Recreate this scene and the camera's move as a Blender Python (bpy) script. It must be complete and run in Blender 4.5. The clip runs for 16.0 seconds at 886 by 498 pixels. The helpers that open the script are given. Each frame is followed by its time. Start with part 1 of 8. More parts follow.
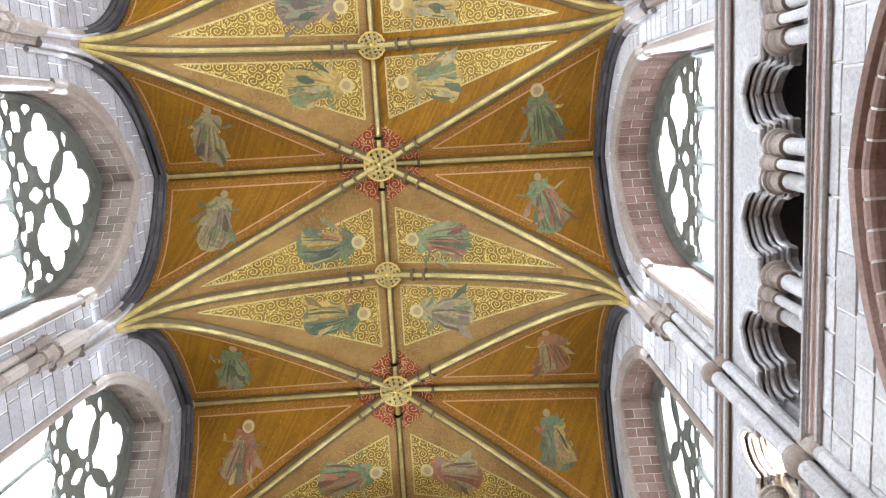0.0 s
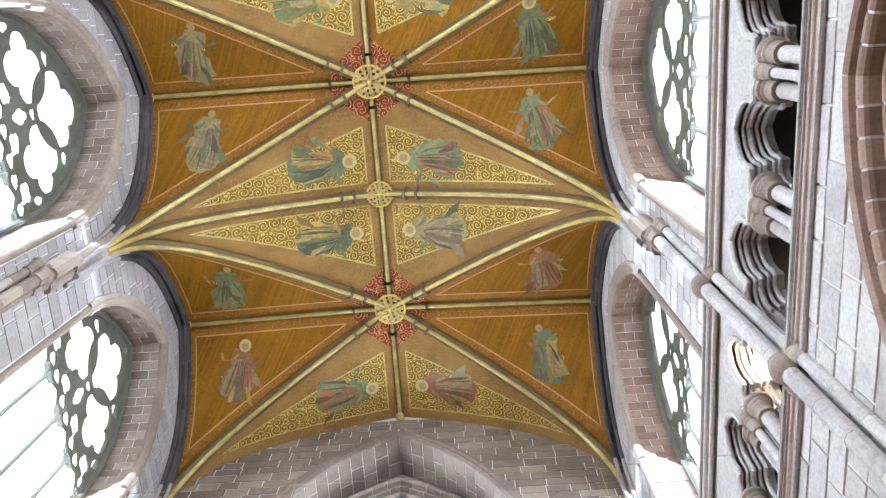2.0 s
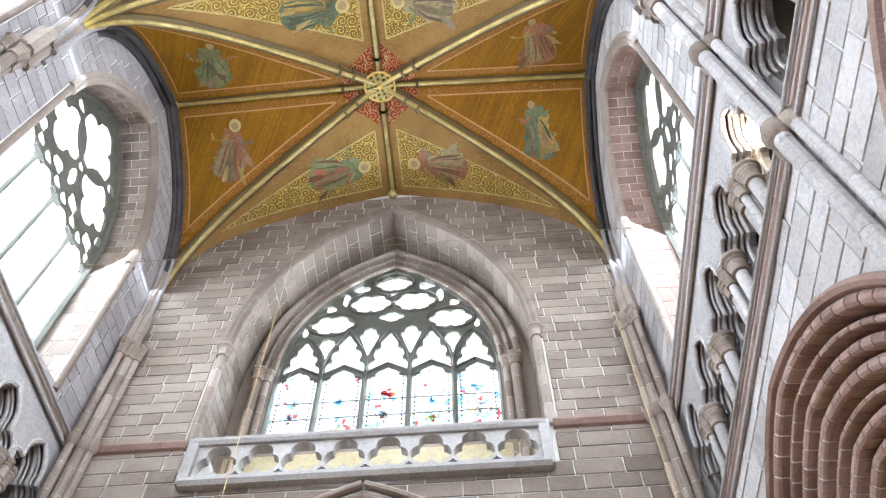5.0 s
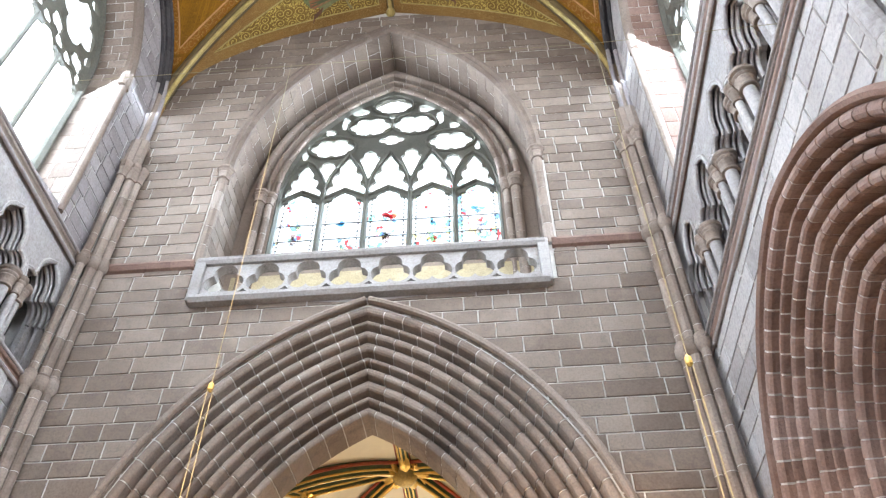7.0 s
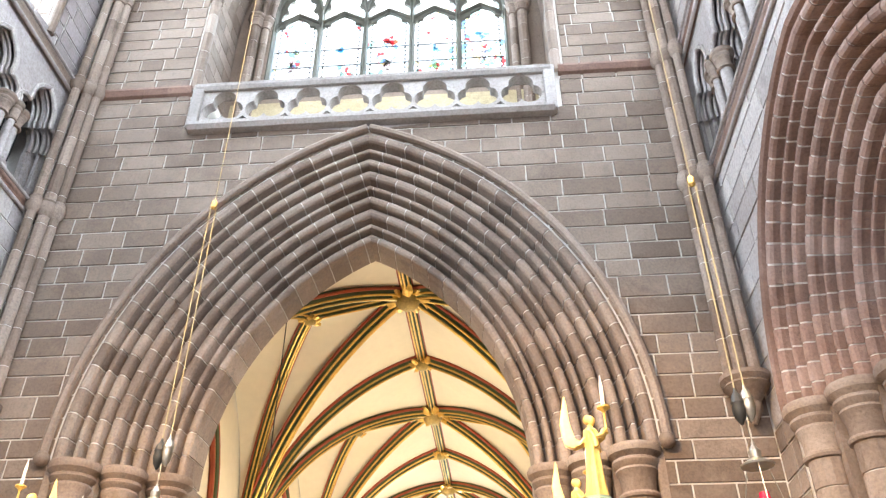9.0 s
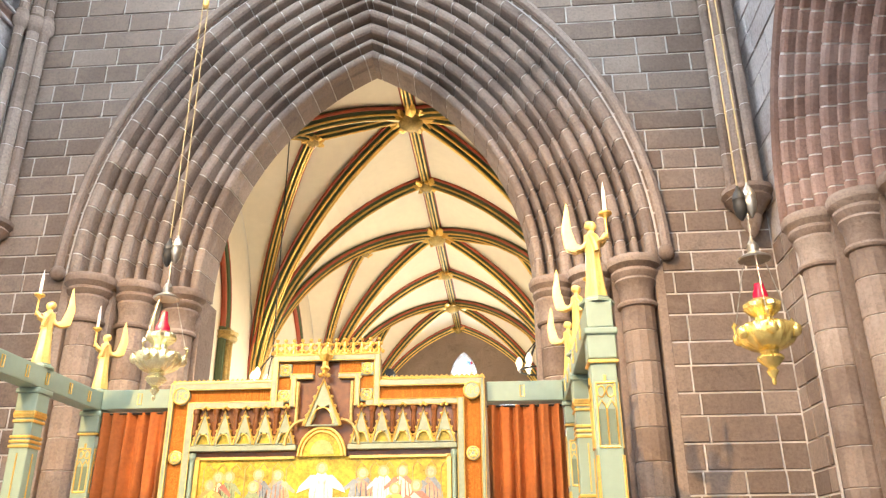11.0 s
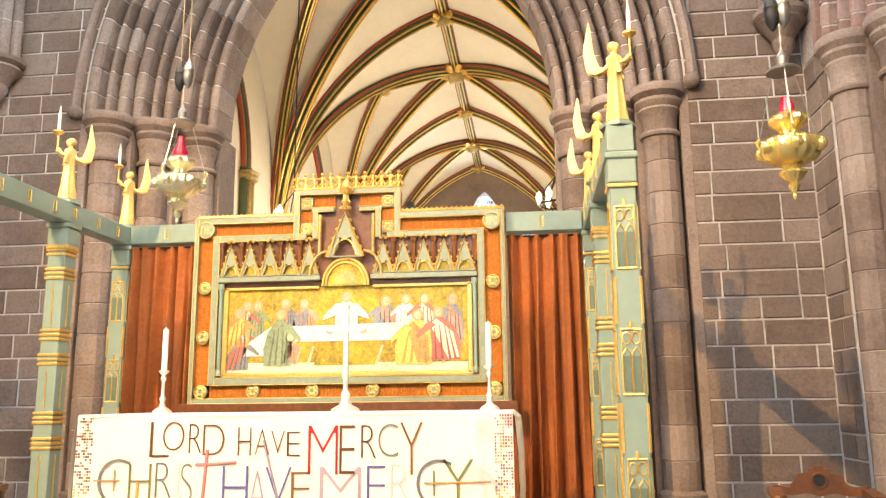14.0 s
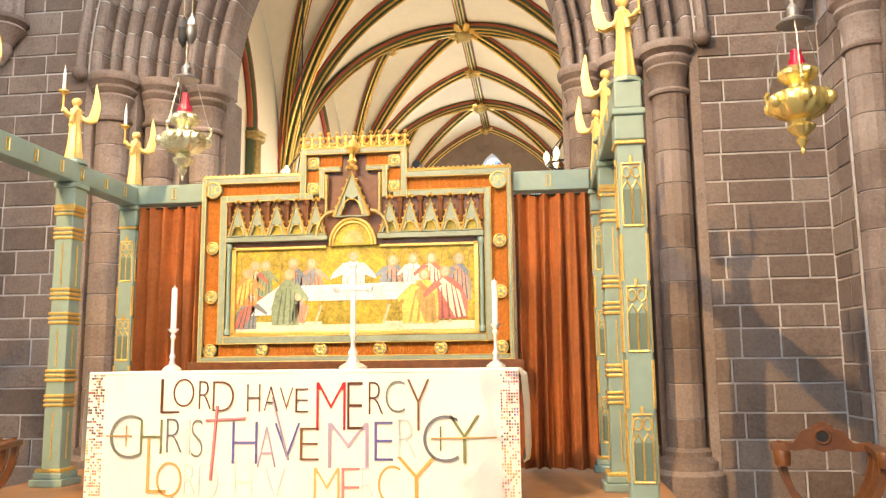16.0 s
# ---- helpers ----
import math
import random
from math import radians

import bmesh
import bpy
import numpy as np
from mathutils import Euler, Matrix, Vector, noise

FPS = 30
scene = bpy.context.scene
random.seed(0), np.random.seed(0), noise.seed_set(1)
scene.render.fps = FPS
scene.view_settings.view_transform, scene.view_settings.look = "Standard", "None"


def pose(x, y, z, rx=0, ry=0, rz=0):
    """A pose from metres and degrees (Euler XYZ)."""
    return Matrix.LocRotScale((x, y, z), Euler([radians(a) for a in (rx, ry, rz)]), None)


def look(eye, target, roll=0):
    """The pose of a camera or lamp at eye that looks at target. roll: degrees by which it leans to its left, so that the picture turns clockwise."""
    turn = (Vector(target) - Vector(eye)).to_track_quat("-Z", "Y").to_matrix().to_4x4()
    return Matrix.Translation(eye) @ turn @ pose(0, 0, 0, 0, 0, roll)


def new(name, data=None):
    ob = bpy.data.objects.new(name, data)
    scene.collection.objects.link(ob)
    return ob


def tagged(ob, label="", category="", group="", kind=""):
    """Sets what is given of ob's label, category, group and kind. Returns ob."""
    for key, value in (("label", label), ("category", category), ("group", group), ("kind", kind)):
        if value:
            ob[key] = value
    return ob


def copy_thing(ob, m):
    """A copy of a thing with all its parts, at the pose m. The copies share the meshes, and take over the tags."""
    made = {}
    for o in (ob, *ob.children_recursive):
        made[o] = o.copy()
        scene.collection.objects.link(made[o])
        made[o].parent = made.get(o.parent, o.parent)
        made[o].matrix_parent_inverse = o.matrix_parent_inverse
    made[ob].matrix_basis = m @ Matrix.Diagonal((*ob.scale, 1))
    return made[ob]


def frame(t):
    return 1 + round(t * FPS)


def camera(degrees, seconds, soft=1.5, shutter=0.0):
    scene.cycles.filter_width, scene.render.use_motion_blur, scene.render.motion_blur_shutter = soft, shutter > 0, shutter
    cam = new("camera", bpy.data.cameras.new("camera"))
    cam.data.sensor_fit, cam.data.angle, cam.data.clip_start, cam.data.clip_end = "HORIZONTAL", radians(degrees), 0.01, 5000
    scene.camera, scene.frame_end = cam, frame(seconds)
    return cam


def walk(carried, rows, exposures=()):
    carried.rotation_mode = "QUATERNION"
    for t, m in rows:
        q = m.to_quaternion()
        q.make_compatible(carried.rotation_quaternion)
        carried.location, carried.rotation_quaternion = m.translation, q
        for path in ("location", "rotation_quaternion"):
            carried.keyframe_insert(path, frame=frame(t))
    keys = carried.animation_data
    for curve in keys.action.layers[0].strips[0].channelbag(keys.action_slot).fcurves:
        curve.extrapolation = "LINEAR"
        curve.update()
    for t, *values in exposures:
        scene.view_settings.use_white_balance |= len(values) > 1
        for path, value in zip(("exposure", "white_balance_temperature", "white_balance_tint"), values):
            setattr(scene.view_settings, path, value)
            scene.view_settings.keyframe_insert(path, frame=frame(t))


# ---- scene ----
cam = camera(58.62, 16.0, soft=1.3)
PATH = [
    (0, 2.017, -0.383, 1.77, 170.153, -1.072, 3.282),
    (0.5, 2.016, -0.372, 1.776, 168.847, -0.92, 3.359),
    (1, 2.026, -0.356, 1.78, 167.595, -0.818, 3.431),
    (1.5, 2.036, -0.336, 1.781, 166.328, -0.681, 3.581),
    (2, 2.047, -0.314, 1.78, 164.415, -0.458, 3.904),
    (2.5, 2.051, -0.29, 1.79, 161.843, -0.248, 4.242),
    (3, 2.042, -0.279, 1.78, 159.456, -0.084, 4.396),
    (5.5, 2.006, -0.113, 1.724, 145.726, 0.537, 4.056),
    (6, 1.994, -0.076, 1.707, 142.46, 0.609, 3.774),
    (6.5, 1.969, -0.051, 1.695, 139.329, 0.721, 4.007),
    (7, 1.98, -0.023, 1.684, 136.46, 0.545, 4.329),
    (7.5, 1.984, 0.015, 1.663, 133.768, 0.339, 4.38),
    (8, 1.99, 0.026, 1.669, 130.67, 0.168, 4.365),
    (8.5, 1.973, 0.062, 1.648, 127.599, 0.172, 4.342),
    (9, 1.974, 0.078, 1.621, 124.553, 0.178, 4.245),
    (11.5, 1.975, 0.223, 1.451, 109.28, 0.454, 4.82),
    (12, 1.982, 0.245, 1.419, 106.512, 0.811, 5.245),
    (12.5, 1.981, 0.257, 1.397, 103.996, 0.631, 5.612),
    (13, 1.983, 0.259, 1.386, 102.546, 0.604, 5.895),
    (13.5, 1.986, 0.258, 1.38, 101.634, 0.707, 6.144),
    (14, 1.985, 0.256, 1.372, 100.877, 0.611, 6.311),
    (14.5, 1.985, 0.261, 1.358, 100.215, 0.603, 6.477),
    (15, 1.989, 0.259, 1.356, 99.509, 0.735, 6.663),
    (15.5, 1.994, 0.266, 1.348, 98.844, 0.644, 6.803),
    (16, 1.999, 0.261, 1.336, 98.178, 0.608, 6.903),
]
EXPOSURE = [(0.0, 0.46), (6.5, 0.46), (8.5, 0.68), (11.5, 0.64), (14.0, 0.38), (16.0, 0.28)]
walk(cam, [(t, pose(x, y, z, rx, ry, rz)) for t, x, y, z, rx, ry, rz in PATH], EXPOSURE)

# ---------- light ----------
world = bpy.data.worlds.new("sky")
scene.world = world
world.use_nodes = True
wn = world.node_tree.nodes
sky = wn.new("ShaderNodeTexSky")
sky.sky_type, sky.sun_disc = "NISHITA", False
sky.sun_elevation, sky.sun_rotation = radians(40), radians(200)
world.node_tree.links.new(sky.outputs[0], wn["Background"].inputs[0])
wn["Background"].inputs[1].default_value = 0.12


def area(name, eye, target, w, h, power, color):
    lamp = bpy.data.lights.new(name, "AREA")
    lamp.shape, lamp.size, lamp.size_y = "RECTANGLE", w, h
    lamp.energy, lamp.color = power, color
    ob = new(name, lamp)
    ob.matrix_world = look(eye, target)
    return ob


def spot(name, eye, target, power, color, cone, blend=0.6, soft=0.06):
    lamp = bpy.data.lights.new(name, "SPOT")
    lamp.energy, lamp.color, lamp.spot_size, lamp.spot_blend, lamp.shadow_soft_size = power, color, radians(cone), blend, soft
    ob = new(name, lamp)
    ob.matrix_world = look(eye, target)
    return ob


DAY = (0.68, 0.83, 1.0)
WARM = (1.0, 0.63, 0.27)
WINDOW_POWER = 1750
# the windows of the two western bays are added for more daylight
for side in (-1, 1):
    for yc in (0.75, 6.65, -5.2, -11.1):
        area("window_daylight", (side * 6.75, yc, 15.7), (0, yc, 9.4), 8.6, 4.4, WINDOW_POWER, DAY)
area("east_window_daylight", (0, 12.55, 17.4), (0, 3.5, 13.0), 5.4, 3.6, WINDOW_POWER * 1.2, DAY)
# unseen fill lamp in an added west opening, to brighten the east wall
area("west_fill", (0, -14.9, 9.5), (0, 10, 9.0), 7.0, 9.0, 700, DAY)
# spotlights on the triforium ledges
spot("ledge_spotlight", (-5.2, -3.2, 10.3), (1.2, 9.0, 2.4), 9600, WARM, 47)
spot("ledge_spotlight", (5.2, -3.2, 10.3), (-1.2, 9.0, 2.4), 4600, WARM, 47)
# lamp in the passage behind the arcade
lamp = bpy.data.lights.new("passage_lamp", "POINT")
lamp.energy, lamp.color, lamp.shadow_soft_size = 120, (1.0, 0.85, 0.6), 0.12
new("passage_lamp", lamp).location = (5.85, 4.25, 11.35)
# chandeliers in the chapel beyond the arch
for yc in (16.2, 21.8, 26.6):
    for side in (-1, 1):
        lamp = bpy.data.lights.new("chapel_lamp", "POINT")
        lamp.energy, lamp.color, lamp.shadow_soft_size = 175, (1.0, 0.88, 0.7), 0.35
        new("chapel_lamp", lamp).location = (0.22 + side * 2.0, yc, 4.2)

# ---------- materials ----------


def material(name):
    m = bpy.data.materials.new(name)
    m.use_nodes = True
    nt = m.node_tree
    return m, nt, nt.nodes["Principled BSDF"]


def ramp(nt, fac, stops):
    r = nt.nodes.new("ShaderNodeValToRGB")
    el = r.color_ramp.elements
    while len(el) < len(stops):
        el.new(0.5)
    for e, (p, c) in zip(el, stops):
        e.position, e.color = p, (*c, 1)
    nt.links.new(fac, r.inputs[0])
    return r.outputs[0]


def texco(nt, scale=(1, 1, 1)):
    c = nt.nodes.new("ShaderNodeTexCoord")
    mp = nt.nodes.new("ShaderNodeMapping")
    mp.inputs["Scale"].default_value = scale
    nt.links.new(c.outputs["Object"], mp.inputs[0])
    return mp.outputs[0]


def noise_tex(nt, co, scale, detail=4, rough=0.55, distort=0.0):
    n = nt.nodes.new("ShaderNodeTexNoise")
    n.inputs["Scale"].default_value, n.inputs["Detail"].default_value = scale, detail
    n.inputs["Roughness"].default_value, n.inputs["Distortion"].default_value = rough, distort
    nt.links.new(co, n.inputs["Vector"])
    return n.outputs["Fac"]


def math_node(nt, op, a, b):
    n = nt.nodes.new("ShaderNodeMath")
    n.operation = op
    for k, v in ((0, a), (1, b)):
        if isinstance(v, (int, float)):
            n.inputs[k].default_value = v
        else:
            nt.links.new(v, n.inputs[k])
    return n.outputs[0]


def mix(nt, fac, a, b, blend="MIX"):
    n = nt.nodes.new("ShaderNodeMix")
    n.data_type, n.blend_type = "RGBA", blend
    if isinstance(fac, (int, float)):
        n.inputs["Factor"].default_value = fac
    else:
        nt.links.new(fac, n.inputs["Factor"])
    for sock, v in ((n.inputs[6], a), (n.inputs[7], b)):
        if isinstance(v, tuple):
            sock.default_value = (*v, 1)
        else:
            nt.links.new(v, sock)
    return n.outputs[2]


def bump(nt, bsdf, height, strength, distance=0.01):
    b = nt.nodes.new("ShaderNodeBump")
    b.inputs["Strength"].default_value, b.inputs["Distance"].default_value = strength, distance
    nt.links.new(height, b.inputs["Height"])
    nt.links.new(b.outputs[0], bsdf.inputs["Normal"])


def piece_random(nt):
    """A value that differs from piece to piece, for objects and for the islands of a joined mesh."""
    a = nt.nodes.new("ShaderNodeObjectInfo").outputs["Random"]
    b = nt.nodes.new("ShaderNodeNewGeometry").outputs["Random Per Island"]
    return math_node(nt, "FRACT", math_node(nt, "ADD", a, b), 0)


def stone_material(name, dark, mid, light, vary=0.5, rough=0.85, grain=28):
    m, nt, b = material(name)
    co = texco(nt)
    rnd = piece_random(nt)
    big = noise_tex(nt, co, 0.55, 3)
    fine = noise_tex(nt, co, grain, 6, 0.65)
    tone = math_node(nt, "ADD", math_node(nt, "MULTIPLY", rnd, vary), math_node(nt, "MULTIPLY", big, 1 - vary))
    c = ramp(nt, tone, [(0.12, dark), (0.5, mid), (0.88, light)])
    stain = noise_tex(nt, co, 3.2, 5, 0.7)
    c = mix(nt, math_node(nt, "MULTIPLY", math_node(nt, "GREATER_THAN", stain, 0.60), 0.22), c, tuple(0.5 * v for v in dark))
    bloom = ramp(nt, noise_tex(nt, co, 1.4, 6, 0.72, 0.6), [(0.50, (0, 0, 0)), (0.72, (1, 1, 1))])
    c = mix(nt, math_node(nt, "MULTIPLY", bloom, 0.30), c, tuple(min(0.8, 1.25 * v) for v in light))
    speck = ramp(nt, fine, [(0.28, (0.70, 0.68, 0.67)), (0.5, (0.96, 0.96, 0.96)), (0.74, (1.16, 1.15, 1.14))])
    c = mix(nt, 1.0, c, speck, "MULTIPLY")
    nt.links.new(c, b.inputs["Base Color"])
    b.inputs["Roughness"].default_value = rough
    bump(nt, b, math_node(nt, "ADD", fine, math_node(nt, "MULTIPLY", stain, 1.5)), 0.55, 0.012)
    return m


def plain_material(name, color, rough=0.5, metal=0.0, vary=0.25, scale=18.0, bumpy=0.15):
    m, nt, b = material(name)
    co = texco(nt)
    n = noise_tex(nt, co, scale, 5, 0.6)
    big = noise_tex(nt, co, scale / 9, 3)
    f = math_node(nt, "MULTIPLY", math_node(nt, "ADD", n, big), 0.5)
    lo, hi = tuple(v * (1 - vary) for v in color), tuple(min(1.0, v * (1 + vary)) for v in color)
    nt.links.new(ramp(nt, f, [(0.3, lo), (0.7, hi)]), b.inputs["Base Color"])
    b.inputs["Roughness"].default_value, b.inputs["Metallic"].default_value = rough, metal
    if bumpy:
        bump(nt, b, n, bumpy, 0.006)
    return m


def board_material(name, dark, light, direction, pitch=0.085):
    """Narrow varnished boards with dark joints, running along the given plan direction."""
    m, nt, b = material(name)
    c = nt.nodes.new("ShaderNodeTexCoord")
    mp = nt.nodes.new("ShaderNodeMapping")
    mp.inputs["Rotation"].default_value = (0, 0, radians(direction))
    nt.links.new(c.outputs["Object"], mp.inputs[0])
    sep = nt.nodes.new("ShaderNodeSeparateXYZ")
    nt.links.new(mp.outputs[0], sep.inputs[0])
    across = math_node(nt, "DIVIDE", sep.outputs[1], pitch)
    joint = math_node(nt, "LESS_THAN", math_node(nt, "FRACT", across, 0), 0.12)
    wn_ = nt.nodes.new("ShaderNodeTexWhiteNoise")
    wn_.noise_dimensions = "1D"
    nt.links.new(math_node(nt, "FLOOR", across, 0), wn_.inputs["W"])
    mp2 = nt.nodes.new("ShaderNodeMapping")
    mp2.inputs["Scale"].default_value = (0.9, 9, 9)
    nt.links.new(mp.outputs[0], mp2.inputs[0])
    grain = noise_tex(nt, mp2.outputs[0], 6, 5)
    patch = noise_tex(nt, mp.outputs[0], 0.6, 3)
    tone = math_node(nt, "ADD", math_node(nt, "MULTIPLY", wn_.outputs["Value"], 0.14), math_node(nt, "ADD", math_node(nt, "MULTIPLY", grain, 0.46), math_node(nt, "MULTIPLY", patch, 0.40)))
    col = ramp(nt, tone, [(0.25, dark), (0.75, light)])
    col = mix(nt, math_node(nt, "MULTIPLY", joint, 0.28), col, tuple(0.35 * v for v in dark))
    mp3 = nt.nodes.new("ShaderNodeMapping")
    mp3.inputs["Scale"].default_value = (2.6, 15, 15)
    nt.links.new(mp.outputs[0], mp3.inputs[0])
    dash = ramp(nt, noise_tex(nt, mp3.outputs[0], 1.6, 4, 0.6), [(0.56, (0, 0, 0)), (0.68, (1, 1, 1))])
    col = mix(nt, math_node(nt, "MULTIPLY", dash, 0.50), col, tuple(0.5 * v for v in dark))
    flake = ramp(nt, noise_tex(nt, mp.outputs[0], 9, 5, 0.7), [(0.60, (0, 0, 0)), (0.70, (1, 1, 1))])
    col = mix(nt, math_node(nt, "MULTIPLY", flake, 0.35), col, tuple(min(1.0, 1.5 * v) for v in light))
    nt.links.new(col, b.inputs["Base Color"])
    b.inputs["Roughness"].default_value, b.inputs["Specular IOR Level"].default_value = 0.7, 0.2
    bump(nt, b, math_node(nt, "SUBTRACT", math_node(nt, "MULTIPLY", grain, 0.3), joint), 0.4, 0.006)
    return m


def scroll_material(name, ground, ground2, ink, size, thick=0.30, turns=2.6):
    """Painted spiral scrolls, one to a cell, with small leaves between, on a coloured ground."""
    m, nt, b = material(name)
    co = texco(nt)
    warp = nt.nodes.new("ShaderNodeTexNoise")
    warp.inputs["Scale"].default_value = 1.3 / size
    nt.links.new(co, warp.inputs["Vector"])
    add = nt.nodes.new("ShaderNodeVectorMath")
    add.operation = "MULTIPLY_ADD"
    nt.links.new(warp.outputs["Color"], add.inputs[0])
    add.inputs[1].default_value = (size * 0.22,) * 3
    nt.links.new(co, add.inputs[2])
    v = nt.nodes.new("ShaderNodeTexVoronoi")
    v.voronoi_dimensions = "2D"
    v.inputs["Scale"].default_value, v.inputs["Randomness"].default_value = 1 / size, 0.55
    nt.links.new(add.outputs[0], v.inputs["Vector"])
    off = nt.nodes.new("ShaderNodeVectorMath")
    off.operation = "SUBTRACT"
    nt.links.new(add.outputs[0], off.inputs[0])
    nt.links.new(v.outputs["Position"], off.inputs[1])
    sep = nt.nodes.new("ShaderNodeSeparateXYZ")
    nt.links.new(off.outputs[0], sep.inputs[0])
    angle = math_node(nt, "DIVIDE", math_node(nt, "ARCTAN2", sep.outputs[1], sep.outputs[0]), 6.2832)
    arm = math_node(nt, "FRACT", math_node(nt, "ADD", math_node(nt, "MULTIPLY", v.outputs["Distance"], 2 * turns), angle), 0)
    fine = noise_tex(nt, co, 5.5 / size, 3)
    line = math_node(nt, "LESS_THAN", arm, math_node(nt, "MULTIPLY", fine, thick * 2))
    near = math_node(nt, "LESS_THAN", v.outputs["Distance"], 0.50)
    leaf = math_node(nt, "GREATER_THAN", noise_tex(nt, co, 7.0 / size, 2), 0.53)
    line = math_node(nt, "MAXIMUM", math_node(nt, "MULTIPLY", line, near), math_node(nt, "MULTIPLY", leaf, math_node(nt, "SUBTRACT", 1.0, near)))
    g = ramp(nt, noise_tex(nt, co, 0.9, 4), [(0.3, ground), (0.7, ground2)])
    wear = noise_tex(nt, co, 34, 4)
    col = mix(nt, math_node(nt, "MULTIPLY", line, math_node(nt, "ADD", 0.40, math_node(nt, "MULTIPLY", wear, 0.7))), g, ink)
    col = mix(nt, 1.0, col, ramp(nt, wear, [(0.3, (0.78, 0.76, 0.72)), (0.7, (1.1, 1.1, 1.1))]), "MULTIPLY")
    nt.links.new(col, b.inputs["Base Color"])
    b.inputs["Roughness"].default_value, b.inputs["Specular IOR Level"].default_value = 0.7, 0.2
    bump(nt, b, wear, 0.15, 0.004)
    return m


STONE = stone_material("sandstone", (0.114, 0.076, 0.054), (0.205, 0.149, 0.113), (0.325, 0.254, 0.204), 0.40)
ARCH_STONE = stone_material("carved_sandstone", (0.125, 0.086, 0.064), (0.245, 0.182, 0.143), (0.40, 0.322, 0.27), 0.42)
# lit copy of the sandstone, with strong window light put into its colour
DAYLIT_STONE = stone_material("daylit_sandstone", (0.28, 0.243, 0.232), (0.40, 0.358, 0.34), (0.53, 0.485, 0.46), grain=22)
# north wall's copy: the pale mauve wash of daylight is in its colour
NORTH_DAYLIT_STONE = stone_material("mauve_daylit_sandstone", (0.20, 0.168, 0.162), (0.29, 0.25, 0.245), (0.41, 0.36, 0.35), 0.4, grain=22)
PARAPET_STONE = stone_material("grey_sandstone", (0.22, 0.19, 0.175), (0.32, 0.285, 0.265), (0.43, 0.39, 0.365), grain=22)
RED_STONE = stone_material("red_sandstone", (0.13, 0.070, 0.050), (0.27, 0.163, 0.125), (0.42, 0.30, 0.255), 0.35)
# dark stone of the wall ribs, and the painted gloom of the triforium passage
DARK_AND_SHADED_STONE = stone_material("dark_and_shaded_sandstone", (0.022, 0.017, 0.017), (0.042, 0.034, 0.034), (0.09, 0.075, 0.073))
MORTAR = plain_material("lime_mortar", (0.63, 0.585, 0.535), 0.9, vary=0.2, scale=30, bumpy=0.4)
WOOD_SIDE = board_material("vault_boards", (0.115, 0.043, 0.002), (0.36, 0.158, 0.006), 62, 0.055)
WOOD_PALE = scroll_material("faded_leaf_ground", (0.185, 0.085, 0.018), (0.30, 0.155, 0.042), (0.40, 0.26, 0.10), 0.12, 0.22)
SCROLL_PALE = scroll_material("gilt_scroll_on_cream", (0.17, 0.092, 0.018), (0.25, 0.145, 0.034), (0.72, 0.52, 0.14), 0.29, 0.25, 2.0)
SCROLL_RED = scroll_material("cream_scroll_on_red", (0.20, 0.030, 0.008), (0.27, 0.046, 0.014), (0.55, 0.37, 0.17), 0.30, 0.20, 1.8)
BORDER = scroll_material("leaf_border", (0.21, 0.078, 0.008), (0.28, 0.11, 0.012), (0.38, 0.21, 0.055), 0.17, 0.20, 1.2)
LINE_PAINT = plain_material("vermilion_line", (0.46, 0.21, 0.075), 0.5)
ANGEL_GOLD = plain_material("pale_gilding", (0.86, 0.60, 0.21), 0.38, 0.35, 0.2, 30, 0.3)
GOLD = plain_material("gilding", (0.74, 0.49, 0.13), 0.30, 0.6, 0.35, 40, 0.45)
BRIGHT_GOLD = plain_material("burnished_gilt", (0.95, 0.68, 0.22), 0.22, 0.75, 0.2, 60, 0.25)
# sill stone with a warm golden light put into its colour
SILL_STONE = stone_material("warm_lit_stone", (0.40, 0.31, 0.17), (0.52, 0.43, 0.28), (0.64, 0.56, 0.42))
GOLD_PAINT = plain_material("gold_paint", (0.42, 0.305, 0.105), 0.40, 0.3, 0.55, 26, 0.25)
RIB_DARK = plain_material("rib_brown", (0.12, 0.075, 0.025), 0.5)
PLASTER = plain_material("cream_plaster", (0.80, 0.73, 0.58), 0.8, vary=0.06, scale=5, bumpy=0.05)
GREEN = plain_material("rib_green", (0.055, 0.080, 0.030), 0.5)
RED = plain_material("rib_red", (0.34, 0.065, 0.028), 0.5)
SAGE = plain_material("sage_paint", (0.23, 0.31, 0.25), 0.4, vary=0.1, scale=9, bumpy=0.08)
OLIVE = plain_material("olive_sage_paint", (0.26, 0.30, 0.21), 0.4, vary=0.2, scale=24, bumpy=0.15)
SAGE_DARK = plain_material("dark_sage_paint", (0.12, 0.16, 0.11), 0.4, vary=0.15)
CURTAIN = plain_material("rust_velvet", (0.36, 0.105, 0.022), 0.85, vary=0.3, scale=22)
LINEN = plain_material("white_linen", (0.80, 0.77, 0.66), 0.8, vary=0.04, scale=60)
WAX = plain_material("white_wax", (0.86, 0.83, 0.75), 0.45, vary=0.04)
DARK_SILVER = plain_material("dark_silver", (0.40, 0.37, 0.32), 0.3, 0.85, 0.3, 30, 0.2)
SILVER = plain_material("silver", (0.80, 0.78, 0.74), 0.32, 0.6, 0.15, 30, 0.2)
RUBY = plain_material("ruby_glass", (0.34, 0.006, 0.035), 0.12, vary=0.3, scale=40, bumpy=0)
OAK = plain_material("carved_oak", (0.15, 0.052, 0.012), 0.35, vary=0.5, scale=16, bumpy=0.3)
IRON = plain_material("black_iron", (0.03, 0.03, 0.03), 0.5, 0.5)
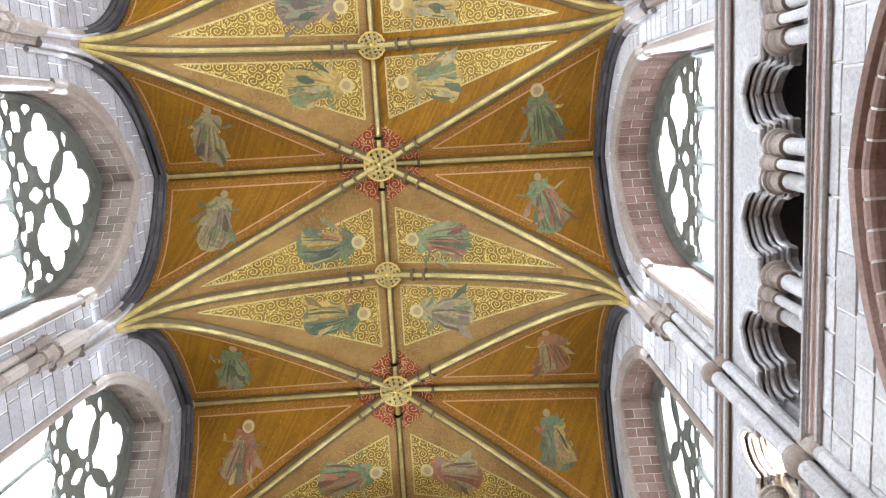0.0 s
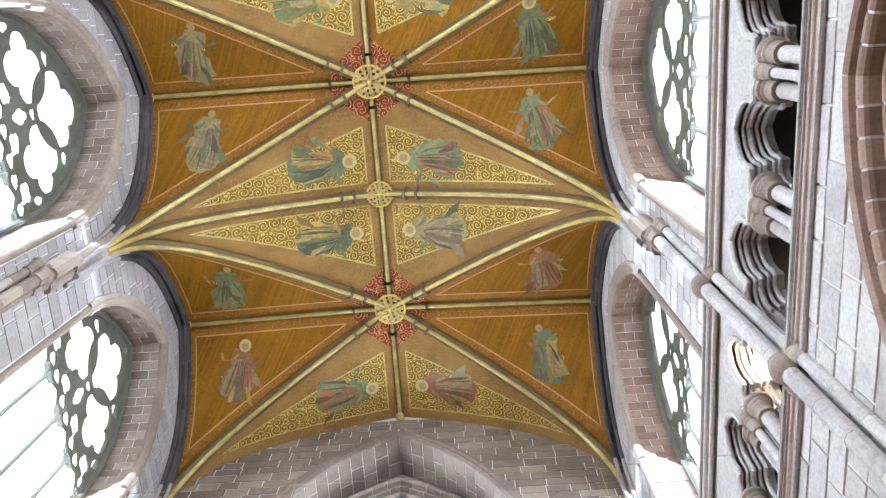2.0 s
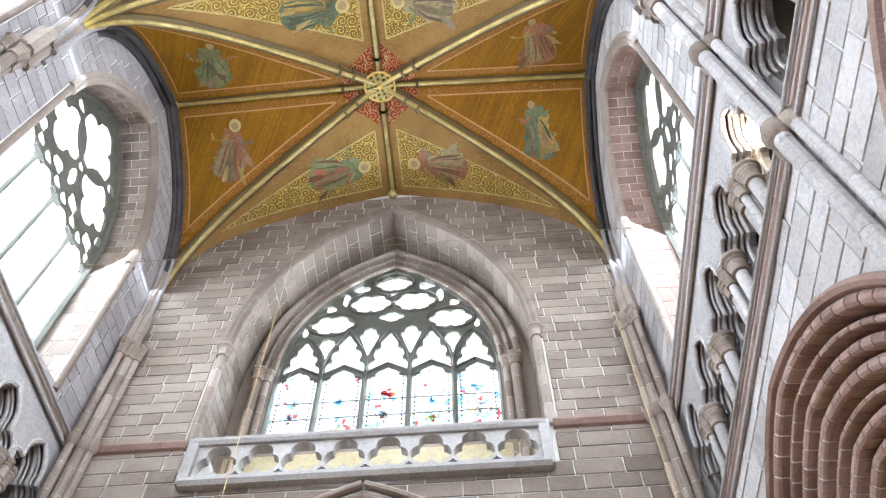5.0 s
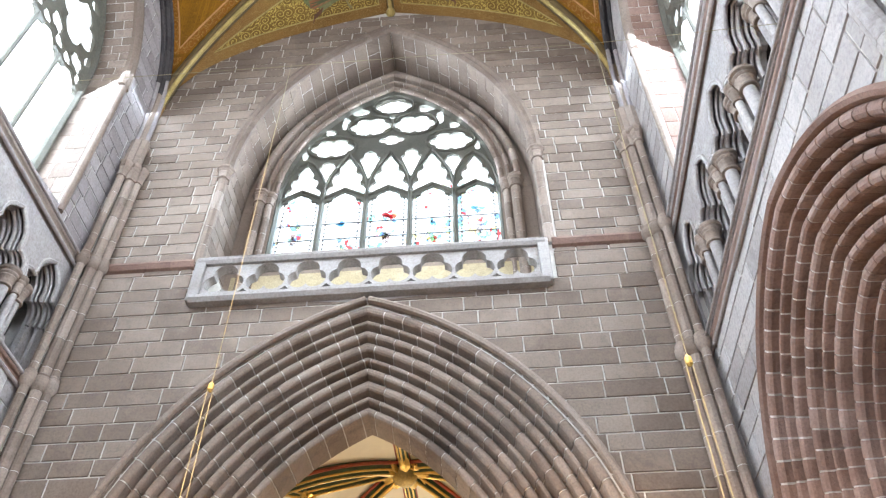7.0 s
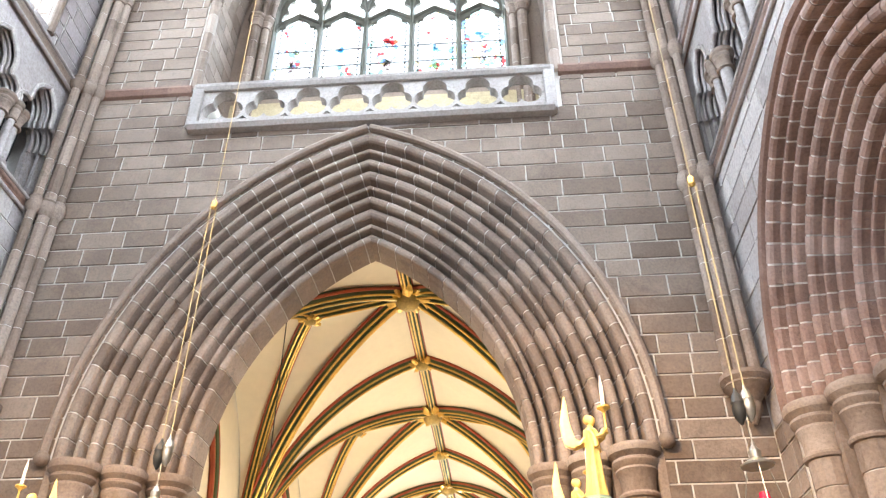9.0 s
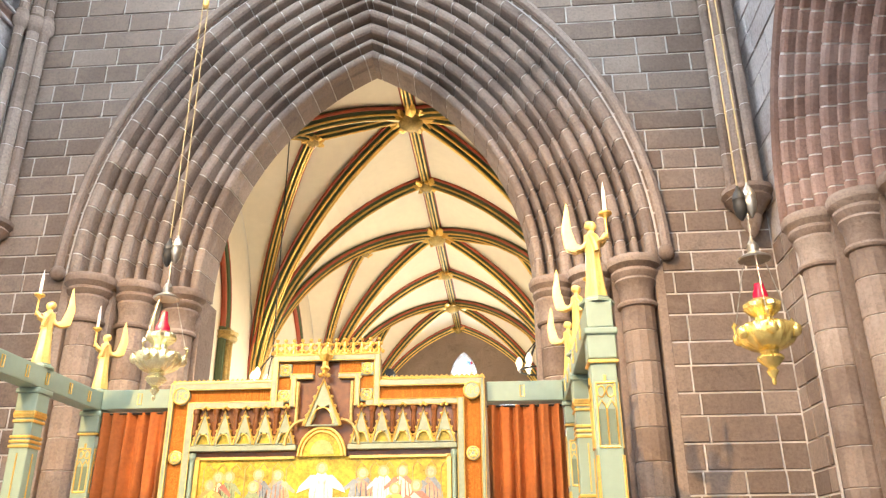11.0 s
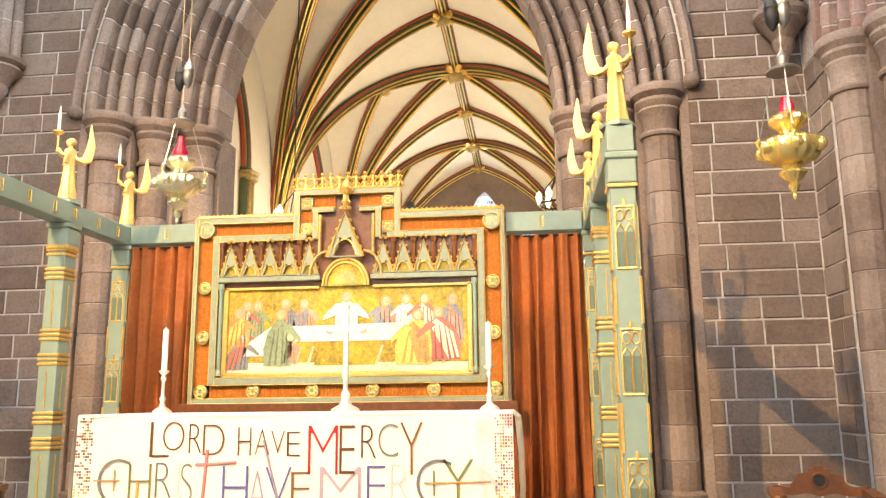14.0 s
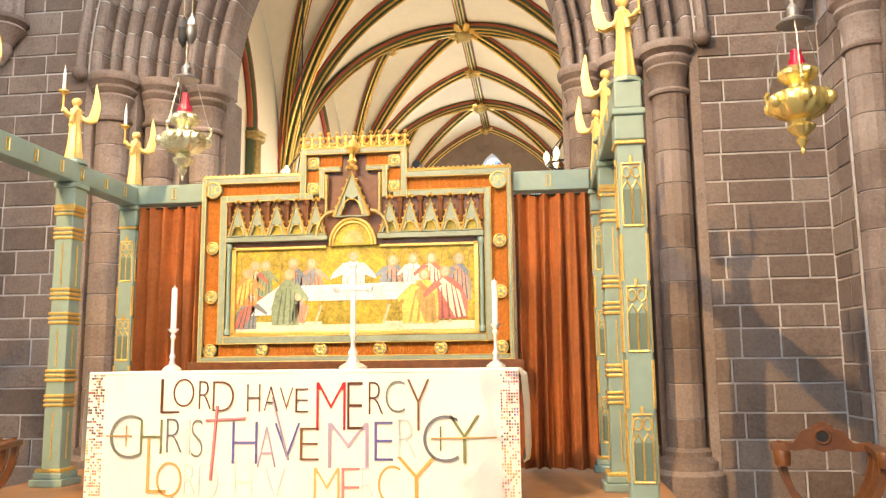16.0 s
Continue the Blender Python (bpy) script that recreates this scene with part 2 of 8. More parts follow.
ROPE = plain_material("hemp_rope", (0.33, 0.28, 0.17), 0.8)
CARPET = plain_material("tan_floor", (0.34, 0.17, 0.07), 0.7, vary=0.25, scale=8)
FLOOR_STONE = plain_material("floor_stone", (0.30, 0.24, 0.20), 0.5, vary=0.25, scale=6)
ORANGE_PANEL = scroll_material("diapered_orange", (0.34, 0.095, 0.010), (0.42, 0.13, 0.016), (0.52, 0.22, 0.035), 0.05, 0.28)
MOSAIC_GOLD = plain_material("gold_mosaic", (0.42, 0.31, 0.03), 0.4, 0.3, 0.75, 34, 0.4)

# ---------- mesh helpers ----------


def part(name, bm, mat, parent=None, label="", smooth=False):
    me = bpy.data.meshes.new(name)
    bmesh.ops.recalc_face_normals(bm, faces=bm.faces)
    if smooth:
        for f in bm.faces:
            f.smooth = True
    bm.to_mesh(me)
    bm.free()
    if smooth:
        me.set_sharp_from_angle(angle=0.62)
    me.materials.append(mat)
    ob = new(name, me)
    if parent:
        ob.parent = parent
    if label:
        ob["label"] = label
    return ob


def piece(name, me, parent, m=None):
    ob = new(name, me)
    ob.parent = parent
    if m is not None:
        ob.matrix_basis = m
    return ob


def empty(name, label, category, group="", kind="", at=(0, 0, 0)):
    ob = new(name)
    ob.location = at
    ob.empty_display_size = 0.1
    return tagged(ob, label, category, group, kind)


def faces_of(bm, verts, faces):
    vs = [bm.verts.new(v) for v in verts]
    for f in faces:
        try:
            bm.faces.new([vs[i] for i in f])
        except ValueError:
            pass
    return vs


def box(bm, x0, x1, y0, y1, z0, z1, bevel=0.0):
    vs = faces_of(bm, [(x, y, z) for x in (x0, x1) for y in (y0, y1) for z in (z0, z1)],
                  [(0, 1, 3, 2), (4, 6, 7, 5), (0, 4, 5, 1), (2, 3, 7, 6), (0, 2, 6, 4), (1, 5, 7, 3)])
    if bevel:
        es = {e for v in vs for e in v.link_edges}
        bmesh.ops.bevel(bm, geom=list(es), offset=bevel, segments=2, profile=0.5, affect="EDGES", clamp_overlap=True)


def loft(bm, rings, close=True, caps=True):
    vr = [[bm.verts.new(p) for p in r] for r in rings]
    n = len(rings[0])
    for a, b in zip(vr, vr[1:]):
        for i in range(n if close else n - 1):
            j = (i + 1) % n
            bm.faces.new((a[i], a[j], b[j], b[i]))
    if caps and close:
        bm.faces.new(vr[0][::-1])
        bm.faces.new(vr[-1])
    return vr


def lathe(bm, prof, at=(0, 0, 0), n=16, lobes=0, depth=0.0, flip=None):
    """Turn a profile of (radius, height); lobes ripple the radius."""
    rings = []
    for r, z in prof:
        ring = []
        for i in range(n):
            a = 2 * math.pi * i / n
            rr = r * (1 + depth * math.cos(lobes * a)) if lobes else r
            ring.append((at[0] + rr * math.cos(a), at[1] + rr * math.sin(a), at[2] + z))
        rings.append(ring)
    loft(bm, rings)


def sweep(bm, path, prof, up=(0, 0, 1), caps=True):
    """Sweep a closed 2D profile (side, up) along a path."""
    pts = [Vector(p) for p in path]
    rings = []
    for i, p in enumerate(pts):
        t = (pts[min(i + 1, len(pts) - 1)] - pts[max(i - 1, 0)]).normalized()
        u = up[i] if isinstance(up, list) else Vector(up)
        s = t.cross(u)
        s = s.normalized() if s.length > 1e-6 else Vector((1, 0, 0))
        w = s.cross(t).normalized()
        rings.append([p + s * a + w * b for a, b in prof])
    loft(bm, rings, True, caps)


def circle(r, n=8, sy=1.0):
    return [(r * math.cos(2 * math.pi * i / n), sy * r * math.sin(2 * math.pi * i / n)) for i in range(n)]


def tube(bm, path, r, n=8, up=(0.01, 0.02, 1)):
    sweep(bm, path, circle(r, n), up)


def slab(bm, outer, holes, put, depth, back=True):
    """A plate with holes; put(u, v, d) gives the place; d runs from 0 to depth."""
    from mathutils.geometry import tessellate_polygon
    loops = [outer] + holes
    flat = [p for lp in loops for p in lp]
    tris = tessellate_polygon([[Vector((u, v, 0)) for u, v in lp] for lp in loops])
    a = [bm.verts.new(put(u, v, 0)) for u, v in flat]
    b = [bm.verts.new(put(u, v, depth)) for u, v in flat]
    for t in tris:
        try:
            bm.faces.new([a[i] for i in t])
            if back:
                bm.faces.new([b[i] for i in reversed(t)])
        except ValueError:
            pass
    k = 0
    for lp in loops:
        n = len(lp)
        for i in range(n):
            j = (i + 1) % n
            try:
                bm.faces.new((a[k + i], a[k + j], b[k + j], b[k + i]))
            except ValueError:
                pass
        k += n


def polygon_field(us, zs, poly):
    """Signed distance to a closed polygon on a grid: positive outside."""
    u, z = np.meshgrid(us, zs, indexing="ij")
    best = np.full(u.shape, 1e9)
    inner = np.zeros(u.shape, bool)
    for (x0, y0), (x1, y1) in zip(poly, poly[1:] + poly[:1]):
        dx, dy = x1 - x0, y1 - y0
        ll = dx * dx + dy * dy
        if ll < 1e-12:
            continue
        t = np.clip(((u - x0) * dx + (z - y0) * dy) / ll, 0, 1)
        best = np.minimum(best, np.hypot(u - x0 - t * dx, z - y0 - t * dy))
        if abs(dy) > 1e-12:
            inner ^= ((y0 > z) != (y1 > z)) & (u < dx * (z - y0) / dy + x0)
    return np.where(inner, -best, best)


def pierced_plate(outer, holes, put, depth, step=0.035, bars=()):
    """A carved plate with openings that may touch; bars (path, width) are kept solid. Returns a bmesh."""
    u0, u1 = min(p[0] for p in outer) - step, max(p[0] for p in outer) + step
    z0, z1 = min(p[1] for p in outer) - step, max(p[1] for p in outer) + step
    us, zs = np.arange(u0, u1 + step, step), np.arange(z0, z1 + step, step)
    field = np.full((len(us), len(zs)), 1e9)

    def window(pts, pad):
        a = max(0, int((min(p[0] for p in pts) - pad - u0) / step))
        b = min(len(us), int((max(p[0] for p in pts) + pad - u0) / step) + 2)
        c = max(0, int((min(p[1] for p in pts) - pad - z0) / step))
        d = min(len(zs), int((max(p[1] for p in pts) + pad - z0) / step) + 2)
        return slice(a, b), slice(c, d)
    for h in holes:
        w = window(h, 0.2)
        field[w] = np.minimum(field[w], polygon_field(us[w[0]], zs[w[1]], list(h)))
    for path, width in bars:
        w = window(path, width)
        there = np.abs(polygon_field(us[w[0]], zs[w[1]], list(path) + list(path)[-2:0:-1]))
        field[w] = np.maximum(field[w], width / 2 - there)
    field = np.minimum(field, -polygon_field(us, zs, list(outer)))
    field[np.abs(field) < 1e-5] = 1e-5
    bm = bmesh.new()
    front, back = {}, {}

    def vert(key, u, z):
        if key not in front:
            front[key], back[key] = bm.verts.new(put(u, z, 0)), bm.verts.new(put(u, z, depth))
        return key
    for i in range(len(us) - 1):
        for j in range(len(zs) - 1):
            ring = ((i, j), (i + 1, j), (i + 1, j + 1), (i, j + 1))
            f = [field[c] for c in ring]
            if max(f) <= 0:
                continue
            keys, cuts = [], []
            for k in range(4):
                a, b, fa, fb = ring[k], ring[(k + 1) % 4], f[k], f[(k + 1) % 4]
                if fa > 0:
                    keys.append(vert(a, us[a[0]], zs[a[1]]))
                if (fa > 0) != (fb > 0):
                    t = min(0.98, max(0.02, fa / (fa - fb)))
                    key = (min(a, b), max(a, b))
                    keys.append(vert(key, us[a[0]] + (us[b[0]] - us[a[0]]) * t, zs[a[1]] + (zs[b[1]] - zs[a[1]]) * t))
                    cuts.append((len(keys) - 1, fa > 0))
            bm.faces.new([front[k] for k in keys])
            bm.faces.new([back[k] for k in reversed(keys)])
            for pos, leaving in cuts:
                if leaving:
                    p, q = keys[pos], keys[(pos + 1) % len(keys)]
                    bm.faces.new((front[p], back[p], back[q], front[q]))
    return bm


class Arch:
    """A two-centred pointed arch in a plane: centre line u0, half span, springing height, rise."""

    def __init__(self, u0, half, zs, rise):
        self.u0, self.half, self.zs = u0, half, zs
        self.c = (rise * rise - half * half) / (2 * half)
        self.R = half + self.c

    def inset(self, d):
        a = Arch(self.u0, 1, self.zs, 1)
        a.half, a.c, a.R = self.half - d, self.c, self.R - d
        return a

    def apex(self):
        return self.zs + math.sqrt(max(self.R ** 2 - self.c ** 2, 0))

    def width(self, z):
        if z <= self.zs:
            return self.half
        k = self.R ** 2 - (z - self.zs) ** 2
        return math.sqrt(k) - self.c if k > self.c ** 2 else 0.0

    def curve(self, n, sign=0):
        """Points from the right springing over the apex to the left one; sign 1 or -1: one side only, upward."""
        if sign:
            top = math.acos(min(1, self.c / self.R))
            return [(self.u0 + sign * (self.R * math.cos(top * i / n) - self.c), self.zs + self.R * math.sin(top * i / n)) for i in range(n + 1)]
        r = self.curve(n, 1)
        return r + self.curve(n, -1)[::-1][1:]

    def opening(self, bottom, n=12):
        return [(self.u0 + self.half, bottom)] + self.curve(n) + [(self.u0 - self.half, bottom)]


def moulded_arch(parent, name, arch, prof, put, n_blocks, mat, gap=0.006, per=3, bottom=None):
    """Voussoirs cut from one moulding: prof is a list of (inset, depth), each block a piece of its own."""
    made = 0
    for sign in (1, -1):
        top = math.acos(min(1, arch.c / arch.R))
        ga = gap / arch.R
        for k in range(n_blocks):
            a0, a1 = top * k / n_blocks + ga, top * (k + 1) / n_blocks - (ga if k < n_blocks - 1 else 0)
            rings = []
            for i in range(per + 1):
                a = a0 + (a1 - a0) * i / per
                ring = []
                for d, dep in prof:
                    R = arch.R - d
                    u, z = R * math.cos(a) - arch.c, arch.zs + R * math.sin(a)
                    if u < 0:
                        aa = math.acos(min(1, arch.c / R))
                        u, z = 0, arch.zs + R * math.sin(aa)
                    ring.append(put(arch.u0 + sign * u, z, dep))
                rings.append(ring)
            bm = bmesh.new()
            loft(bm, rings, True, True)
            part(name, bm, mat, parent)
            made += 1
    return made


def mortar_arch(arch, prof, put, mat, parent, name="mortar"):
    """The bed in which the voussoirs sit: the same moulding, a little smaller."""
    bm = bmesh.new()
    for sign in (1, -1):
        top = math.acos(min(1, arch.c / arch.R))
        rings = []
        for i in range(33):
            a = top * i / 32
            ring = []
            for d, dep in prof:
                R = arch.R - d
                u, z = R * math.cos(a) - arch.c, arch.zs + R * math.sin(a)
                if u < 0:
                    aa = math.acos(min(1, arch.c / R))
                    u, z = 0, arch.zs + R * math.sin(aa)
                ring.append(put(arch.u0 + sign * u, z, dep))
            rings.append(ring)
        loft(bm, rings, True, True)
    return part(name, bm, mat, parent)


def clip_side(poly, p, q, keep):
    """The part of a convex polygon on one side of the line from p up to q."""
    def off(v):
        return keep * (v[0] - (p[0] + (q[0] - p[0]) * (v[1] - p[1]) / (q[1] - p[1])))
    out = []
    for a, b in zip(poly, poly[1:] + poly[:1]):
        fa, fb = off(a), off(b)
        if fa >= 0:
            out.append(a)
        if (fa > 0) != (fb > 0) and abs(fa - fb) > 1e-9:
            f = fa / (fa - fb)
            out.append((a[0] + (b[0] - a[0]) * f, a[1] + (b[1] - a[1]) * f))
    return out


def courses(parent, mat, put, z0, z1, spans, h=(0.27, 0.36), w=(0.42, 0.95), proud=0.012, seed=1, single=None, joint=0.0115, name="stone"):
    """Ashlar in courses. spans(z) lists the free stretches at height z. single(u, z): such a block is an object of its own."""
    rnd = random.Random(seed)
    joined = ([], [])
    z = z0
    while z < z1 - 0.05:
        hh = min(rnd.uniform(*h), z1 - z)
        if z1 - z - hh < 0.12:
            hh = z1 - z
        lo, hi = spans(z + joint), spans(z + hh - joint)
        if len(lo) != len(hi):
            mid = spans(z + hh / 2)
            lo = lo if len(lo) == len(mid) else mid
            hi = hi if len(hi) == len(mid) else mid
        k = 0
        lo, hi = list(lo), list(hi)
        while k + 1 < len(lo):
            if abs(lo[k][1] - lo[k + 1][0]) < 1e-6 and abs(hi[k][1] - hi[k + 1][0]) < 1e-6:
                lo[k:k + 2], hi[k:k + 2] = [(lo[k][0], lo[k + 1][1])], [(hi[k][0], hi[k + 1][1])]
            else:
                k += 1
        for (a0, a1), (b0, b1) in zip(lo, hi):
            if a1 - a0 < 0.08 and b1 - b0 < 0.08:
                continue
            left, right = min(a0, b0), max(a1, b1)
            cuts = [left - 0.02]
            c = left + rnd.uniform(0.25, 1.0) * w[0]
            while c < right - 0.3 * w[0]:
                cuts.append(c)
                c += rnd.uniform(*w)
            cuts.append(right + 0.02)
            za, zb = z + joint, z + hh - joint
            for c0, c1 in zip(cuts, cuts[1:]):
                p = proud * rnd.uniform(0.35, 1.3)
                q = [(c0 + joint, za), (c1 - joint, za), (c1 - joint, zb), (c0 + joint, zb)]
                q = clip_side(q, (a0 + joint, za), (b0 + joint, zb), 1)
                q = clip_side(q, (a1 - joint, za), (b1 - joint, zb), -1)
                if len(q) < 3:
                    continue
                n = len(q)
                if abs(sum(q[i][0] * q[(i + 1) % n][1] - q[(i + 1) % n][0] * q[i][1] for i in range(n))) < 0.012:
                    continue
                cu, cz = sum(v[0] for v in q) / n, sum(v[1] for v in q) / n
                front = []
                for u, v in q:
                    du, dv = cu - u, cz - v
                    front.append((u + math.copysign(min(0.008, abs(du) * 0.3), du) + rnd.uniform(-0.004, 0.004), v + math.copysign(0.007, dv) + rnd.uniform(-0.004, 0.004)))
                vs = [put(u, v, 0.004) for u, v in q] + [put(u, v, -p) for u, v in front]
                fs = [tuple(range(n, 2 * n)), tuple(range(n - 1, -1, -1))] + [(i, (i + 1) % n, n + (i + 1) % n, n + i) for i in range(n)]
                if single and single(cu, cz):
                    bm = bmesh.new()
                    faces_of(bm, vs, fs)
                    part(name, bm, mat, parent)
                else:
                    k = len(joined[0])
                    joined[0].extend(vs)
                    joined[1].extend([tuple(k + i for i in f) for f in fs])
        z += hh
    if joined[0]:
        me = bpy.data.meshes.new("ashlar")
        me.from_pydata([tuple(v) for v in joined[0]], [], joined[1])
        me.materials.append(mat)
        ob = new("ashlar", me)
        bm = bmesh.new()
        bm.from_mesh(me)
        bmesh.ops.recalc_face_normals(bm, faces=bm.faces)
        bm.to_mesh(me)
        bm.free()
        ob.parent = parent
        tagged(ob, kind="stuff")


def shaft(bm, x, y, z0, z1, r, n=12):
    lathe(bm, [(r, z0), (r, z1)], (x, y, 0), n)


# ---------- plan ----------
HALF = 5.5            # half the width between the side walls
EAST = 10.0           # face of the east wall
SPRING, CROWN = 15.1, 21.74
BAYS = [(0.80, -2.10, 3.62), (6.74, 3.62, EAST), (-5.1, -8.05, -2.10), (-11.0, -14.0, -8.05)]
WEST = -14.0
FLOOR_Z, ALTAR_FLOOR = -0.26, 0.2


def vault_z(u):
    """Height of the vault at a share u (0 at the crown, 1 at the wall)."""
    return SPRING + (CROWN - SPRING) * max(0.0, 1 - u) ** 0.23


def bay_at(x, y, bay):
    yc, y0, y1 = bay
    hy = (y1 - yc) if y > yc else (yc - y0)
    return abs(x) / HALF, abs(y - yc) / hy


def vault_height(x, y, bay):
    ux, uy = bay_at(x, y, bay)
    return vault_z(ux) if ux < uy else vault_z(min(uy, 1)) - 0.40 * (ux - uy)


def put_east(u, z, d):
    return (u, EAST + d, z)


def put_side(side):
    return lambda u, z, d: (side * (HALF + d), u, z)

# ---------- painted wooden vault ----------
vault = empty("ceiling", "painted and gilded timber vault with ribs and bosses", "ceiling", kind="structure")


def cell_grid(a, b, c, n):
    """Points of a triangle in plan, row by row from corner a."""
    rows = []
    for i in range(n + 1):
        f = i / n
        p, q = a.lerp(b, f), a.lerp(c, f)
        rows.append([p.lerp(q, k / i) if i else p for k in range(i + 1)])
    return rows


def cell_mesh(a, b, c, bay, drop, n=14):
    bm = bmesh.new()
    rows = [[bm.verts.new((p.x, p.y, vault_height(p.x, p.y, bay) - drop)) for p in r] for r in cell_grid(a, b, c, n)]
    for r0, r1 in zip(rows, rows[1:]):
        for k in range(len(r0)):
            bm.faces.new((r0[k], r1[k], r1[k + 1]))
            if k + 1 < len(r0):
                bm.faces.new((r0[k], r1[k + 1], r0[k + 1]))
    return bm


def inset_triangle(a, b, c, d):
    """The triangle with its sides moved inward by d."""
    la, lb, lc = (b - c).length, (c - a).length, (a - b).length
    peri = la + lb + lc
    centre = (a * la + b * lb + c * lc) / peri
    r = abs((b - a).cross(c - a)) / peri
    k = max(0.0, 1 - d / r)
    return [centre.lerp(p, k) for p in (a, b, c)]


def strip(path, bay, width, drop, mat, name):
    """A flat painted line on the underside of the vault."""
    bm = bmesh.new()
    pts = []
    for p, q in zip(path, path[1:]):
        n = max(2, int((q - p).length / 0.25))
        pts += [p.lerp(q, i / n) for i in range(n)]
    pts.append(path[-1])
    prev = None
    for i, p in enumerate(pts):
        t = pts[min(i + 1, len(pts) - 1)] - pts[max(0, i - 1)]
        s = Vector((-t.y, t.x)).normalized() * width / 2
        pair = [bm.verts.new((w.x, w.y, vault_height(w.x, w.y, bay) - drop)) for w in (p + s, p - s)]
        if prev:
            bm.faces.new((prev[0], prev[1], pair[1], pair[0]))
        prev = pair
    part(name, bm, mat, vault)


ROBE_TONES = [(0.15, 0.155, 0.06), (0.10, 0.115, 0.055), (0.25, 0.09, 0.035), (0.33, 0.20, 0.04), (0.25, 0.185, 0.075), (0.12, 0.13, 0.045), (0.17, 0.105, 0.065)]
ROBES = [plain_material("robe_paint", c, 0.55, vary=0.62, scale=13, bumpy=0.05) for c in ROBE_TONES]
ROBES_DEEP = [plain_material("robe_shade_paint", tuple(0.55 * v for v in c), 0.55, vary=0.5, scale=15, bumpy=0.05) for c in ROBE_TONES]
ROBES_LIGHT = [plain_material("robe_highlight_paint", tuple(0.7 * v + 0.09 * w for v, w in zip(c, (1.0, 0.8, 0.4))), 0.55, vary=0.5, scale=15, bumpy=0.05) for c in ROBE_TONES]
SKIN = plain_material("ochre_paint", (0.32, 0.20, 0.09), 0.5, vary=0.15)
HALO = plain_material("halo_gilt", (0.46, 0.34, 0.14), 0.35, 0.3)


def painted_figure(p, out, bay, size, seed, gilt=True):
    """A plain draped shape painted on the boards: robe, cloak and disc, with its foot towards out."""
    rnd = random.Random(seed)
    out = out.normalized()
    side = Vector((-out.y, out.x))
    halves = [(0.0, 0.10), (0.10, 0.17), (0.28, 0.25), (0.45, 0.22), (0.62, 0.30), (0.80, 0.33), (0.95, 0.24), (1.0, 0.10)]

    def shape(name, mat, f0, f1, wide, shift, drop):
        bm = bmesh.new()
        prev = None
        for i in range(11):
            f = f0 + (f1 - f0) * i / 10
            w = np.interp(f, [a for a, _ in halves], [b for _, b in halves]) * wide * size
            c = p + out * (f - 0.45) * size + side * (shift + 0.035 * math.sin(9 * f + seed)) * size
            wl, wr = w * rnd.uniform(0.78, 1.2), w * rnd.uniform(0.78, 1.2)
            pair = [bm.verts.new((v.x, v.y, vault_height(v.x, v.y, bay) - drop)) for v in (c + side * wl, c - side * wr)]
            if prev:
                bm.faces.new((prev[0], prev[1], pair[1], pair[0]))
            prev = pair
        part(name, bm, mat, vault)

    def disc(name, mat, c, r, drop):
        bm = bmesh.new()
        vs = []
        for i in range(14):
            a = 2 * math.pi * i / 14
            v = c + Vector((math.cos(a), math.sin(a))) * r
            vs.append(bm.verts.new((v.x, v.y, vault_height(v.x, v.y, bay) - drop)))
        bm.faces.new(vs)
        part(name, bm, mat, vault)

    def stroke(name, mat, pts, width, drop):
        """A brushed fold: a strip through points given along and across the figure."""
        bm = bmesh.new()
        prev = None
        for i, (f, a) in enumerate(pts):
            c = p + out * (f - 0.45) * size + side * a * size
            w = width * size * (0.35 if i in (0, len(pts) - 1) else 1) * rnd.uniform(0.8, 1.2)
            pair = [bm.verts.new((v.x, v.y, vault_height(v.x, v.y, bay) - drop)) for v in (c + side * w, c - side * w)]
            if prev:
                bm.faces.new((prev[0], prev[1], pair[1], pair[0]))
            prev = pair
        part(name, bm, mat, vault)

    k = rnd.randrange(7)
    shape("painted_robe", ROBES[k], 0.12, 1.0, 0.95, 0.0, 0.024)
    shape("painted_cloak", ROBES[(k + 2) % 7], 0.30, 0.92, 0.45, rnd.choice((-0.12, 0.12)), 0.027)
    for q in range(11):
        a = (q - 5) * 0.05
        lean = rnd.uniform(-0.06, 0.06)
        stroke("painted_fold", (ROBES_DEEP if q % 3 else ROBES_LIGHT)[k if q % 5 else (k + 2) % 7], [(0.30 + 0.3 * abs(a), a * 0.5), (0.5, a * 0.8 + lean), (0.72, a + lean), (0.97 - abs(a) * 0.4, a * 1.15)], rnd.uniform(0.008, 0.024), 0.030 + 0.0007 * q)
    for s in (-1, 1):
        reach = rnd.uniform(0.25, 0.42)
        stroke("painted_sleeve", ROBES[(k + (1 if s > 0 else 4)) % 7], [(0.22, s * 0.08), (0.34, s * 0.20), (0.30 + rnd.uniform(-0.1, 0.08), s * reach), (0.24, s * (reach + 0.05))], 0.045, 0.038)
    for q in range(6):
        f, a = rnd.uniform(0.45, 0.95), rnd.uniform(-0.36, 0.36)
        stroke("painted_drapery", (ROBES, ROBES_DEEP, ROBES_LIGHT)[q % 3][(k + rnd.randrange(3)) % 7], [(f - 0.16, a * 0.7), (f - 0.05, a), (f + 0.06, a * 1.2), (f + 0.10, a * 1.5)], rnd.uniform(0.03, 0.075), 0.040 + 0.0008 * q)
    head = p - out * 0.40 * size
    if gilt:
        disc("painted_halo", HALO, head, 0.115 * size, 0.030)
    disc("painted_disc", SKIN, head + out * 0.01, 0.068 * size, 0.036)


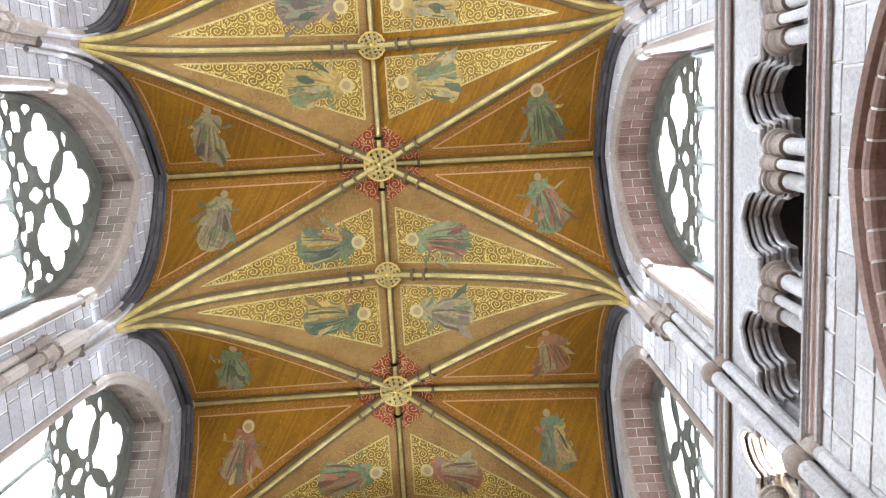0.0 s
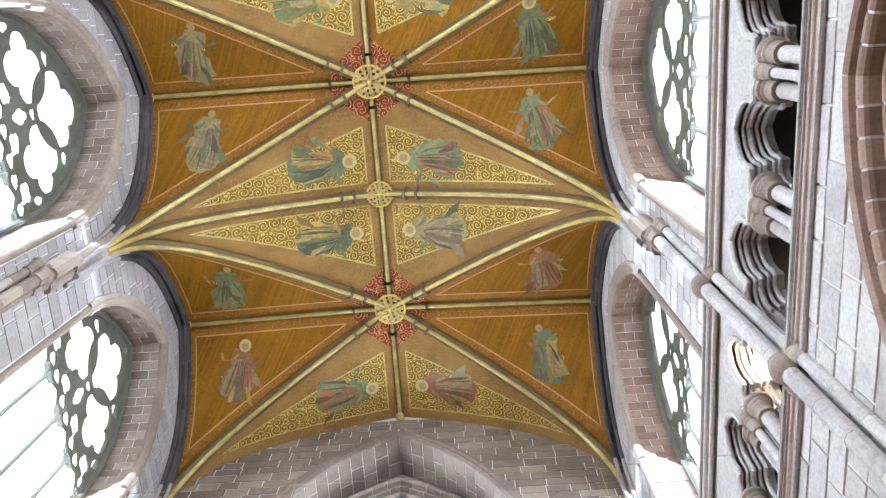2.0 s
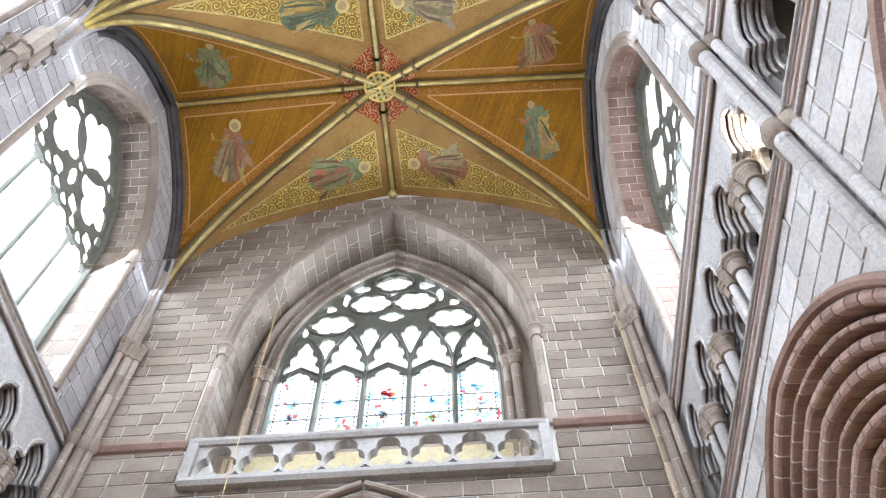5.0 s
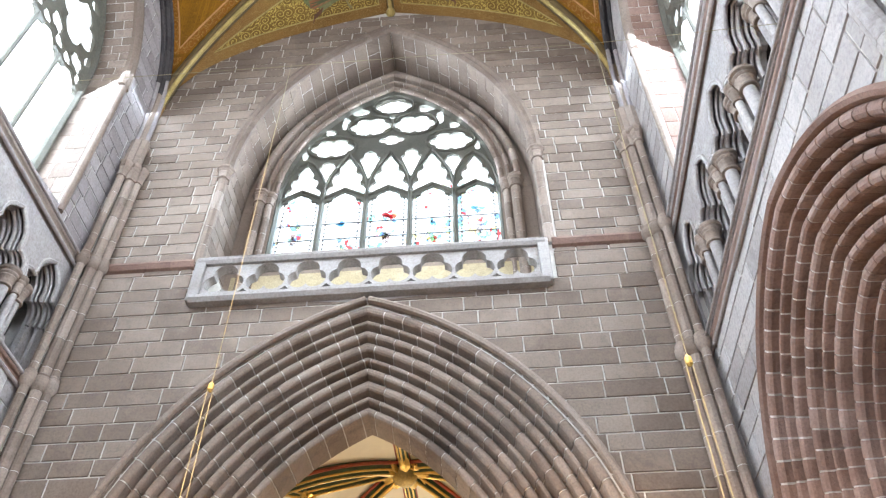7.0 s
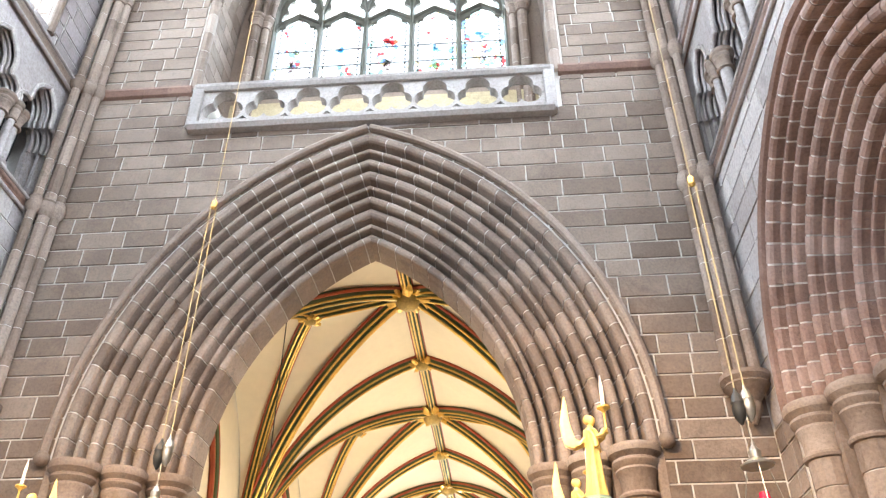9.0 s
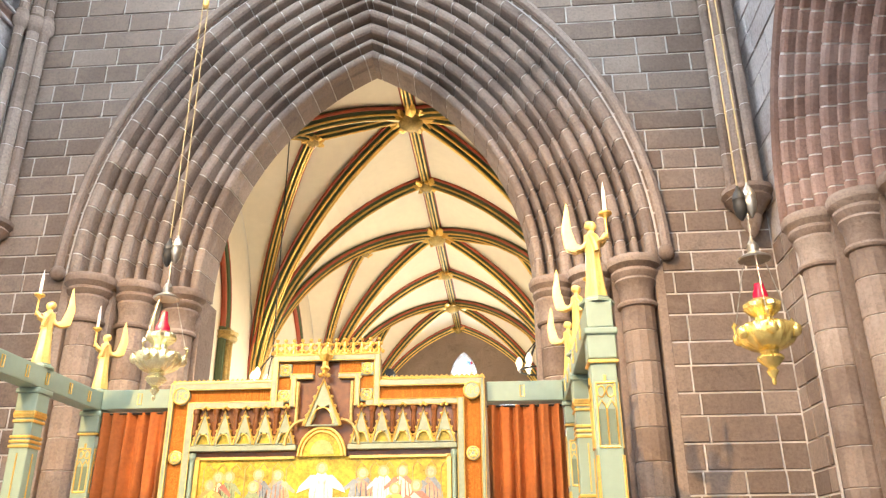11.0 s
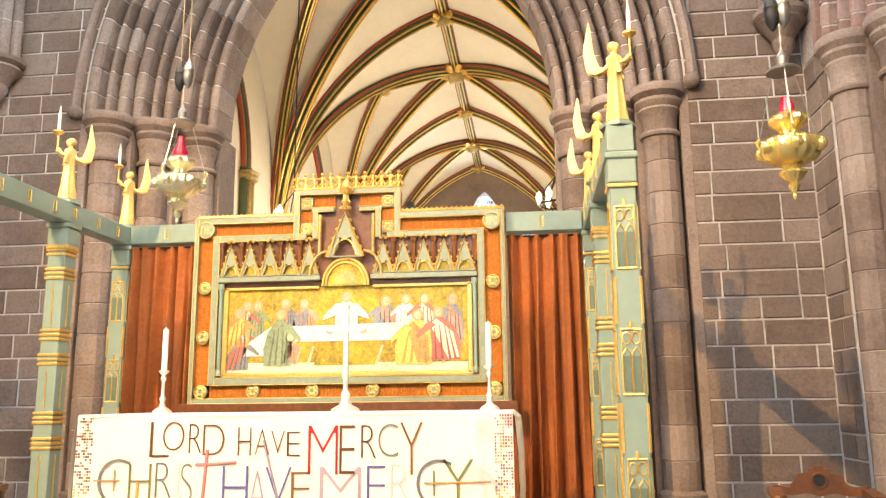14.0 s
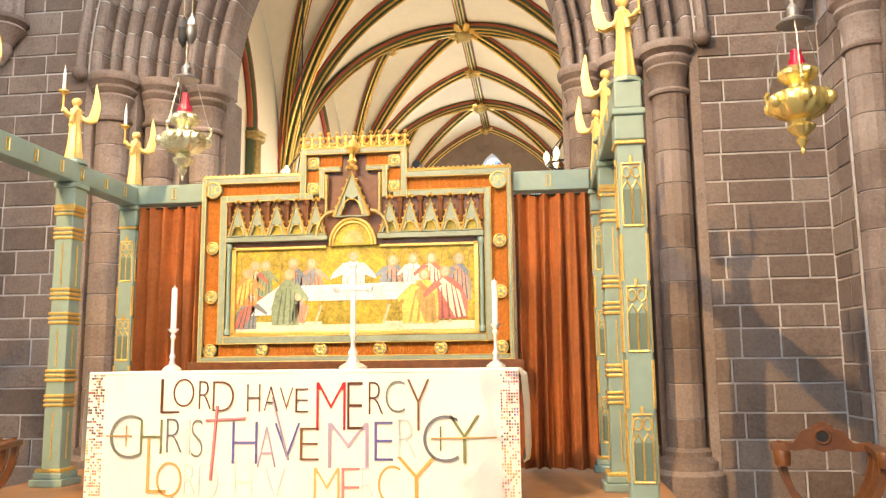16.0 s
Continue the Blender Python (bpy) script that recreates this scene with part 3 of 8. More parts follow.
seed = 3
for bay in BAYS:
    yc, y0, y1 = bay
    c = Vector((0, yc))
    near = bay[0] > -6
    for sx in (-1, 1):
        for ye in (y0, y1):
            seed += 7
            corner, edge, wall = Vector((sx * HALF, ye)), Vector((0, ye)), Vector((sx * HALF, yc))
            for kind, third in (("long", edge), ("side", wall)):
                tri = (c, third, corner)
                part("severy", cell_mesh(*tri, bay, 0.0, 18), WOOD_SIDE if kind == "side" or sx > 0 and seed % 3 == 0 else WOOD_PALE, vault)
                if not near:
                    continue
                rim = inset_triangle(*tri, 0.16)
                if kind == "side":
                    part("painted_border", cell_mesh(*rim, bay, 0.006), BORDER, vault)
                    pan = inset_triangle(*tri, 0.33)
                    part("painted_panel", cell_mesh(*pan, bay, 0.012), WOOD_SIDE, vault)
                    strip([*pan, pan[0]], bay, 0.035, 0.016, LINE_PAINT, "painted_line")
                    painted_figure(wall.lerp(c, 0.27) + (corner - wall) * 0.36, Vector((0.25 * sx, 1)), bay, 1.38, seed, seed % 3 == 0)
                    strip([wall.lerp(c, 0.18) + (corner - wall) * 0.42, wall.lerp(c, 0.32) + (corner - wall) * 0.36], bay, 0.09, 0.018, SCROLL_PALE, "painted_scroll")
                else:
                    pan = inset_triangle(*tri, 0.30)
                    cut = (c - edge).length * 0.30
                    red = inset_triangle(c, c.lerp(edge, 0.40), c.lerp(corner, 0.16), 0.05)
                    part("painted_corner", cell_mesh(*red, bay, 0.010, 6), SCROLL_RED, vault)
                    a, b, d = pan
                    a = a.lerp(b, 0.30)
                    part("painted_panel", cell_mesh(a, b, d, bay, 0.012), SCROLL_PALE, vault)
                    strip([a, b, d, a], bay, 0.04, 0.018, GOLD_PAINT, "painted_line")
                    painted_figure(b.lerp(a, 0.42) + Vector((sx * 1.0, 0)), Vector((sx, 0)), bay, 1.55, seed + 1)
            red = inset_triangle(c, c.lerp(wall, 0.20), c.lerp(corner, 0.16), 0.03)
            part("painted_corner", cell_mesh(*red, bay, 0.010, 6), SCROLL_RED, vault)

RIB_PROFILE = [(-0.13, 0.06), (-0.13, -0.05), (-0.075, -0.12), (0.075, -0.12), (0.13, -0.05), (0.13, 0.06)]
RIB_NARROW = [(-0.09, 0.05), (-0.09, -0.06), (-0.05, -0.10), (0.05, -0.10), (0.09, -0.06), (0.09, 0.05)]


def vault_rib(name, a, b, bay, n=26, stop=1.0, prof=RIB_PROFILE, gilt=0.056, low=0.125):
    fs = [1 - (1 - i / n) ** 1.9 for i in range(n + 1)]
    short = stop > 0.99 and abs(b.x) > 1
    path = [a.lerp(b, f * (0.989 if short else stop)) for f in fs]
    path = [Vector((p.x, p.y, vault_height(p.x, p.y, bay))) for p in path]
    bm = bmesh.new()
    sweep(bm, path, prof)
    rib = part(name, bm, RIB_DARK, vault)
    bm = bmesh.new()
    sweep(bm, path, [(u, v - low) for u, v in circle(gilt, 8)])
    part("gilt_roll", bm, GOLD_PAINT, rib)
    if short:
        # the stone springing below the gilded part
        foot = []
        for i in range(7):
            z = path[-1].z + (SPRING - path[-1].z) * i / 6
            u = 1 - max(0.0, (z - SPRING) / (CROWN - SPRING)) ** (1 / 0.23)
            p = a.lerp(b, min(u, 1.0))
            foot.append(Vector((p.x, p.y, z)) + Vector((a.x - b.x, a.y - b.y, 0)).normalized() * 0.06)
        bm = bmesh.new()
        sweep(bm, foot, [(-0.11, -0.14), (-0.11, 0.02), (-0.05, 0.10), (0.05, 0.10), (0.11, 0.02), (0.11, -0.14)], Vector((a.x - b.x, a.y - b.y, 0.01)))
        part("springing", bm, ARCH_STONE, rib)
    # painted collars near the boss
    for f in (0.13, 0.19):
        k = max(1, min(n - 1, int(n * f * 0.55)))
        t = (path[k + 1] - path[k - 1]).normalized()
        bm = bmesh.new()
        sweep(bm, [path[k] - t * 0.035, path[k] + t * 0.035], [(u * 1.3, v * 1.75) for u, v in prof])
        part("collar", bm, RIB_DARK, rib)


def boss(x, y, z, r):
    """A pierced gilded boss: an openwork disc of leaves round a rosette over a dark ground."""
    bm = bmesh.new()
    lathe(bm, [(0.02, 0.10), (r * 0.98, 0.10), (r * 0.98, -0.02), (0.03, -0.02)], (x, y, z), 24)
    body = part("boss", bm, RIB_DARK, vault)

    def round_hole(a, rr, q):
        return [(rr * math.cos(a) + q * math.cos(t) * (1 + 0.2 * math.cos(3 * t)), rr * math.sin(a) + q * math.sin(t) * (1 + 0.2 * math.cos(3 * t))) for t in [2 * math.pi * i / 9 for i in range(9)]]
    holes = [round_hole(2 * math.pi * k / n_h + 0.2 * n_h, r * rr, r * q) for n_h, rr, q in ((13, 0.77, 0.095), (9, 0.52, 0.10), (5, 0.27, 0.085)) for k in range(n_h)]
    edge = [(r * (1 + 0.05 * math.cos(16 * t)) * math.cos(t), r * (1 + 0.05 * math.cos(16 * t)) * math.sin(t)) for t in [2 * math.pi * i / 64 for i in range(64)]]
    bm = bmesh.new()
    slab(bm, edge, holes, lambda u, v, d: (x + u, y + v, z - 0.09 + d - 0.05 * (1 - (u * u + v * v) / (r * r))), 0.05)
    part("openwork", bm, GOLD_PAINT, body)
    bm = bmesh.new()
    tube(bm, [(x + r * 0.95 * math.cos(2 * math.pi * i / 24), y + r * 0.95 * math.sin(2 * math.pi * i / 24), z - 0.09) for i in range(25)], r * 0.06, 6)
    part("rim", bm, GOLD, body, smooth=True)
    bm = bmesh.new()
    bmesh.ops.create_icosphere(bm, subdivisions=2, radius=r * 0.12, matrix=pose(x, y, z - 0.13))
    part("rosette", bm, GOLD, body, smooth=True)


for bay in BAYS:
    yc, y0, y1 = bay
    c = Vector((0, yc))
    for ye in (y0, y1):
        vault_rib("ridge_rib", c, Vector((0, ye)), bay, 8, prof=RIB_NARROW, gilt=0.052, low=0.10)
        for sx in (-1, 1):
            vault_rib("diagonal_rib", c, Vector((sx * HALF, ye)), bay, 30, 0.998)
    for sx in (-1, 1):
        vault_rib("cross_ridge_rib", c, Vector((sx * HALF, yc)), bay, 10, 0.985, prof=RIB_NARROW, gilt=0.052, low=0.10)
        vault_rib("transverse_rib", Vector((0, y0 + 0.01)), Vector((sx * HALF, y0 + 0.01)), bay, 30, 0.998)
    if yc > -6:
        boss(0, yc, CROWN - 0.12, 0.42)
        boss(0, y0, CROWN - 0.10, 0.34)
        for sx in (-1, 1):
            bm = bmesh.new()
            bmesh.ops.create_icosphere(bm, subdivisions=2, radius=0.15, matrix=pose(sx * (HALF - 0.12), yc, CROWN - 0.50))
            part("ridge_end_boss", bm, GOLD_PAINT, vault, smooth=True)
bm = bmesh.new()
bmesh.ops.create_icosphere(bm, subdivisions=2, radius=0.13, matrix=pose(0, EAST - 0.1, CROWN - 0.2))
part("ridge_end_boss", bm, GOLD_PAINT, vault, smooth=True)

# ---------- east wall ----------
ARCH_E = Arch(0.0, 4.05, 5.25, 5.69)
WIN_E = Arch(0.0, 3.28, 15.1, 5.72)
WIN_E_IN = Arch(0.0, 2.70, 15.1, 4.85)
BAL_Z0, BAL_Z1, BAL_X = 11.22, 12.18, 3.16


def east_top(n=40):
    return [(HALF * math.sin(math.pi / 2 * (1 - 2 * i / n)), vault_z(abs(math.sin(math.pi / 2 * (1 - 2 * i / n))))) for i in range(n + 1)]


wall_east = empty("wall_east", "coursed sandstone wall with a great arch and a traceried window", "wall", kind="structure")
EDGE = HALF + 0.9
bm = bmesh.new()
# backing wall: stepped back behind the outer order of the great arch
slab(bm, [(-EDGE, -0.3), (-4.02, -0.3)] + ARCH_E.inset(0.03).curve(16)[::-1] + [(4.02, -0.3), (EDGE, -0.3), (EDGE, 23), (-EDGE, 23)],
     [[(3.0, 11.25), (3.0, 12.2), (3.28, 12.2)] + WIN_E.curve(14) + [(-3.28, 12.2), (-3.0, 12.2), (-3.0, 11.25)]], lambda u, z, d: (u, EAST + 0.012 + d, z), 1.25)
part("mortar", bm, MORTAR, wall_east)


def east_spans(z):
    lim = HALF
    if z > SPRING + 1.2:
        k = (z - SPRING) / (CROWN - SPRING)
        lim = HALF * (1 - min(1, k) ** (1 / 0.23))
    inner = 0.0
    if z < ARCH_E.apex():
        inner = ARCH_E.width(z)
    elif BAL_Z0 - 0.12 < z < 12.2:
        inner = BAL_X + 0.16
    elif z >= 12.2:
        inner = WIN_E.width(z) if z < WIN_E.apex() else 0.0
        inner += 0.14 if inner else 0
    if inner <= 0:
        return [(-lim, 0.0), (0.0, lim)]
    return [(-lim, -inner), (inner, lim)] if lim > inner + 0.05 else [(-lim, -lim + 0.01), (lim - 0.01, lim)]


# string course
for x0, x1 in ((-HALF + 0.1, -BAL_X - 0.16), (BAL_X + 0.16, HALF - 0.1)):
    bm = bmesh.new()
    sweep(bm, [(x0, EAST, 12.2), (x1, EAST, 12.2)], [(0.0, -0.10), (0.07, -0.07), (0.13, 0.02), (0.13, 0.06), (0.0, 0.12), (-0.05, 0.1), (-0.05, -0.1)], (0, 0, 1))
    part("string_course", bm, RED_STONE, wall_east)

# the three orders of the great arch: (inset, depth) mouldings, a roll and a hollow each
def order(d0, y0, w, deep):
    k = [(0.0, 0.08)]

    def roll(cx, cy, r, a0, a1, n):
        return [(w * cx - w * r * math.cos(radians(a0 + (a1 - a0) * i / n)), cy - w * r * math.sin(radians(a0 + (a1 - a0) * i / n))) for i in range(n + 1)]
    # a bold roll, a deep hollow, a thin roll between fillets, a hollow and a roll
    k += roll(0.17, 0.055, 0.15, -20, 200, 7)
    k += [(w * 0.335, 0.22), (w * 0.385, 0.30), (w * 0.435, 0.25)]
    k += roll(0.53, 0.125, 0.07, 0, 180, 4)
    k += [(w * 0.61, 0.29), (w * 0.655, 0.37), (w * 0.695, 0.33)]
    k += roll(0.84, 0.225, 0.125, -10, 180, 6)
    k += [(w * 0.968, 0.36), (w, 0.42)]
    k += [(w, deep), (0.0, deep)]
    return [(d0 + a, y0 + b) for a, b in k]


def bed(prof, t=0.013):
    """The mortar bed behind a moulding: the same outline, shrunk evenly."""
    n = len(prof)
    area2 = sum(prof[i][0] * prof[(i + 1) % n][1] - prof[(i + 1) % n][0] * prof[i][1] for i in range(n))
    sgn = 1 if area2 > 0 else -1
    out = []
    for i in range(n):
        p, q, r = (Vector(prof[k % n]) for k in (i - 1, i, i + 1))
        a, b = (q - p).normalized(), (r - q).normalized()
        nrm = Vector((-(a.y + b.y), a.x + b.x)) * sgn
        nrm = nrm.normalized() if nrm.length > 1e-6 else Vector((-a.y, a.x)) * sgn
        out.append(tuple(q + nrm * t))
    return out


ORDERS_E = [order(0.0, -0.02, 0.54, 0.55), order(0.54, 0.26, 0.54, 0.6), order(1.08, 0.56, 0.54, 0.75)]
for k, prof in enumerate(ORDERS_E):
    moulded_arch(wall_east, "voussoir", ARCH_E, prof, put_east, 20 - 2 * k, ARCH_STONE, 0.012)
    mortar_arch(ARCH_E, bed(prof), put_east, MORTAR, wall_east)
# hood mould
mortar_arch(ARCH_E, [(-0.16, 0.03), (-0.16, -0.05), (-0.13, -0.12), (-0.08, -0.15), (-0.035, -0.13), (-0.02, -0.08), (-0.045, -0.03), (-0.03, 0.03)], put_east, ARCH_STONE, wall_east, "hood_mould")


def capital_profile(r):
    k = [(1.02, -0.62), (1.16, -0.61), (1.21, -0.58), (1.16, -0.55), (1.02, -0.54), (1.03, -0.42), (1.10, -0.34), (1.20, -0.30), (1.25, -0.27), (1.20, -0.24), (1.14, -0.235),
         (1.30, -0.20), (1.40, -0.165), (1.38, -0.13), (1.30, -0.12), (1.46, -0.085), (1.60, -0.06), (1.64, -0.02), (1.64, 0.02), (1.56, 0.05), (0.6, 0.055)]
    return [(r * a, b) for a, b in k]


def drum_shaft(parent, x, y, z0, z1, r, name="shaft", mat=None, h=0.42, n=14):
    """A shaft of stone drums with fine joints."""
    mat = mat or ARCH_STONE
    k = max(1, round((z1 - z0) / h))
    for i in range(k):
        a, b = z0 + (z1 - z0) * i / k + 0.005, z0 + (z1 - z0) * (i + 1) / k - 0.005
        bm = bmesh.new()
        lathe(bm, [(r * 0.97, a), (r, a + 0.008), (r, b - 0.008), (r * 0.97, b)], (x, y, 0), n)
        part(name, bm, mat, parent)
    bm = bmesh.new()
    lathe(bm, [(r * 0.93, z0), (r * 0.93, z1)], (x, y, 0), n)
    part("mortar", bm, MORTAR, parent)


# responds: three shafts a side under the orders
for sx in (-1, 1):
    for d, dy, r in ((0.34, 0.10, 0.215), (0.86, 0.42, 0.20), (1.36, 0.80, 0.21)):
        x, y = sx * (ARCH_E.half - d), EAST + dy
        drum_shaft(wall_east, x, y, 0.25, 4.68, r)
        bm = bmesh.new()
        lathe(bm, capital_profile(r), (x, y, 5.22), 20)
        part("capital", bm, ARCH_STONE, wall_east, smooth=True)
        bm = bmesh.new()
        lathe(bm, [(r * 1.9, -0.1), (r * 1.9, 0.28), (r * 1.55, 0.33), (r * 1.6, 0.42), (r * 1.25, 0.48), (r * 1.3, 0.54), (r, 0.58)], (x, y, FLOOR_Z), 18)
        part("base", bm, ARCH_STONE, wall_east, smooth=True)
    bm = bmesh.new()
    for d, dy in ((0.0, 0.20), (0.50, 0.52), (1.0, 0.92)):
        x0, x1 = sorted((sx * (ARCH_E.half - d), sx * (ARCH_E.half - d - 0.62)))
        box(bm, x0, x1, EAST + dy, EAST + 1.5, FLOOR_Z - 0.01, 5.22)
    part("respond", bm, ARCH_STONE, wall_east)
    bm = bmesh.new()
    box(bm, *sorted((sx * (ARCH_E.half - 0.10), sx * (ARCH_E.half + 0.03))), EAST - 0.006, EAST + 0.3, FLOOR_Z - 0.01, 5.24, 0.02)
    part("jamb", bm, ARCH_STONE, wall_east)
    # label stop: a small carved knob at the foot of the hood mould
    bm = bmesh.new()
    bmesh.ops.create_icosphere(bm, subdivisions=2, radius=0.11, matrix=pose(sx * (ARCH_E.half + 0.06), EAST - 0.1, 5.30))
    part("label_stop", bm, ARCH_STONE, wall_east, smooth=True)

# reveal and inner order of the east window
mortar_arch(WIN_E, [(-0.16, 0.02), (-0.14, -0.05), (-0.06, -0.07), (0.0, -0.03), (0.06, -0.05), (0.12, 0.02), (0.12, 0.08), (-0.16, 0.08)], put_east, ARCH_STONE, wall_east, "roll_moulding")
bm = bmesh.new()
for sign in (1, -1):
    rings = []
    for u, z in [(WIN_E.u0 + sign * WIN_E.half, 12.2)] + WIN_E.curve(16, sign):
        rings.append([(u, EAST + 0.1, z), (u, EAST + 1.3, z)])
    loft(bm, rings, False, False)
part("reveal", bm, MORTAR, wall_east)

# facing stones of the reveal
def reveal_stones(arch, z0, put, d0, d1, mat, parent):
    for sign in (1, -1):
        pts = [(arch.u0 + sign * arch.half, z0 + (arch.zs - z0) * i / 9) for i in range(9)] + arch.curve(18, sign)
        for i, (p, q) in enumerate(zip(pts, pts[1:])):
            cut = d0 + (d1 - d0) * (0.36 if i % 2 else 0.64)
            for a, b in ((d0, cut), (cut, d1)):
                t = Vector((q[0] - p[0], q[1] - p[1])).normalized()
                nrm = Vector((-t.y, t.x)) * 0.012
                if nrm.x * (arch.u0 - p[0]) + nrm.y * (-1 if p[1] > arch.zs else 0) < 0:
                    nrm = -nrm
                g = t * 0.007
                vs = []
                for (u, z), s_ in ((p, 1), (q, -1)):
                    for d in (a + 0.007, b - 0.007):
                        vs.append(put(u + g.x * s_, z + g.y * s_, d))
                for (u, z), s_ in ((p, 1), (q, -1)):
                    for d in (a + 0.012, b - 0.012):
                        vs.append(put(u + g.x * s_ * 1.5 + nrm.x, z + g.y * s_ * 1.5 + nrm.y, d))
                bm = bmesh.new()
                faces_of(bm, vs, [(4, 5, 7, 6), (0, 1, 5, 4), (1, 3, 7, 5), (3, 2, 6, 7), (2, 0, 4, 6)])
                part("reveal_stone", bm, mat, parent)


reveal_stones(WIN_E, 12.2, put_east, 0.12, 1.28, STONE, wall_east)
for sx in (-1, 1):
    for x, y, r, zt in ((3.30, EAST + 0.02, 0.10, 15.1), (2.88, EAST + 1.15, 0.11, 15.62), (2.68, EAST + 1.22, 0.08, 15.62)):
        drum_shaft(wall_east, sx * x, y, 12.2, zt - 0.25, r, h=0.55, n=10)
        bm = bmesh.new()
        lathe(bm, [(a * 1.05, b * 0.55) for a, b in capital_profile(r * 1.1)], (sx * x, y, zt), 14, 6, 0.06)
        part("capital", bm, ARCH_STONE, wall_east, smooth=True)


# ---------- tracery ----------
def bar(bm, pts, put, w, d0, d1, normal):
    path = [put(u, z, (d0 + d1) / 2) for u, z in pts]
    h = (d1 - d0) / 2
    sweep(bm, path, [(-w / 2, -h * 0.4), (-w * 0.2, -h), (w * 0.2, -h), (w / 2, -h * 0.4), (w / 2, h * 0.4), (w * 0.2, h), (-w * 0.2, h), (-w / 2, h * 0.4)], normal)


def ring_path(u, z, r, n=24, lobes=0, k=0.0, turn=0.0):
    out = []
    for i in range(n + 1):
        a = 2 * math.pi * i / n
        rr = r * (1 - k + k * abs(math.cos(lobes * (a + turn) / 2))) if lobes else r
        out.append((u + rr * math.cos(a), z + rr * math.sin(a)))
    return out


def inside(arch, u, z, slack=0.0):
    return abs(u - arch.u0) <= arch.width(z) + slack and z <= arch.apex() + slack


def clipped(pts, arch):
    run, runs = [], []
    for p in pts:
        if inside(arch, *p, 0.03):
            run.append(p)
        else:
            if len(run) > 1:
                runs.append(run)
            run = []
    if len(run) > 1:
        runs.append(run)
    return runs


def ogee(u, z0, w, h, n=8):
    """A pointed cusped head over a light."""
    left = [(u - w / 2 + w / 2 * (1 - math.cos(math.pi / 2 * i / n)), z0 + h * 0.72 * math.sin(math.pi / 2 * i / n)) for i in range(n)]
    left.append((u - w * 0.05, z0 + h * 0.84))
    tip = [(u, z0 + h)]
    return left + tip + [(2 * u - a, b) for a, b in left[::-1]]


def foil_head(u, z0, w, h):
    """A trefoil cusping inside a light's head."""
    out = []
    for i in range(19):
        a = math.pi * i / 18
        r = 1 - 0.26 * abs(math.sin(3 * a)) ** 3
        out.append((u - w / 2 * r * math.cos(a), z0 + h * r * math.sin(a)))
    return out


# east window: five lights under net tracery
east_window = empty("window_east", "five-light traceried window with pale stained glass", "window", kind="structure")
GLASS_D = 1.42
EN = (0, -1, 0)


def tracery_part(name, runs, w, d0, d1, put, normal, mat, parent):
    for pts in runs:
        bm = bmesh.new()
        bar(bm, pts, put, w, d0, d1, normal)
        part(name, bm, mat, parent)


WIN_GLASS = Arch(0.0, 2.55, 15.7, 4.1)
SILL_E = 13.35
LW = 2 * 2.52 / 5
# tracery stone; the shade of its backlit inner face is put into the colour
TRACERY = stone_material("backlit_tracery_stone", (0.06, 0.055, 0.043), (0.10, 0.093, 0.072), (0.17, 0.155, 0.125), vary=0.2)
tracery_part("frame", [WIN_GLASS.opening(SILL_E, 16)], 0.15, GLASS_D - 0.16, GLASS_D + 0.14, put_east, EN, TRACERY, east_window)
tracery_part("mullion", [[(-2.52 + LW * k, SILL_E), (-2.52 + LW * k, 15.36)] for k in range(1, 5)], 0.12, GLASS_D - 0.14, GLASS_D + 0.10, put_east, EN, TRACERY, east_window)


def foil(u, z, rx, rz, lobes=4, k=0.34, turn=0.0, n=32):
    """A cusped opening."""
    out = []
    for i in range(n):
        a = 2 * math.pi * i / n
        r = 1 - k + k * abs(math.cos(lobes * (a + turn) / 2)) ** 0.7
        out.append((u + rx * r * math.cos(a), z + rz * r * math.sin(a)))
    return out


def quatrefoil(u, z, rx, rz, n=40):
    """A pointed four-lobed opening."""
    out = []
    for i in range(n):
        a = 2 * math.pi * i / n
        r = 0.60 + 0.30 * abs(math.cos(2 * a)) ** 0.55 + 0.10 * abs(math.cos(2 * a)) ** 8
        out.append((u + rx * r * math.cos(a), z + rz * r * math.sin(a)))
    return out


def spade(u, z, w, h):
    """A pointed, cusped dagger."""
    right = [(0.0, 0.20), (0.26, 0.10), (0.50, 0.0), (0.52, 0.14), (0.44, 0.25), (0.34, 0.29), (0.40, 0.42), (0.35, 0.54), (0.21, 0.60), (0.23, 0.72), (0.12, 0.84), (0.0, 1.0)]
    return [(u + w * a, z + h * b) for a, b in right] + [(u - w * a, z + h * b) for a, b in right[-2:0:-1]]


def scalloped(arch, base, lights, rise, z_of=None, n=14):
    """The outline of a tracery plate: the arch above, cusped light heads below."""
    w = 2 * arch.half / lights
    top = arch.curve(n)
    bottom = []
    for k in range(lights):
        u = arch.u0 - arch.half + w * (k + 0.5)
        zb = base + (z_of(k) if z_of else 0.0)
        hw = w * 0.5 - 0.055
        bottom.append((u - hw, base - 0.12))
        for f, v in ((1.0, 0.30), (0.86, 0.52), (0.58, 0.55), (0.60, 0.72), (0.40, 0.90), (0.0, 1.10)):
            bottom.append((u - hw * f, zb + rise * v - 0.12))
        for f, v in ((0.40, 0.90), (0.60, 0.72), (0.58, 0.55), (0.86, 0.52), (1.0, 0.30)):
            bottom.append((u + hw * f, zb + rise * v - 0.12))
        bottom.append((u + hw, base - 0.12))
    return [(arch.u0 + arch.half, base - 0.12)] + top + [(arch.u0 - arch.half, base - 0.12)] + bottom


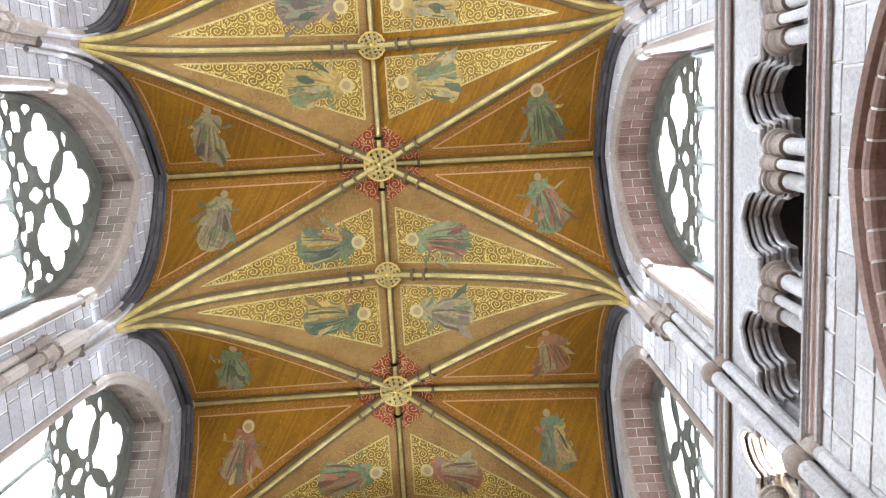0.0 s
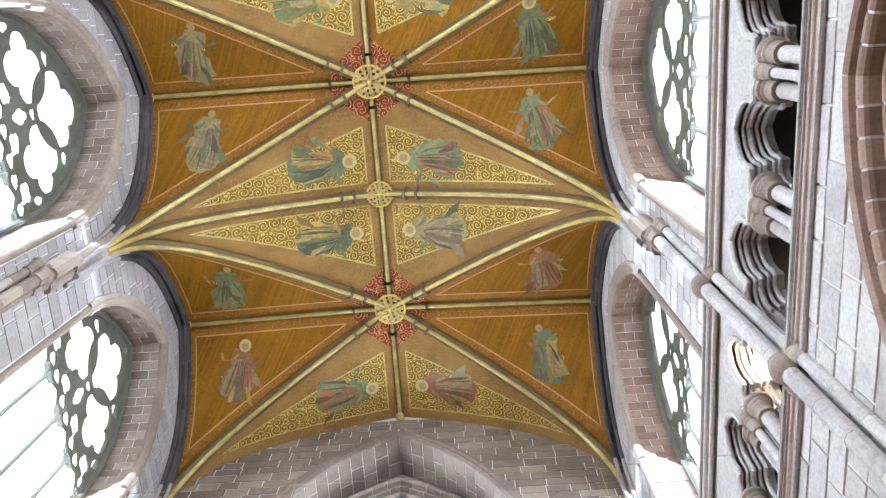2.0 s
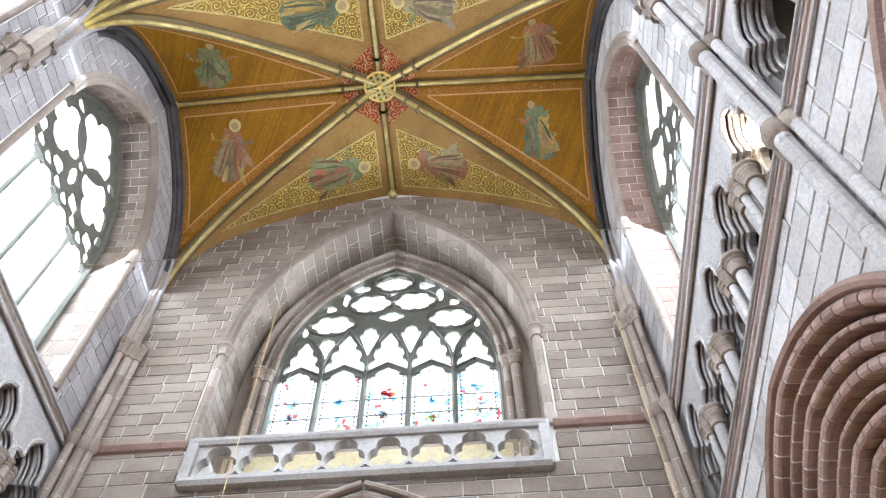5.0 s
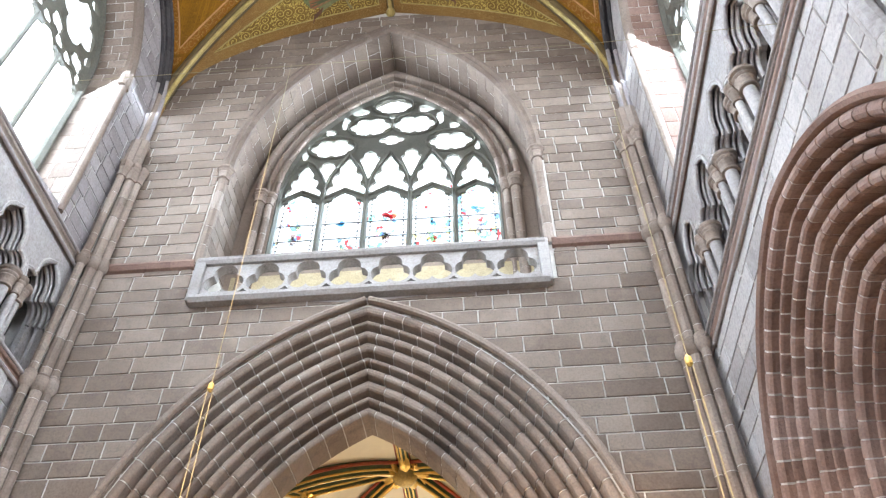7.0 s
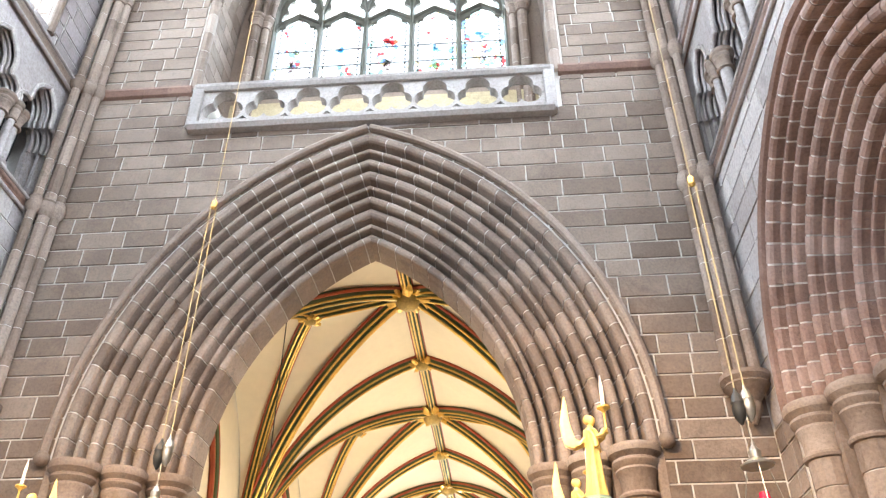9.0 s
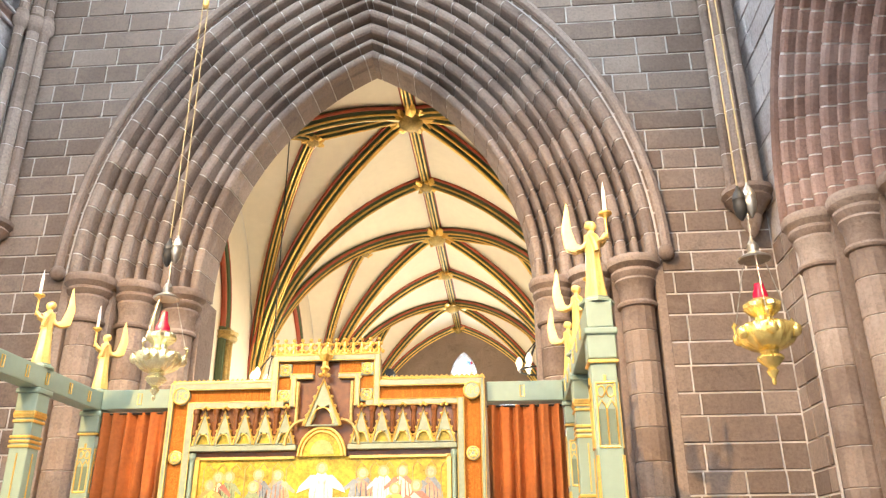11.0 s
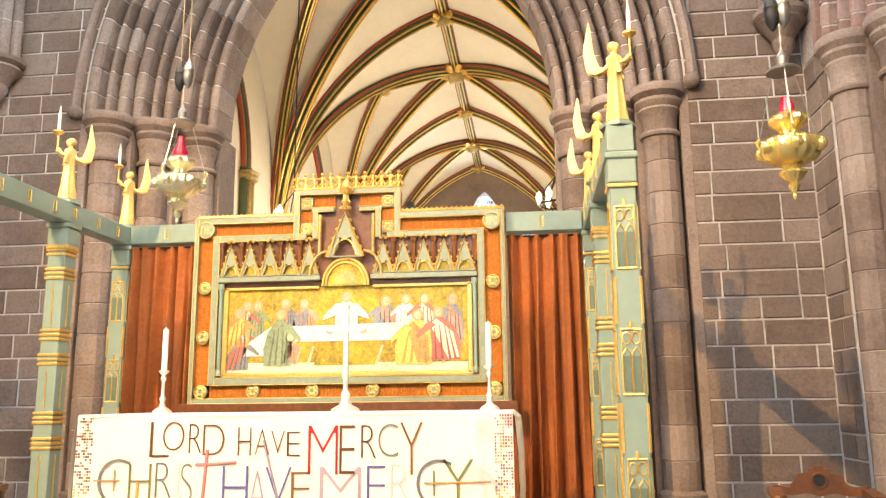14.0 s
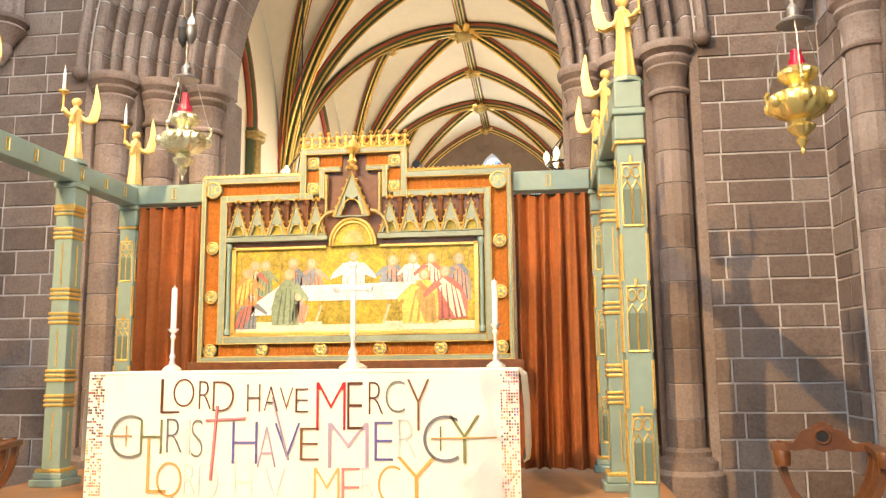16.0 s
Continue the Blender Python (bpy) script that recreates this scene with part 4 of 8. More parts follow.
holes = []
LIGHTS = [-2.0 + 1.0 * k for k in range(5)]
for k, u in enumerate(LIGHTS):
    holes.append(spade(u, 15.68, 0.90 if 0 < k < 4 else 0.80, 1.42 if 0 < k < 4 else 1.22))
for sgn in (-1, 1):
    for u, z, h in ((0.50, 16.22, 1.10), (1.50, 16.16, 0.82)):
        u *= sgn
        holes.append([(u, z), (u + 0.17, z + h * 0.50), (u + 0.25, z + h * 0.72), (u + 0.15, z + h * 0.79), (u + 0.14, z + h * 0.92), (u, z + h), (u - 0.14, z + h * 0.92), (u - 0.15, z + h * 0.79), (u - 0.25, z + h * 0.72), (u - 0.17, z + h * 0.50)])
    holes.append(foil(sgn * 1.46, 17.52, 0.53, 0.38, 6, 0.28))
    holes.append(foil(sgn * 0.56, 18.33, 0.52, 0.39, 6, 0.28))
    holes.append(foil(sgn * 0.86, 19.02, 0.24, 0.17, 3, 0.3))
    holes.append(foil(sgn * 1.20, 18.55, 0.12, 0.27, 2, 0.3, 1.57))
    holes.append(foil(sgn * 0.60, 19.42, 0.13, 0.10, 3, 0.3))
    holes.append(foil(sgn * 1.56, 18.18, 0.14, 0.15, 3, 0.3))
    holes.append(foil(sgn * 2.10, 17.30, 0.09, 0.20, 2, 0.3, 1.57))
holes += [foil(0, 17.72, 0.32, 0.19, 4), foil(0, 19.20, 0.48, 0.36, 6, 0.28), foil(0, 18.76, 0.11, 0.14, 3)]
RIBS_E = []
for u in LIGHTS:
    for sgn in (-1, 1):
        tip = 17.22 if abs(u) < 1.5 else 17.0
        RIBS_E.append([(u + sgn * 0.5, 15.36), (u + sgn * 0.47, 15.58), (u + sgn * 0.25, 15.72), (u, 15.88)])
        RIBS_E.append([(u + sgn * 0.5, 15.40), (u + sgn * 0.51, 15.85), (u + sgn * 0.42, 16.35), (u + sgn * 0.22, 16.80), (u, tip)])
for u, z, rx, rz in ((-1.46, 17.52, 0.60, 0.45), (1.46, 17.52, 0.60, 0.45), (-0.56, 18.33, 0.58, 0.46), (0.56, 18.33, 0.58, 0.46), (0.0, 19.20, 0.54, 0.42)):
    RIBS_E.append([(u + rx * math.cos(2 * math.pi * i / 28), z + rz * math.sin(2 * math.pi * i / 28)) for i in range(29)])
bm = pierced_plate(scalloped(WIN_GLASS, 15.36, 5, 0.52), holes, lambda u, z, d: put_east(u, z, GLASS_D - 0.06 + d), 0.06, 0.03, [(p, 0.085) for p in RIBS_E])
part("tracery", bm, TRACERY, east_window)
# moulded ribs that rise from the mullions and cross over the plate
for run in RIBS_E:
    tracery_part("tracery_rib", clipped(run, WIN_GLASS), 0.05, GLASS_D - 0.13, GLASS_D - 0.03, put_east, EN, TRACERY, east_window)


def stained_glass():
    m, nt, b = material("stained_glass")
    out = nt.nodes["Material Output"]
    co = texco(nt, (1.0, 1.0, 0.75))
    v = nt.nodes.new("ShaderNodeTexVoronoi")
    v.inputs["Scale"].default_value = 11.0
    nt.links.new(co, v.inputs["Vector"])
    sep = nt.nodes.new("ShaderNodeSeparateColor")
    nt.links.new(v.outputs["Color"], sep.inputs[0])
    hue = ramp(nt, sep.outputs[0], [(0.0, (0.85, 0.93, 0.95)), (0.62, (0.97, 0.97, 0.90)), (0.63, (0.74, 0.28, 0.30)), (0.72, (0.74, 0.28, 0.30)), (0.73, (0.45, 0.62, 0.85)), (0.80, (0.45, 0.62, 0.85)), (0.81, (0.9, 0.86, 0.62)), (0.91, (0.55, 0.78, 0.74))])
    hue.node.color_ramp.interpolation = "CONSTANT"
    patch = math_node(nt, "GREATER_THAN", noise_tex(nt, co, 1.7, 2), 0.56)
    col = mix(nt, patch, (0.93, 0.96, 0.97), hue)
    edge = nt.nodes.new("ShaderNodeTexVoronoi")
    edge.feature = "DISTANCE_TO_EDGE"
    edge.inputs["Scale"].default_value = 11.0
    nt.links.new(co, edge.inputs["Vector"])
    lead = math_node(nt, "LESS_THAN", edge.outputs["Distance"], 0.022)
    col = mix(nt, math_node(nt, "MULTIPLY", lead, 0.75), col, (0.10, 0.10, 0.10))
    tr = nt.nodes.new("ShaderNodeBsdfTransparent")
    nt.links.new(col, tr.inputs[0])
    gl = nt.nodes.new("ShaderNodeBsdfGlossy")
    gl.inputs["Roughness"].default_value = 0.15
    ms = nt.nodes.new("ShaderNodeMixShader")
    ms.inputs[0].default_value = 0.04
    nt.links.new(tr.outputs[0], ms.inputs[1])
    nt.links.new(gl.outputs[0], ms.inputs[2])
    nt.links.new(ms.outputs[0], out.inputs["Surface"])
    return m


STAINED = stained_glass()


def tinted_glass(name, tint_color):
    m, nt, b = material(name)
    tr = nt.nodes.new("ShaderNodeBsdfTransparent")
    streak = noise_tex(nt, texco(nt), 14, 3)
    nt.links.new(ramp(nt, streak, [(0.3, tuple(0.7 * v for v in tint_color)), (0.7, tuple(min(1.0, 1.2 * v) for v in tint_color))]), tr.inputs[0])
    nt.links.new(tr.outputs[0], nt.nodes["Material Output"].inputs["Surface"])
    return m


GLASS_TONES = {"red": tinted_glass("ruby_pane", (0.82, 0.42, 0.45)), "blue": tinted_glass("blue_pane", (0.58, 0.77, 0.92)), "pale": tinted_glass("rose_pane", (0.94, 0.82, 0.82)), "straw": tinted_glass("straw_pane", (0.95, 0.91, 0.74))}
GLASS_SCENES = [[("red", 13.55, 0.22, 0.30), ("pale", 14.3, 0.12, 0.6), ("straw", 14.7, 0.10, 0.2)], [("blue", 14.75, 0.16, 0.16), ("pale", 13.9, 0.14, 0.4)], [("red", 14.95, 0.20, 0.18), ("red", 13.75, 0.20, 0.14), ("pale", 14.3, 0.18, 0.4)],
                [("blue", 14.65, 0.08, 0.22), ("straw", 14.2, 0.14, 0.3)], [("red", 13.75, 0.20, 0.36), ("blue", 14.95, 0.20, 0.14), ("pale", 14.4, 0.12, 0.4)]]
for k in range(5):
    u0 = -2.52 + LW * k
    bm = bmesh.new()
    box(bm, u0 + 0.04, u0 + LW - 0.04, EAST + GLASS_D, EAST + GLASS_D + 0.012, SILL_E, 15.9)
    pane = part("pane", bm, STAINED, east_window)
    bm = bmesh.new()
    for q in range(17):
        for e in (u0 + 0.115, u0 + LW - 0.155):
            box(bm, e, e + 0.04, EAST + GLASS_D - 0.016, EAST + GLASS_D - 0.004, SILL_E + 0.10 + 0.125 * q, SILL_E + 0.15 + 0.125 * q)
    tagged(part("border_leading", bm, IRON, pane), kind="stuff")
    rnd = random.Random(60 + k)
    for tone, z, w, h in GLASS_SCENES[k]:
        for bit in range(4):
            cu, cz = u0 + LW / 2 + rnd.uniform(-0.6, 0.6) * w, z + rnd.uniform(-0.5, 0.5) * h
            bm = bmesh.new()
            pts = [(cu + w * 0.55 * rnd.uniform(0.5, 1.1) * math.cos(a), cz + h * 0.5 * rnd.uniform(0.5, 1.1) * math.sin(a)) for a in [2 * math.pi * i / 7 for i in range(7)]]
            slab(bm, pts, [], lambda a, b, d: (a, EAST + GLASS_D - 0.012 - 0.002 * bit + d, b), 0.0015)
            part("coloured_glass", bm, GLASS_TONES[tone], pane)
    for z in (13.75, 14.25, 14.75):
        bm = bmesh.new()
        box(bm, u0 + 0.06, u0 + LW - 0.06, EAST + GLASS_D - 0.02, EAST + GLASS_D - 0.005, z, z + 0.022)
        part("saddle_bar", bm, IRON, pane)
# wall round the window opening, and the sill behind the parapet
bm = bmesh.new()
slab(bm, [(-3.9, 11.2), (3.9, 11.2), (3.9, 22.0), (-3.9, 22.0)], [WIN_GLASS.opening(SILL_E, 16)], lambda u, z, d: (u, EAST + 1.25 + d, z), 0.30)
part("window_wall", bm, STONE, wall_east)
bm = bmesh.new()
box(bm, -3.1, 3.1, EAST + 1.16, EAST + 1.262, 11.24, 13.0)
part("sill_wall", bm, SILL_STONE, wall_east)
ring = WIN_GLASS.inset(-0.50)
moulded_arch(wall_east, "voussoir", ring, order(0.0, 1.02, 0.54, 0.5), put_east, 13, ARCH_STONE, 0.008)
mortar_arch(ring, bed(order(0.0, 1.02, 0.54, 0.5)), put_east, MORTAR, wall_east)
bm = bmesh.new()
box(bm, -3.2, 3.2, EAST + 0.0, EAST + 1.28, 11.05, 11.24)
part("passage_floor", bm, DAYLIT_STONE, wall_east)

# pierced parapet in front of the window
parapet = empty("parapet", "pierced quatrefoil stone parapet below the east window", "parapet", kind="structure")
holes = []
NQ = 8
QW = 2 * (BAL_X - 0.14) / NQ
for k in range(NQ):
    u = -BAL_X + 0.14 + QW * (k + 0.5)
    lobes = []
    for i in range(40):
        a = 2 * math.pi * i / 40
        r = 0.385 * (0.54 + 0.44 * abs(math.cos(1.5 * (a - math.pi / 2))) ** 0.6)
        lobes.append((u + r * math.cos(a), 11.69 + r * math.sin(a) * 0.98))
    holes.append(lobes)
    if k:
        v = u - QW / 2
        holes.append([(v, 11.46), (v + 0.04, 11.41), (v + 0.15, 11.34), (v + 0.14, 11.31), (v - 0.14, 11.31), (v - 0.15, 11.34), (v - 0.04, 11.41)])
bm = pierced_plate([(-BAL_X + 0.1, 11.26), (BAL_X - 0.1, 11.26), (BAL_X - 0.1, 12.12), (-BAL_X + 0.1, 12.12)], holes, lambda u, z, d: (u, EAST - 0.10 + d, z), 0.20, 0.025)
part("pierced_panel", bm, PARAPET_STONE, parapet)
for z0, z1, y0 in ((11.12, 11.30, -0.22), (12.06, 12.24, -0.20)):
    bm = bmesh.new()
    sweep(bm, [(-BAL_X - 0.02, EAST, (z0 + z1) / 2), (BAL_X + 0.02, EAST, (z0 + z1) / 2)], [(-0.14, -0.09), (0.16, -0.09), (-y0, -0.02), (-y0, 0.05), (0.14, 0.09), (-0.14, 0.09)], (0, 0, 1))
    part("rail", bm, PARAPET_STONE, parapet)
for sx in (-1, 1):
    bm = bmesh.new()
    a, b = sorted((sx * (BAL_X - 0.12), sx * (BAL_X + 0.08)))
    box(bm, a, b, EAST - 0.18, EAST + 0.10, 11.16, 12.22, 0.02)
    part("end_post", bm, PARAPET_STONE, parapet)

# ---------- side walls ----------
STR_Z, SILL_Z = 12.2, 9.45
WINDOWS = {0: Arch(0.75, 2.0, 16.6, 3.3), 1: Arch(6.65, 2.0, 16.6, 3.3)}
TRI = [(-3.3, 0.55), (-1.91, 0.62), (-0.39, 0.60), (1.13, 0.60), (2.58, 0.56), (4.08, 0.40), (5.27, 0.54), (6.62, 0.54), (7.98, 0.55), (9.28, 0.50)]
TRI_COLUMNS = [-2.65, -1.15, 0.37, 1.87, 4.62, 5.95, 7.30, 8.66]
ARCADE = [Arch(0.30, 3.05, 5.30, 3.42), Arch(6.25, 3.05, 5.30, 3.42)]


TREFOIL = [(1.0, 0.0), (1.03, 0.14), (1.0, 0.28), (0.90, 0.40), (0.74, 0.46), (0.56, 0.45), (0.52, 0.52), (0.53, 0.66), (0.47, 0.82), (0.30, 0.97), (0.0, 1.10)]


def trefoil_opening(u, h, k=0.94):
    rise = 0.74 + 0.17 * k
    right = [(u + a * h * k, 10.70 + b * rise) for a, b in TREFOIL]
    left = [(u - a * h * k, 10.70 + b * rise) for a, b in TREFOIL[-2::-1]]
    return [(u + h * k, SILL_Z + 0.12)] + right + left + [(u - h * k, SILL_Z + 0.12)]


def wall_curve_z(y):
    for bay in BAYS:
        if bay[1] <= y <= bay[2]:
            return vault_z(min(1, bay_at(HALF, y, bay)[1])) - 0.40 * (1 - bay_at(HALF, y, bay)[1])
    return SPRING


for side in (-1, 1):
    put = put_side(side)
    wall = empty("wall_south" if side > 0 else "wall_north", "sandstone choir wall with triforium arcade and clerestory windows", "wall", kind="structure")
    # clerestory
    bm = bmesh.new()
    slab(bm, [(WEST - 0.5, STR_Z - 0.05), (EAST + 1.0, STR_Z - 0.05), (EAST + 1.0, 23.0), (WEST - 0.5, 23.0)], [w.opening(12.5, 14) for w in WINDOWS.values()] + [Arch(yw, 2.0, 16.6, 3.3).opening(12.5, 8) for yw in (-5.2, -11.1)],
         lambda u, z, d: (side * (HALF + 0.012 + d), u, z), 1.0)
    part("mortar", bm, MORTAR, wall)

    def clere_spans(z):
        out = []
        for k, (y0, y1) in enumerate(((-2.1, 3.62), (3.62, EAST - 0.1), (-8.0, -2.1))):
            yc = BAYS[k][0]
            # free stretch under the wall rib
            lo, hi = y0, y1
            while lo < yc and wall_curve_z(lo + 0.02) < z + 0.1:
                lo += 0.04
            while hi > yc and wall_curve_z(hi - 0.02) < z + 0.1:
                hi -= 0.04
            w = WINDOWS[k] if k in WINDOWS else Arch(-5.2, 2.0, 16.6, 3.3)
            half = (w.width(z) if z > 12.5 else 0.0)
            if half > 0:
                half += 0.16
                out += [(lo, max(lo + 0.01, w.u0 - half)), (min(hi - 0.01, w.u0 + half), hi)]
            else:
                out += [(lo, yc), (yc, hi)]
        return out

    # each side has its own stone copy with that wall's daylight painted in
    courses(wall, DAYLIT_STONE if side > 0 else NORTH_DAYLIT_STONE, put, STR_Z + 0.1, 21.2, clere_spans, h=(0.30, 0.40), seed=11 + side)
    for k, w in WINDOWS.items():
        mortar_arch(w, [(-0.20, 0.02), (-0.18, -0.06), (-0.10, -0.08), (-0.04, -0.03), (0.02, -0.06), (0.08, 0.0), (0.08, 0.08), (-0.20, 0.08)], put, ARCH_STONE, wall, "roll_moulding")
        bm = bmesh.new()
        for sgn in (-1, 1):
            y = w.u0 + sgn * (w.half + 0.06)
            shaft(bm, side * (HALF - 0.0), y, 12.5, w.zs, 0.075, 10)
        part("jamb_roll", bm, ARCH_STONE, wall)
        reveal_stones(w, 12.5, put, 0.06, 0.80, RED_STONE if side > 0 else ARCH_STONE, wall)
        bm = bmesh.new()
        faces_of(bm, [put(w.u0 - w.half, 12.35, -0.06), put(w.u0 + w.half, 12.35, -0.06), put(w.u0 + w.half, 12.95, 0.82), put(w.u0 - w.half, 12.95, 0.82)], [(0, 1, 2, 3)])
        part("sill", bm, DAYLIT_STONE, wall)
        # tracery
        win = empty("window_clerestory", "traceried clerestory window bright with daylight", "window", "clerestory windows", kind="structure")
        g = Arch(w.u0, w.half - 0.10, w.zs, 3.15)
        nrm = (-side, 0, 0)
        D0, D1 = 0.72, 0.92
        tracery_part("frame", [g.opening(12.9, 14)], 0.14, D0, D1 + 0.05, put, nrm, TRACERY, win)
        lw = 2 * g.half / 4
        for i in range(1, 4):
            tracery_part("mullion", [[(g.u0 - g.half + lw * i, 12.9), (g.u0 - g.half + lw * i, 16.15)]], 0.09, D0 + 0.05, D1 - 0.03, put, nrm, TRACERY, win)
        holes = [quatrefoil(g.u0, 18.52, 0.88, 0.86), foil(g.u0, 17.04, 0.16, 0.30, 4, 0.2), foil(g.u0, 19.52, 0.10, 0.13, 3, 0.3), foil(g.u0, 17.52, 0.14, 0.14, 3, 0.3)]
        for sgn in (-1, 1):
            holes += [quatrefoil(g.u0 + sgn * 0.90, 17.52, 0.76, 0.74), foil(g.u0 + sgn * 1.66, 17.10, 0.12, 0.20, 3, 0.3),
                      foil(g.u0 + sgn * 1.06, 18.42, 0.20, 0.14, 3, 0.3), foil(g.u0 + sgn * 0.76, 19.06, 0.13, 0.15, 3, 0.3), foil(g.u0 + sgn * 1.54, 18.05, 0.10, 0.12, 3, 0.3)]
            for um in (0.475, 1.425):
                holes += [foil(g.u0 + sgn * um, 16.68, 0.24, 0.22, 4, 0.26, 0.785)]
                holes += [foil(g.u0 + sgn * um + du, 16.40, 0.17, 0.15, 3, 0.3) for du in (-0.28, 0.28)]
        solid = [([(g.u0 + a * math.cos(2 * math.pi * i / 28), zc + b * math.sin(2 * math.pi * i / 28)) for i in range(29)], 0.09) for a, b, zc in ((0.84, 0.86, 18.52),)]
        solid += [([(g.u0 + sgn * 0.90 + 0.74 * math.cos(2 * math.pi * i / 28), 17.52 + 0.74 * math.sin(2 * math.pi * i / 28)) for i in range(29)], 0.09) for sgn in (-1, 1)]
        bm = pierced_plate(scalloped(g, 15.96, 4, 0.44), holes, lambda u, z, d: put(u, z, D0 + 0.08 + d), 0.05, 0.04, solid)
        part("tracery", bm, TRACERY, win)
        bm = bmesh.new()
        slab(bm, [(w.u0 - w.half - 0.3, 12.4), (w.u0 + w.half + 0.3, 12.4), (w.u0 + w.half + 0.3, 20.4), (w.u0 - w.half - 0.3, 20.4)], [g.opening(12.9, 14)], lambda u, z, d: (side * (HALF + 0.80 + d), u, z), 0.18)
        part("window_wall", bm, DAYLIT_STONE if side > 0 else NORTH_DAYLIT_STONE, wall)
    # wall rib under the vault
    for k in (0, 1, 2):
        yc, y0, y1 = BAYS[k]
        for ye, sgn in ((y0, -1), (y1, 1)):
            n = 26
            ys = [yc + (ye - yc) * (1 - (1 - i / n) ** 1.9) for i in range(n + 1)]
            for i in range(0, n, 2):
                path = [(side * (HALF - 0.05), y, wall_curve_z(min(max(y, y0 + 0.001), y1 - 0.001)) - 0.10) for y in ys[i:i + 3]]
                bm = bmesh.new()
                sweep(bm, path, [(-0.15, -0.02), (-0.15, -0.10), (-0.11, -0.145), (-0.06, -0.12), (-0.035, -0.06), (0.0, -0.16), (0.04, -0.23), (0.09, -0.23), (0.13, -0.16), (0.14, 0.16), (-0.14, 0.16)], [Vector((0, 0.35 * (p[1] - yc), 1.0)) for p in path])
                part("wall_rib", bm, DARK_AND_SHADED_STONE if path[1][2] > 18.2 else ARCH_STONE, wall)
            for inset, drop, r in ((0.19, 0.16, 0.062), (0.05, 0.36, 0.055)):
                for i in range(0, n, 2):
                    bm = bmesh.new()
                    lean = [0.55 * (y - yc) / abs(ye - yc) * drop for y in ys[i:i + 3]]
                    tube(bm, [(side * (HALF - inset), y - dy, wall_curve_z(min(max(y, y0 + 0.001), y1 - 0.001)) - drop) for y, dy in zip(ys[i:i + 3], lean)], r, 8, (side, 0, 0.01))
                    part("rib_roll", bm, DARK_AND_SHADED_STONE if wall_curve_z(ys[i + 1]) > 18.6 else NORTH_DAYLIT_STONE, wall, smooth=True)
    # string courses
    for z in (STR_Z, SILL_Z):
        bm = bmesh.new()
        sweep(bm, [put(WEST, z, 0), put(EAST, z, 0)], [(a * -side, b) for a, b in ((0.06, -0.11), (-0.05, -0.09), (-0.14, 0.0), (-0.14, 0.05), (-0.02, 0.12), (0.06, 0.12))], (0, 0, 1))
        part("string_course", bm, RED_STONE if z == SILL_Z or side > 0 else ARCH_STONE, wall)
        for dz, dep, r in ((0.115, -0.05, 0.042), (-0.105, -0.04, 0.036), (0.03, -0.14, 0.028)):
            bm = bmesh.new()
            tube(bm, [put(WEST, z + dz, dep), put(EAST, z + dz, dep)], r, 8, (0, 0, 1))
            part("string_roll", bm, DAYLIT_STONE if dz else RED_STONE, wall, smooth=True)
    # triforium: three stepped orders round each trefoil opening
    for k, d0, d1 in ((1.24, 0.03, 0.08), (1.10, 0.20, 0.25), (0.94, 0.37, 0.48)):
        bm = bmesh.new()
        slab(bm, [(WEST - 0.5, SILL_Z - 0.05), (EAST + 0.9, SILL_Z - 0.05), (EAST + 0.9, STR_Z - 0.05), (WEST - 0.5, STR_Z - 0.05)],
             [trefoil_opening(u, h, k) for u, h in TRI], lambda u, z, d: (side * (HALF + d0 + d), u, z), d1 - d0)
        part("triforium_wall", bm, DAYLIT_STONE, wall)
    # passage wall: the gloom behind the openings is put into its stone colour
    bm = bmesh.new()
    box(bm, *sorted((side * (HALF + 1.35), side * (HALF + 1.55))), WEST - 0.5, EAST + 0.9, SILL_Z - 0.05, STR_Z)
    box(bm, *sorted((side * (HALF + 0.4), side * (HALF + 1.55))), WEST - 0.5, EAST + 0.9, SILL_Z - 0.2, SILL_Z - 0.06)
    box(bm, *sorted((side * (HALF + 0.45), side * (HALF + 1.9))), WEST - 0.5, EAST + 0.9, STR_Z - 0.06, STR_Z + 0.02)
    part("passage_wall", bm, DARK_AND_SHADED_STONE, wall)
    for u, h in TRI:
        for k, dep, r in ((1.34, 0.02, 0.028), (1.235, 0.035, 0.036), (1.17, 0.13, 0.024), (1.095, 0.20, 0.036), (1.02, 0.29, 0.024), (0.935, 0.37, 0.036)):
            bm = bmesh.new()
            for sgn in (1, -1):
                sweep(bm, [put(u + sgn * a * h * k, 10.70 + b * (0.74 + 0.17 * k), dep) for a, b in TREFOIL], circle(r, 8), (-side, 0, 0))
            part("arch_roll", bm, DAYLIT_STONE, wall, smooth=True)
    for y in TRI_COLUMNS:
            for dy, dep, r in ((0.0, -0.03, 0.055), (-0.19, 0.07, 0.092), (0.19, 0.07, 0.092)):
                x = side * (HALF + dep)
                bm = bmesh.new()
                shaft(bm, x, y + dy, SILL_Z + 0.25, 10.45, r)
                part("column", bm, DAYLIT_STONE, wall, smooth=True)
                bm = bmesh.new()
                lathe(bm, [(a * 1.12, b * 0.55) for a, b in capital_profile(r * 1.1)], (x, y + dy, 10.72), 18)
                part("capital", bm, ARCH_STONE, wall, smooth=True)
                bm = bmesh.new()
                lathe(bm, [(r * 1.7, 0.0), (r * 1.7, 0.06), (r * 1.35, 0.09), (r * 1.45, 0.14), (r, 0.18)], (x, y + dy, SILL_Z + 0.10), 14)
                part("base", bm, DAYLIT_STONE, wall, smooth=True)
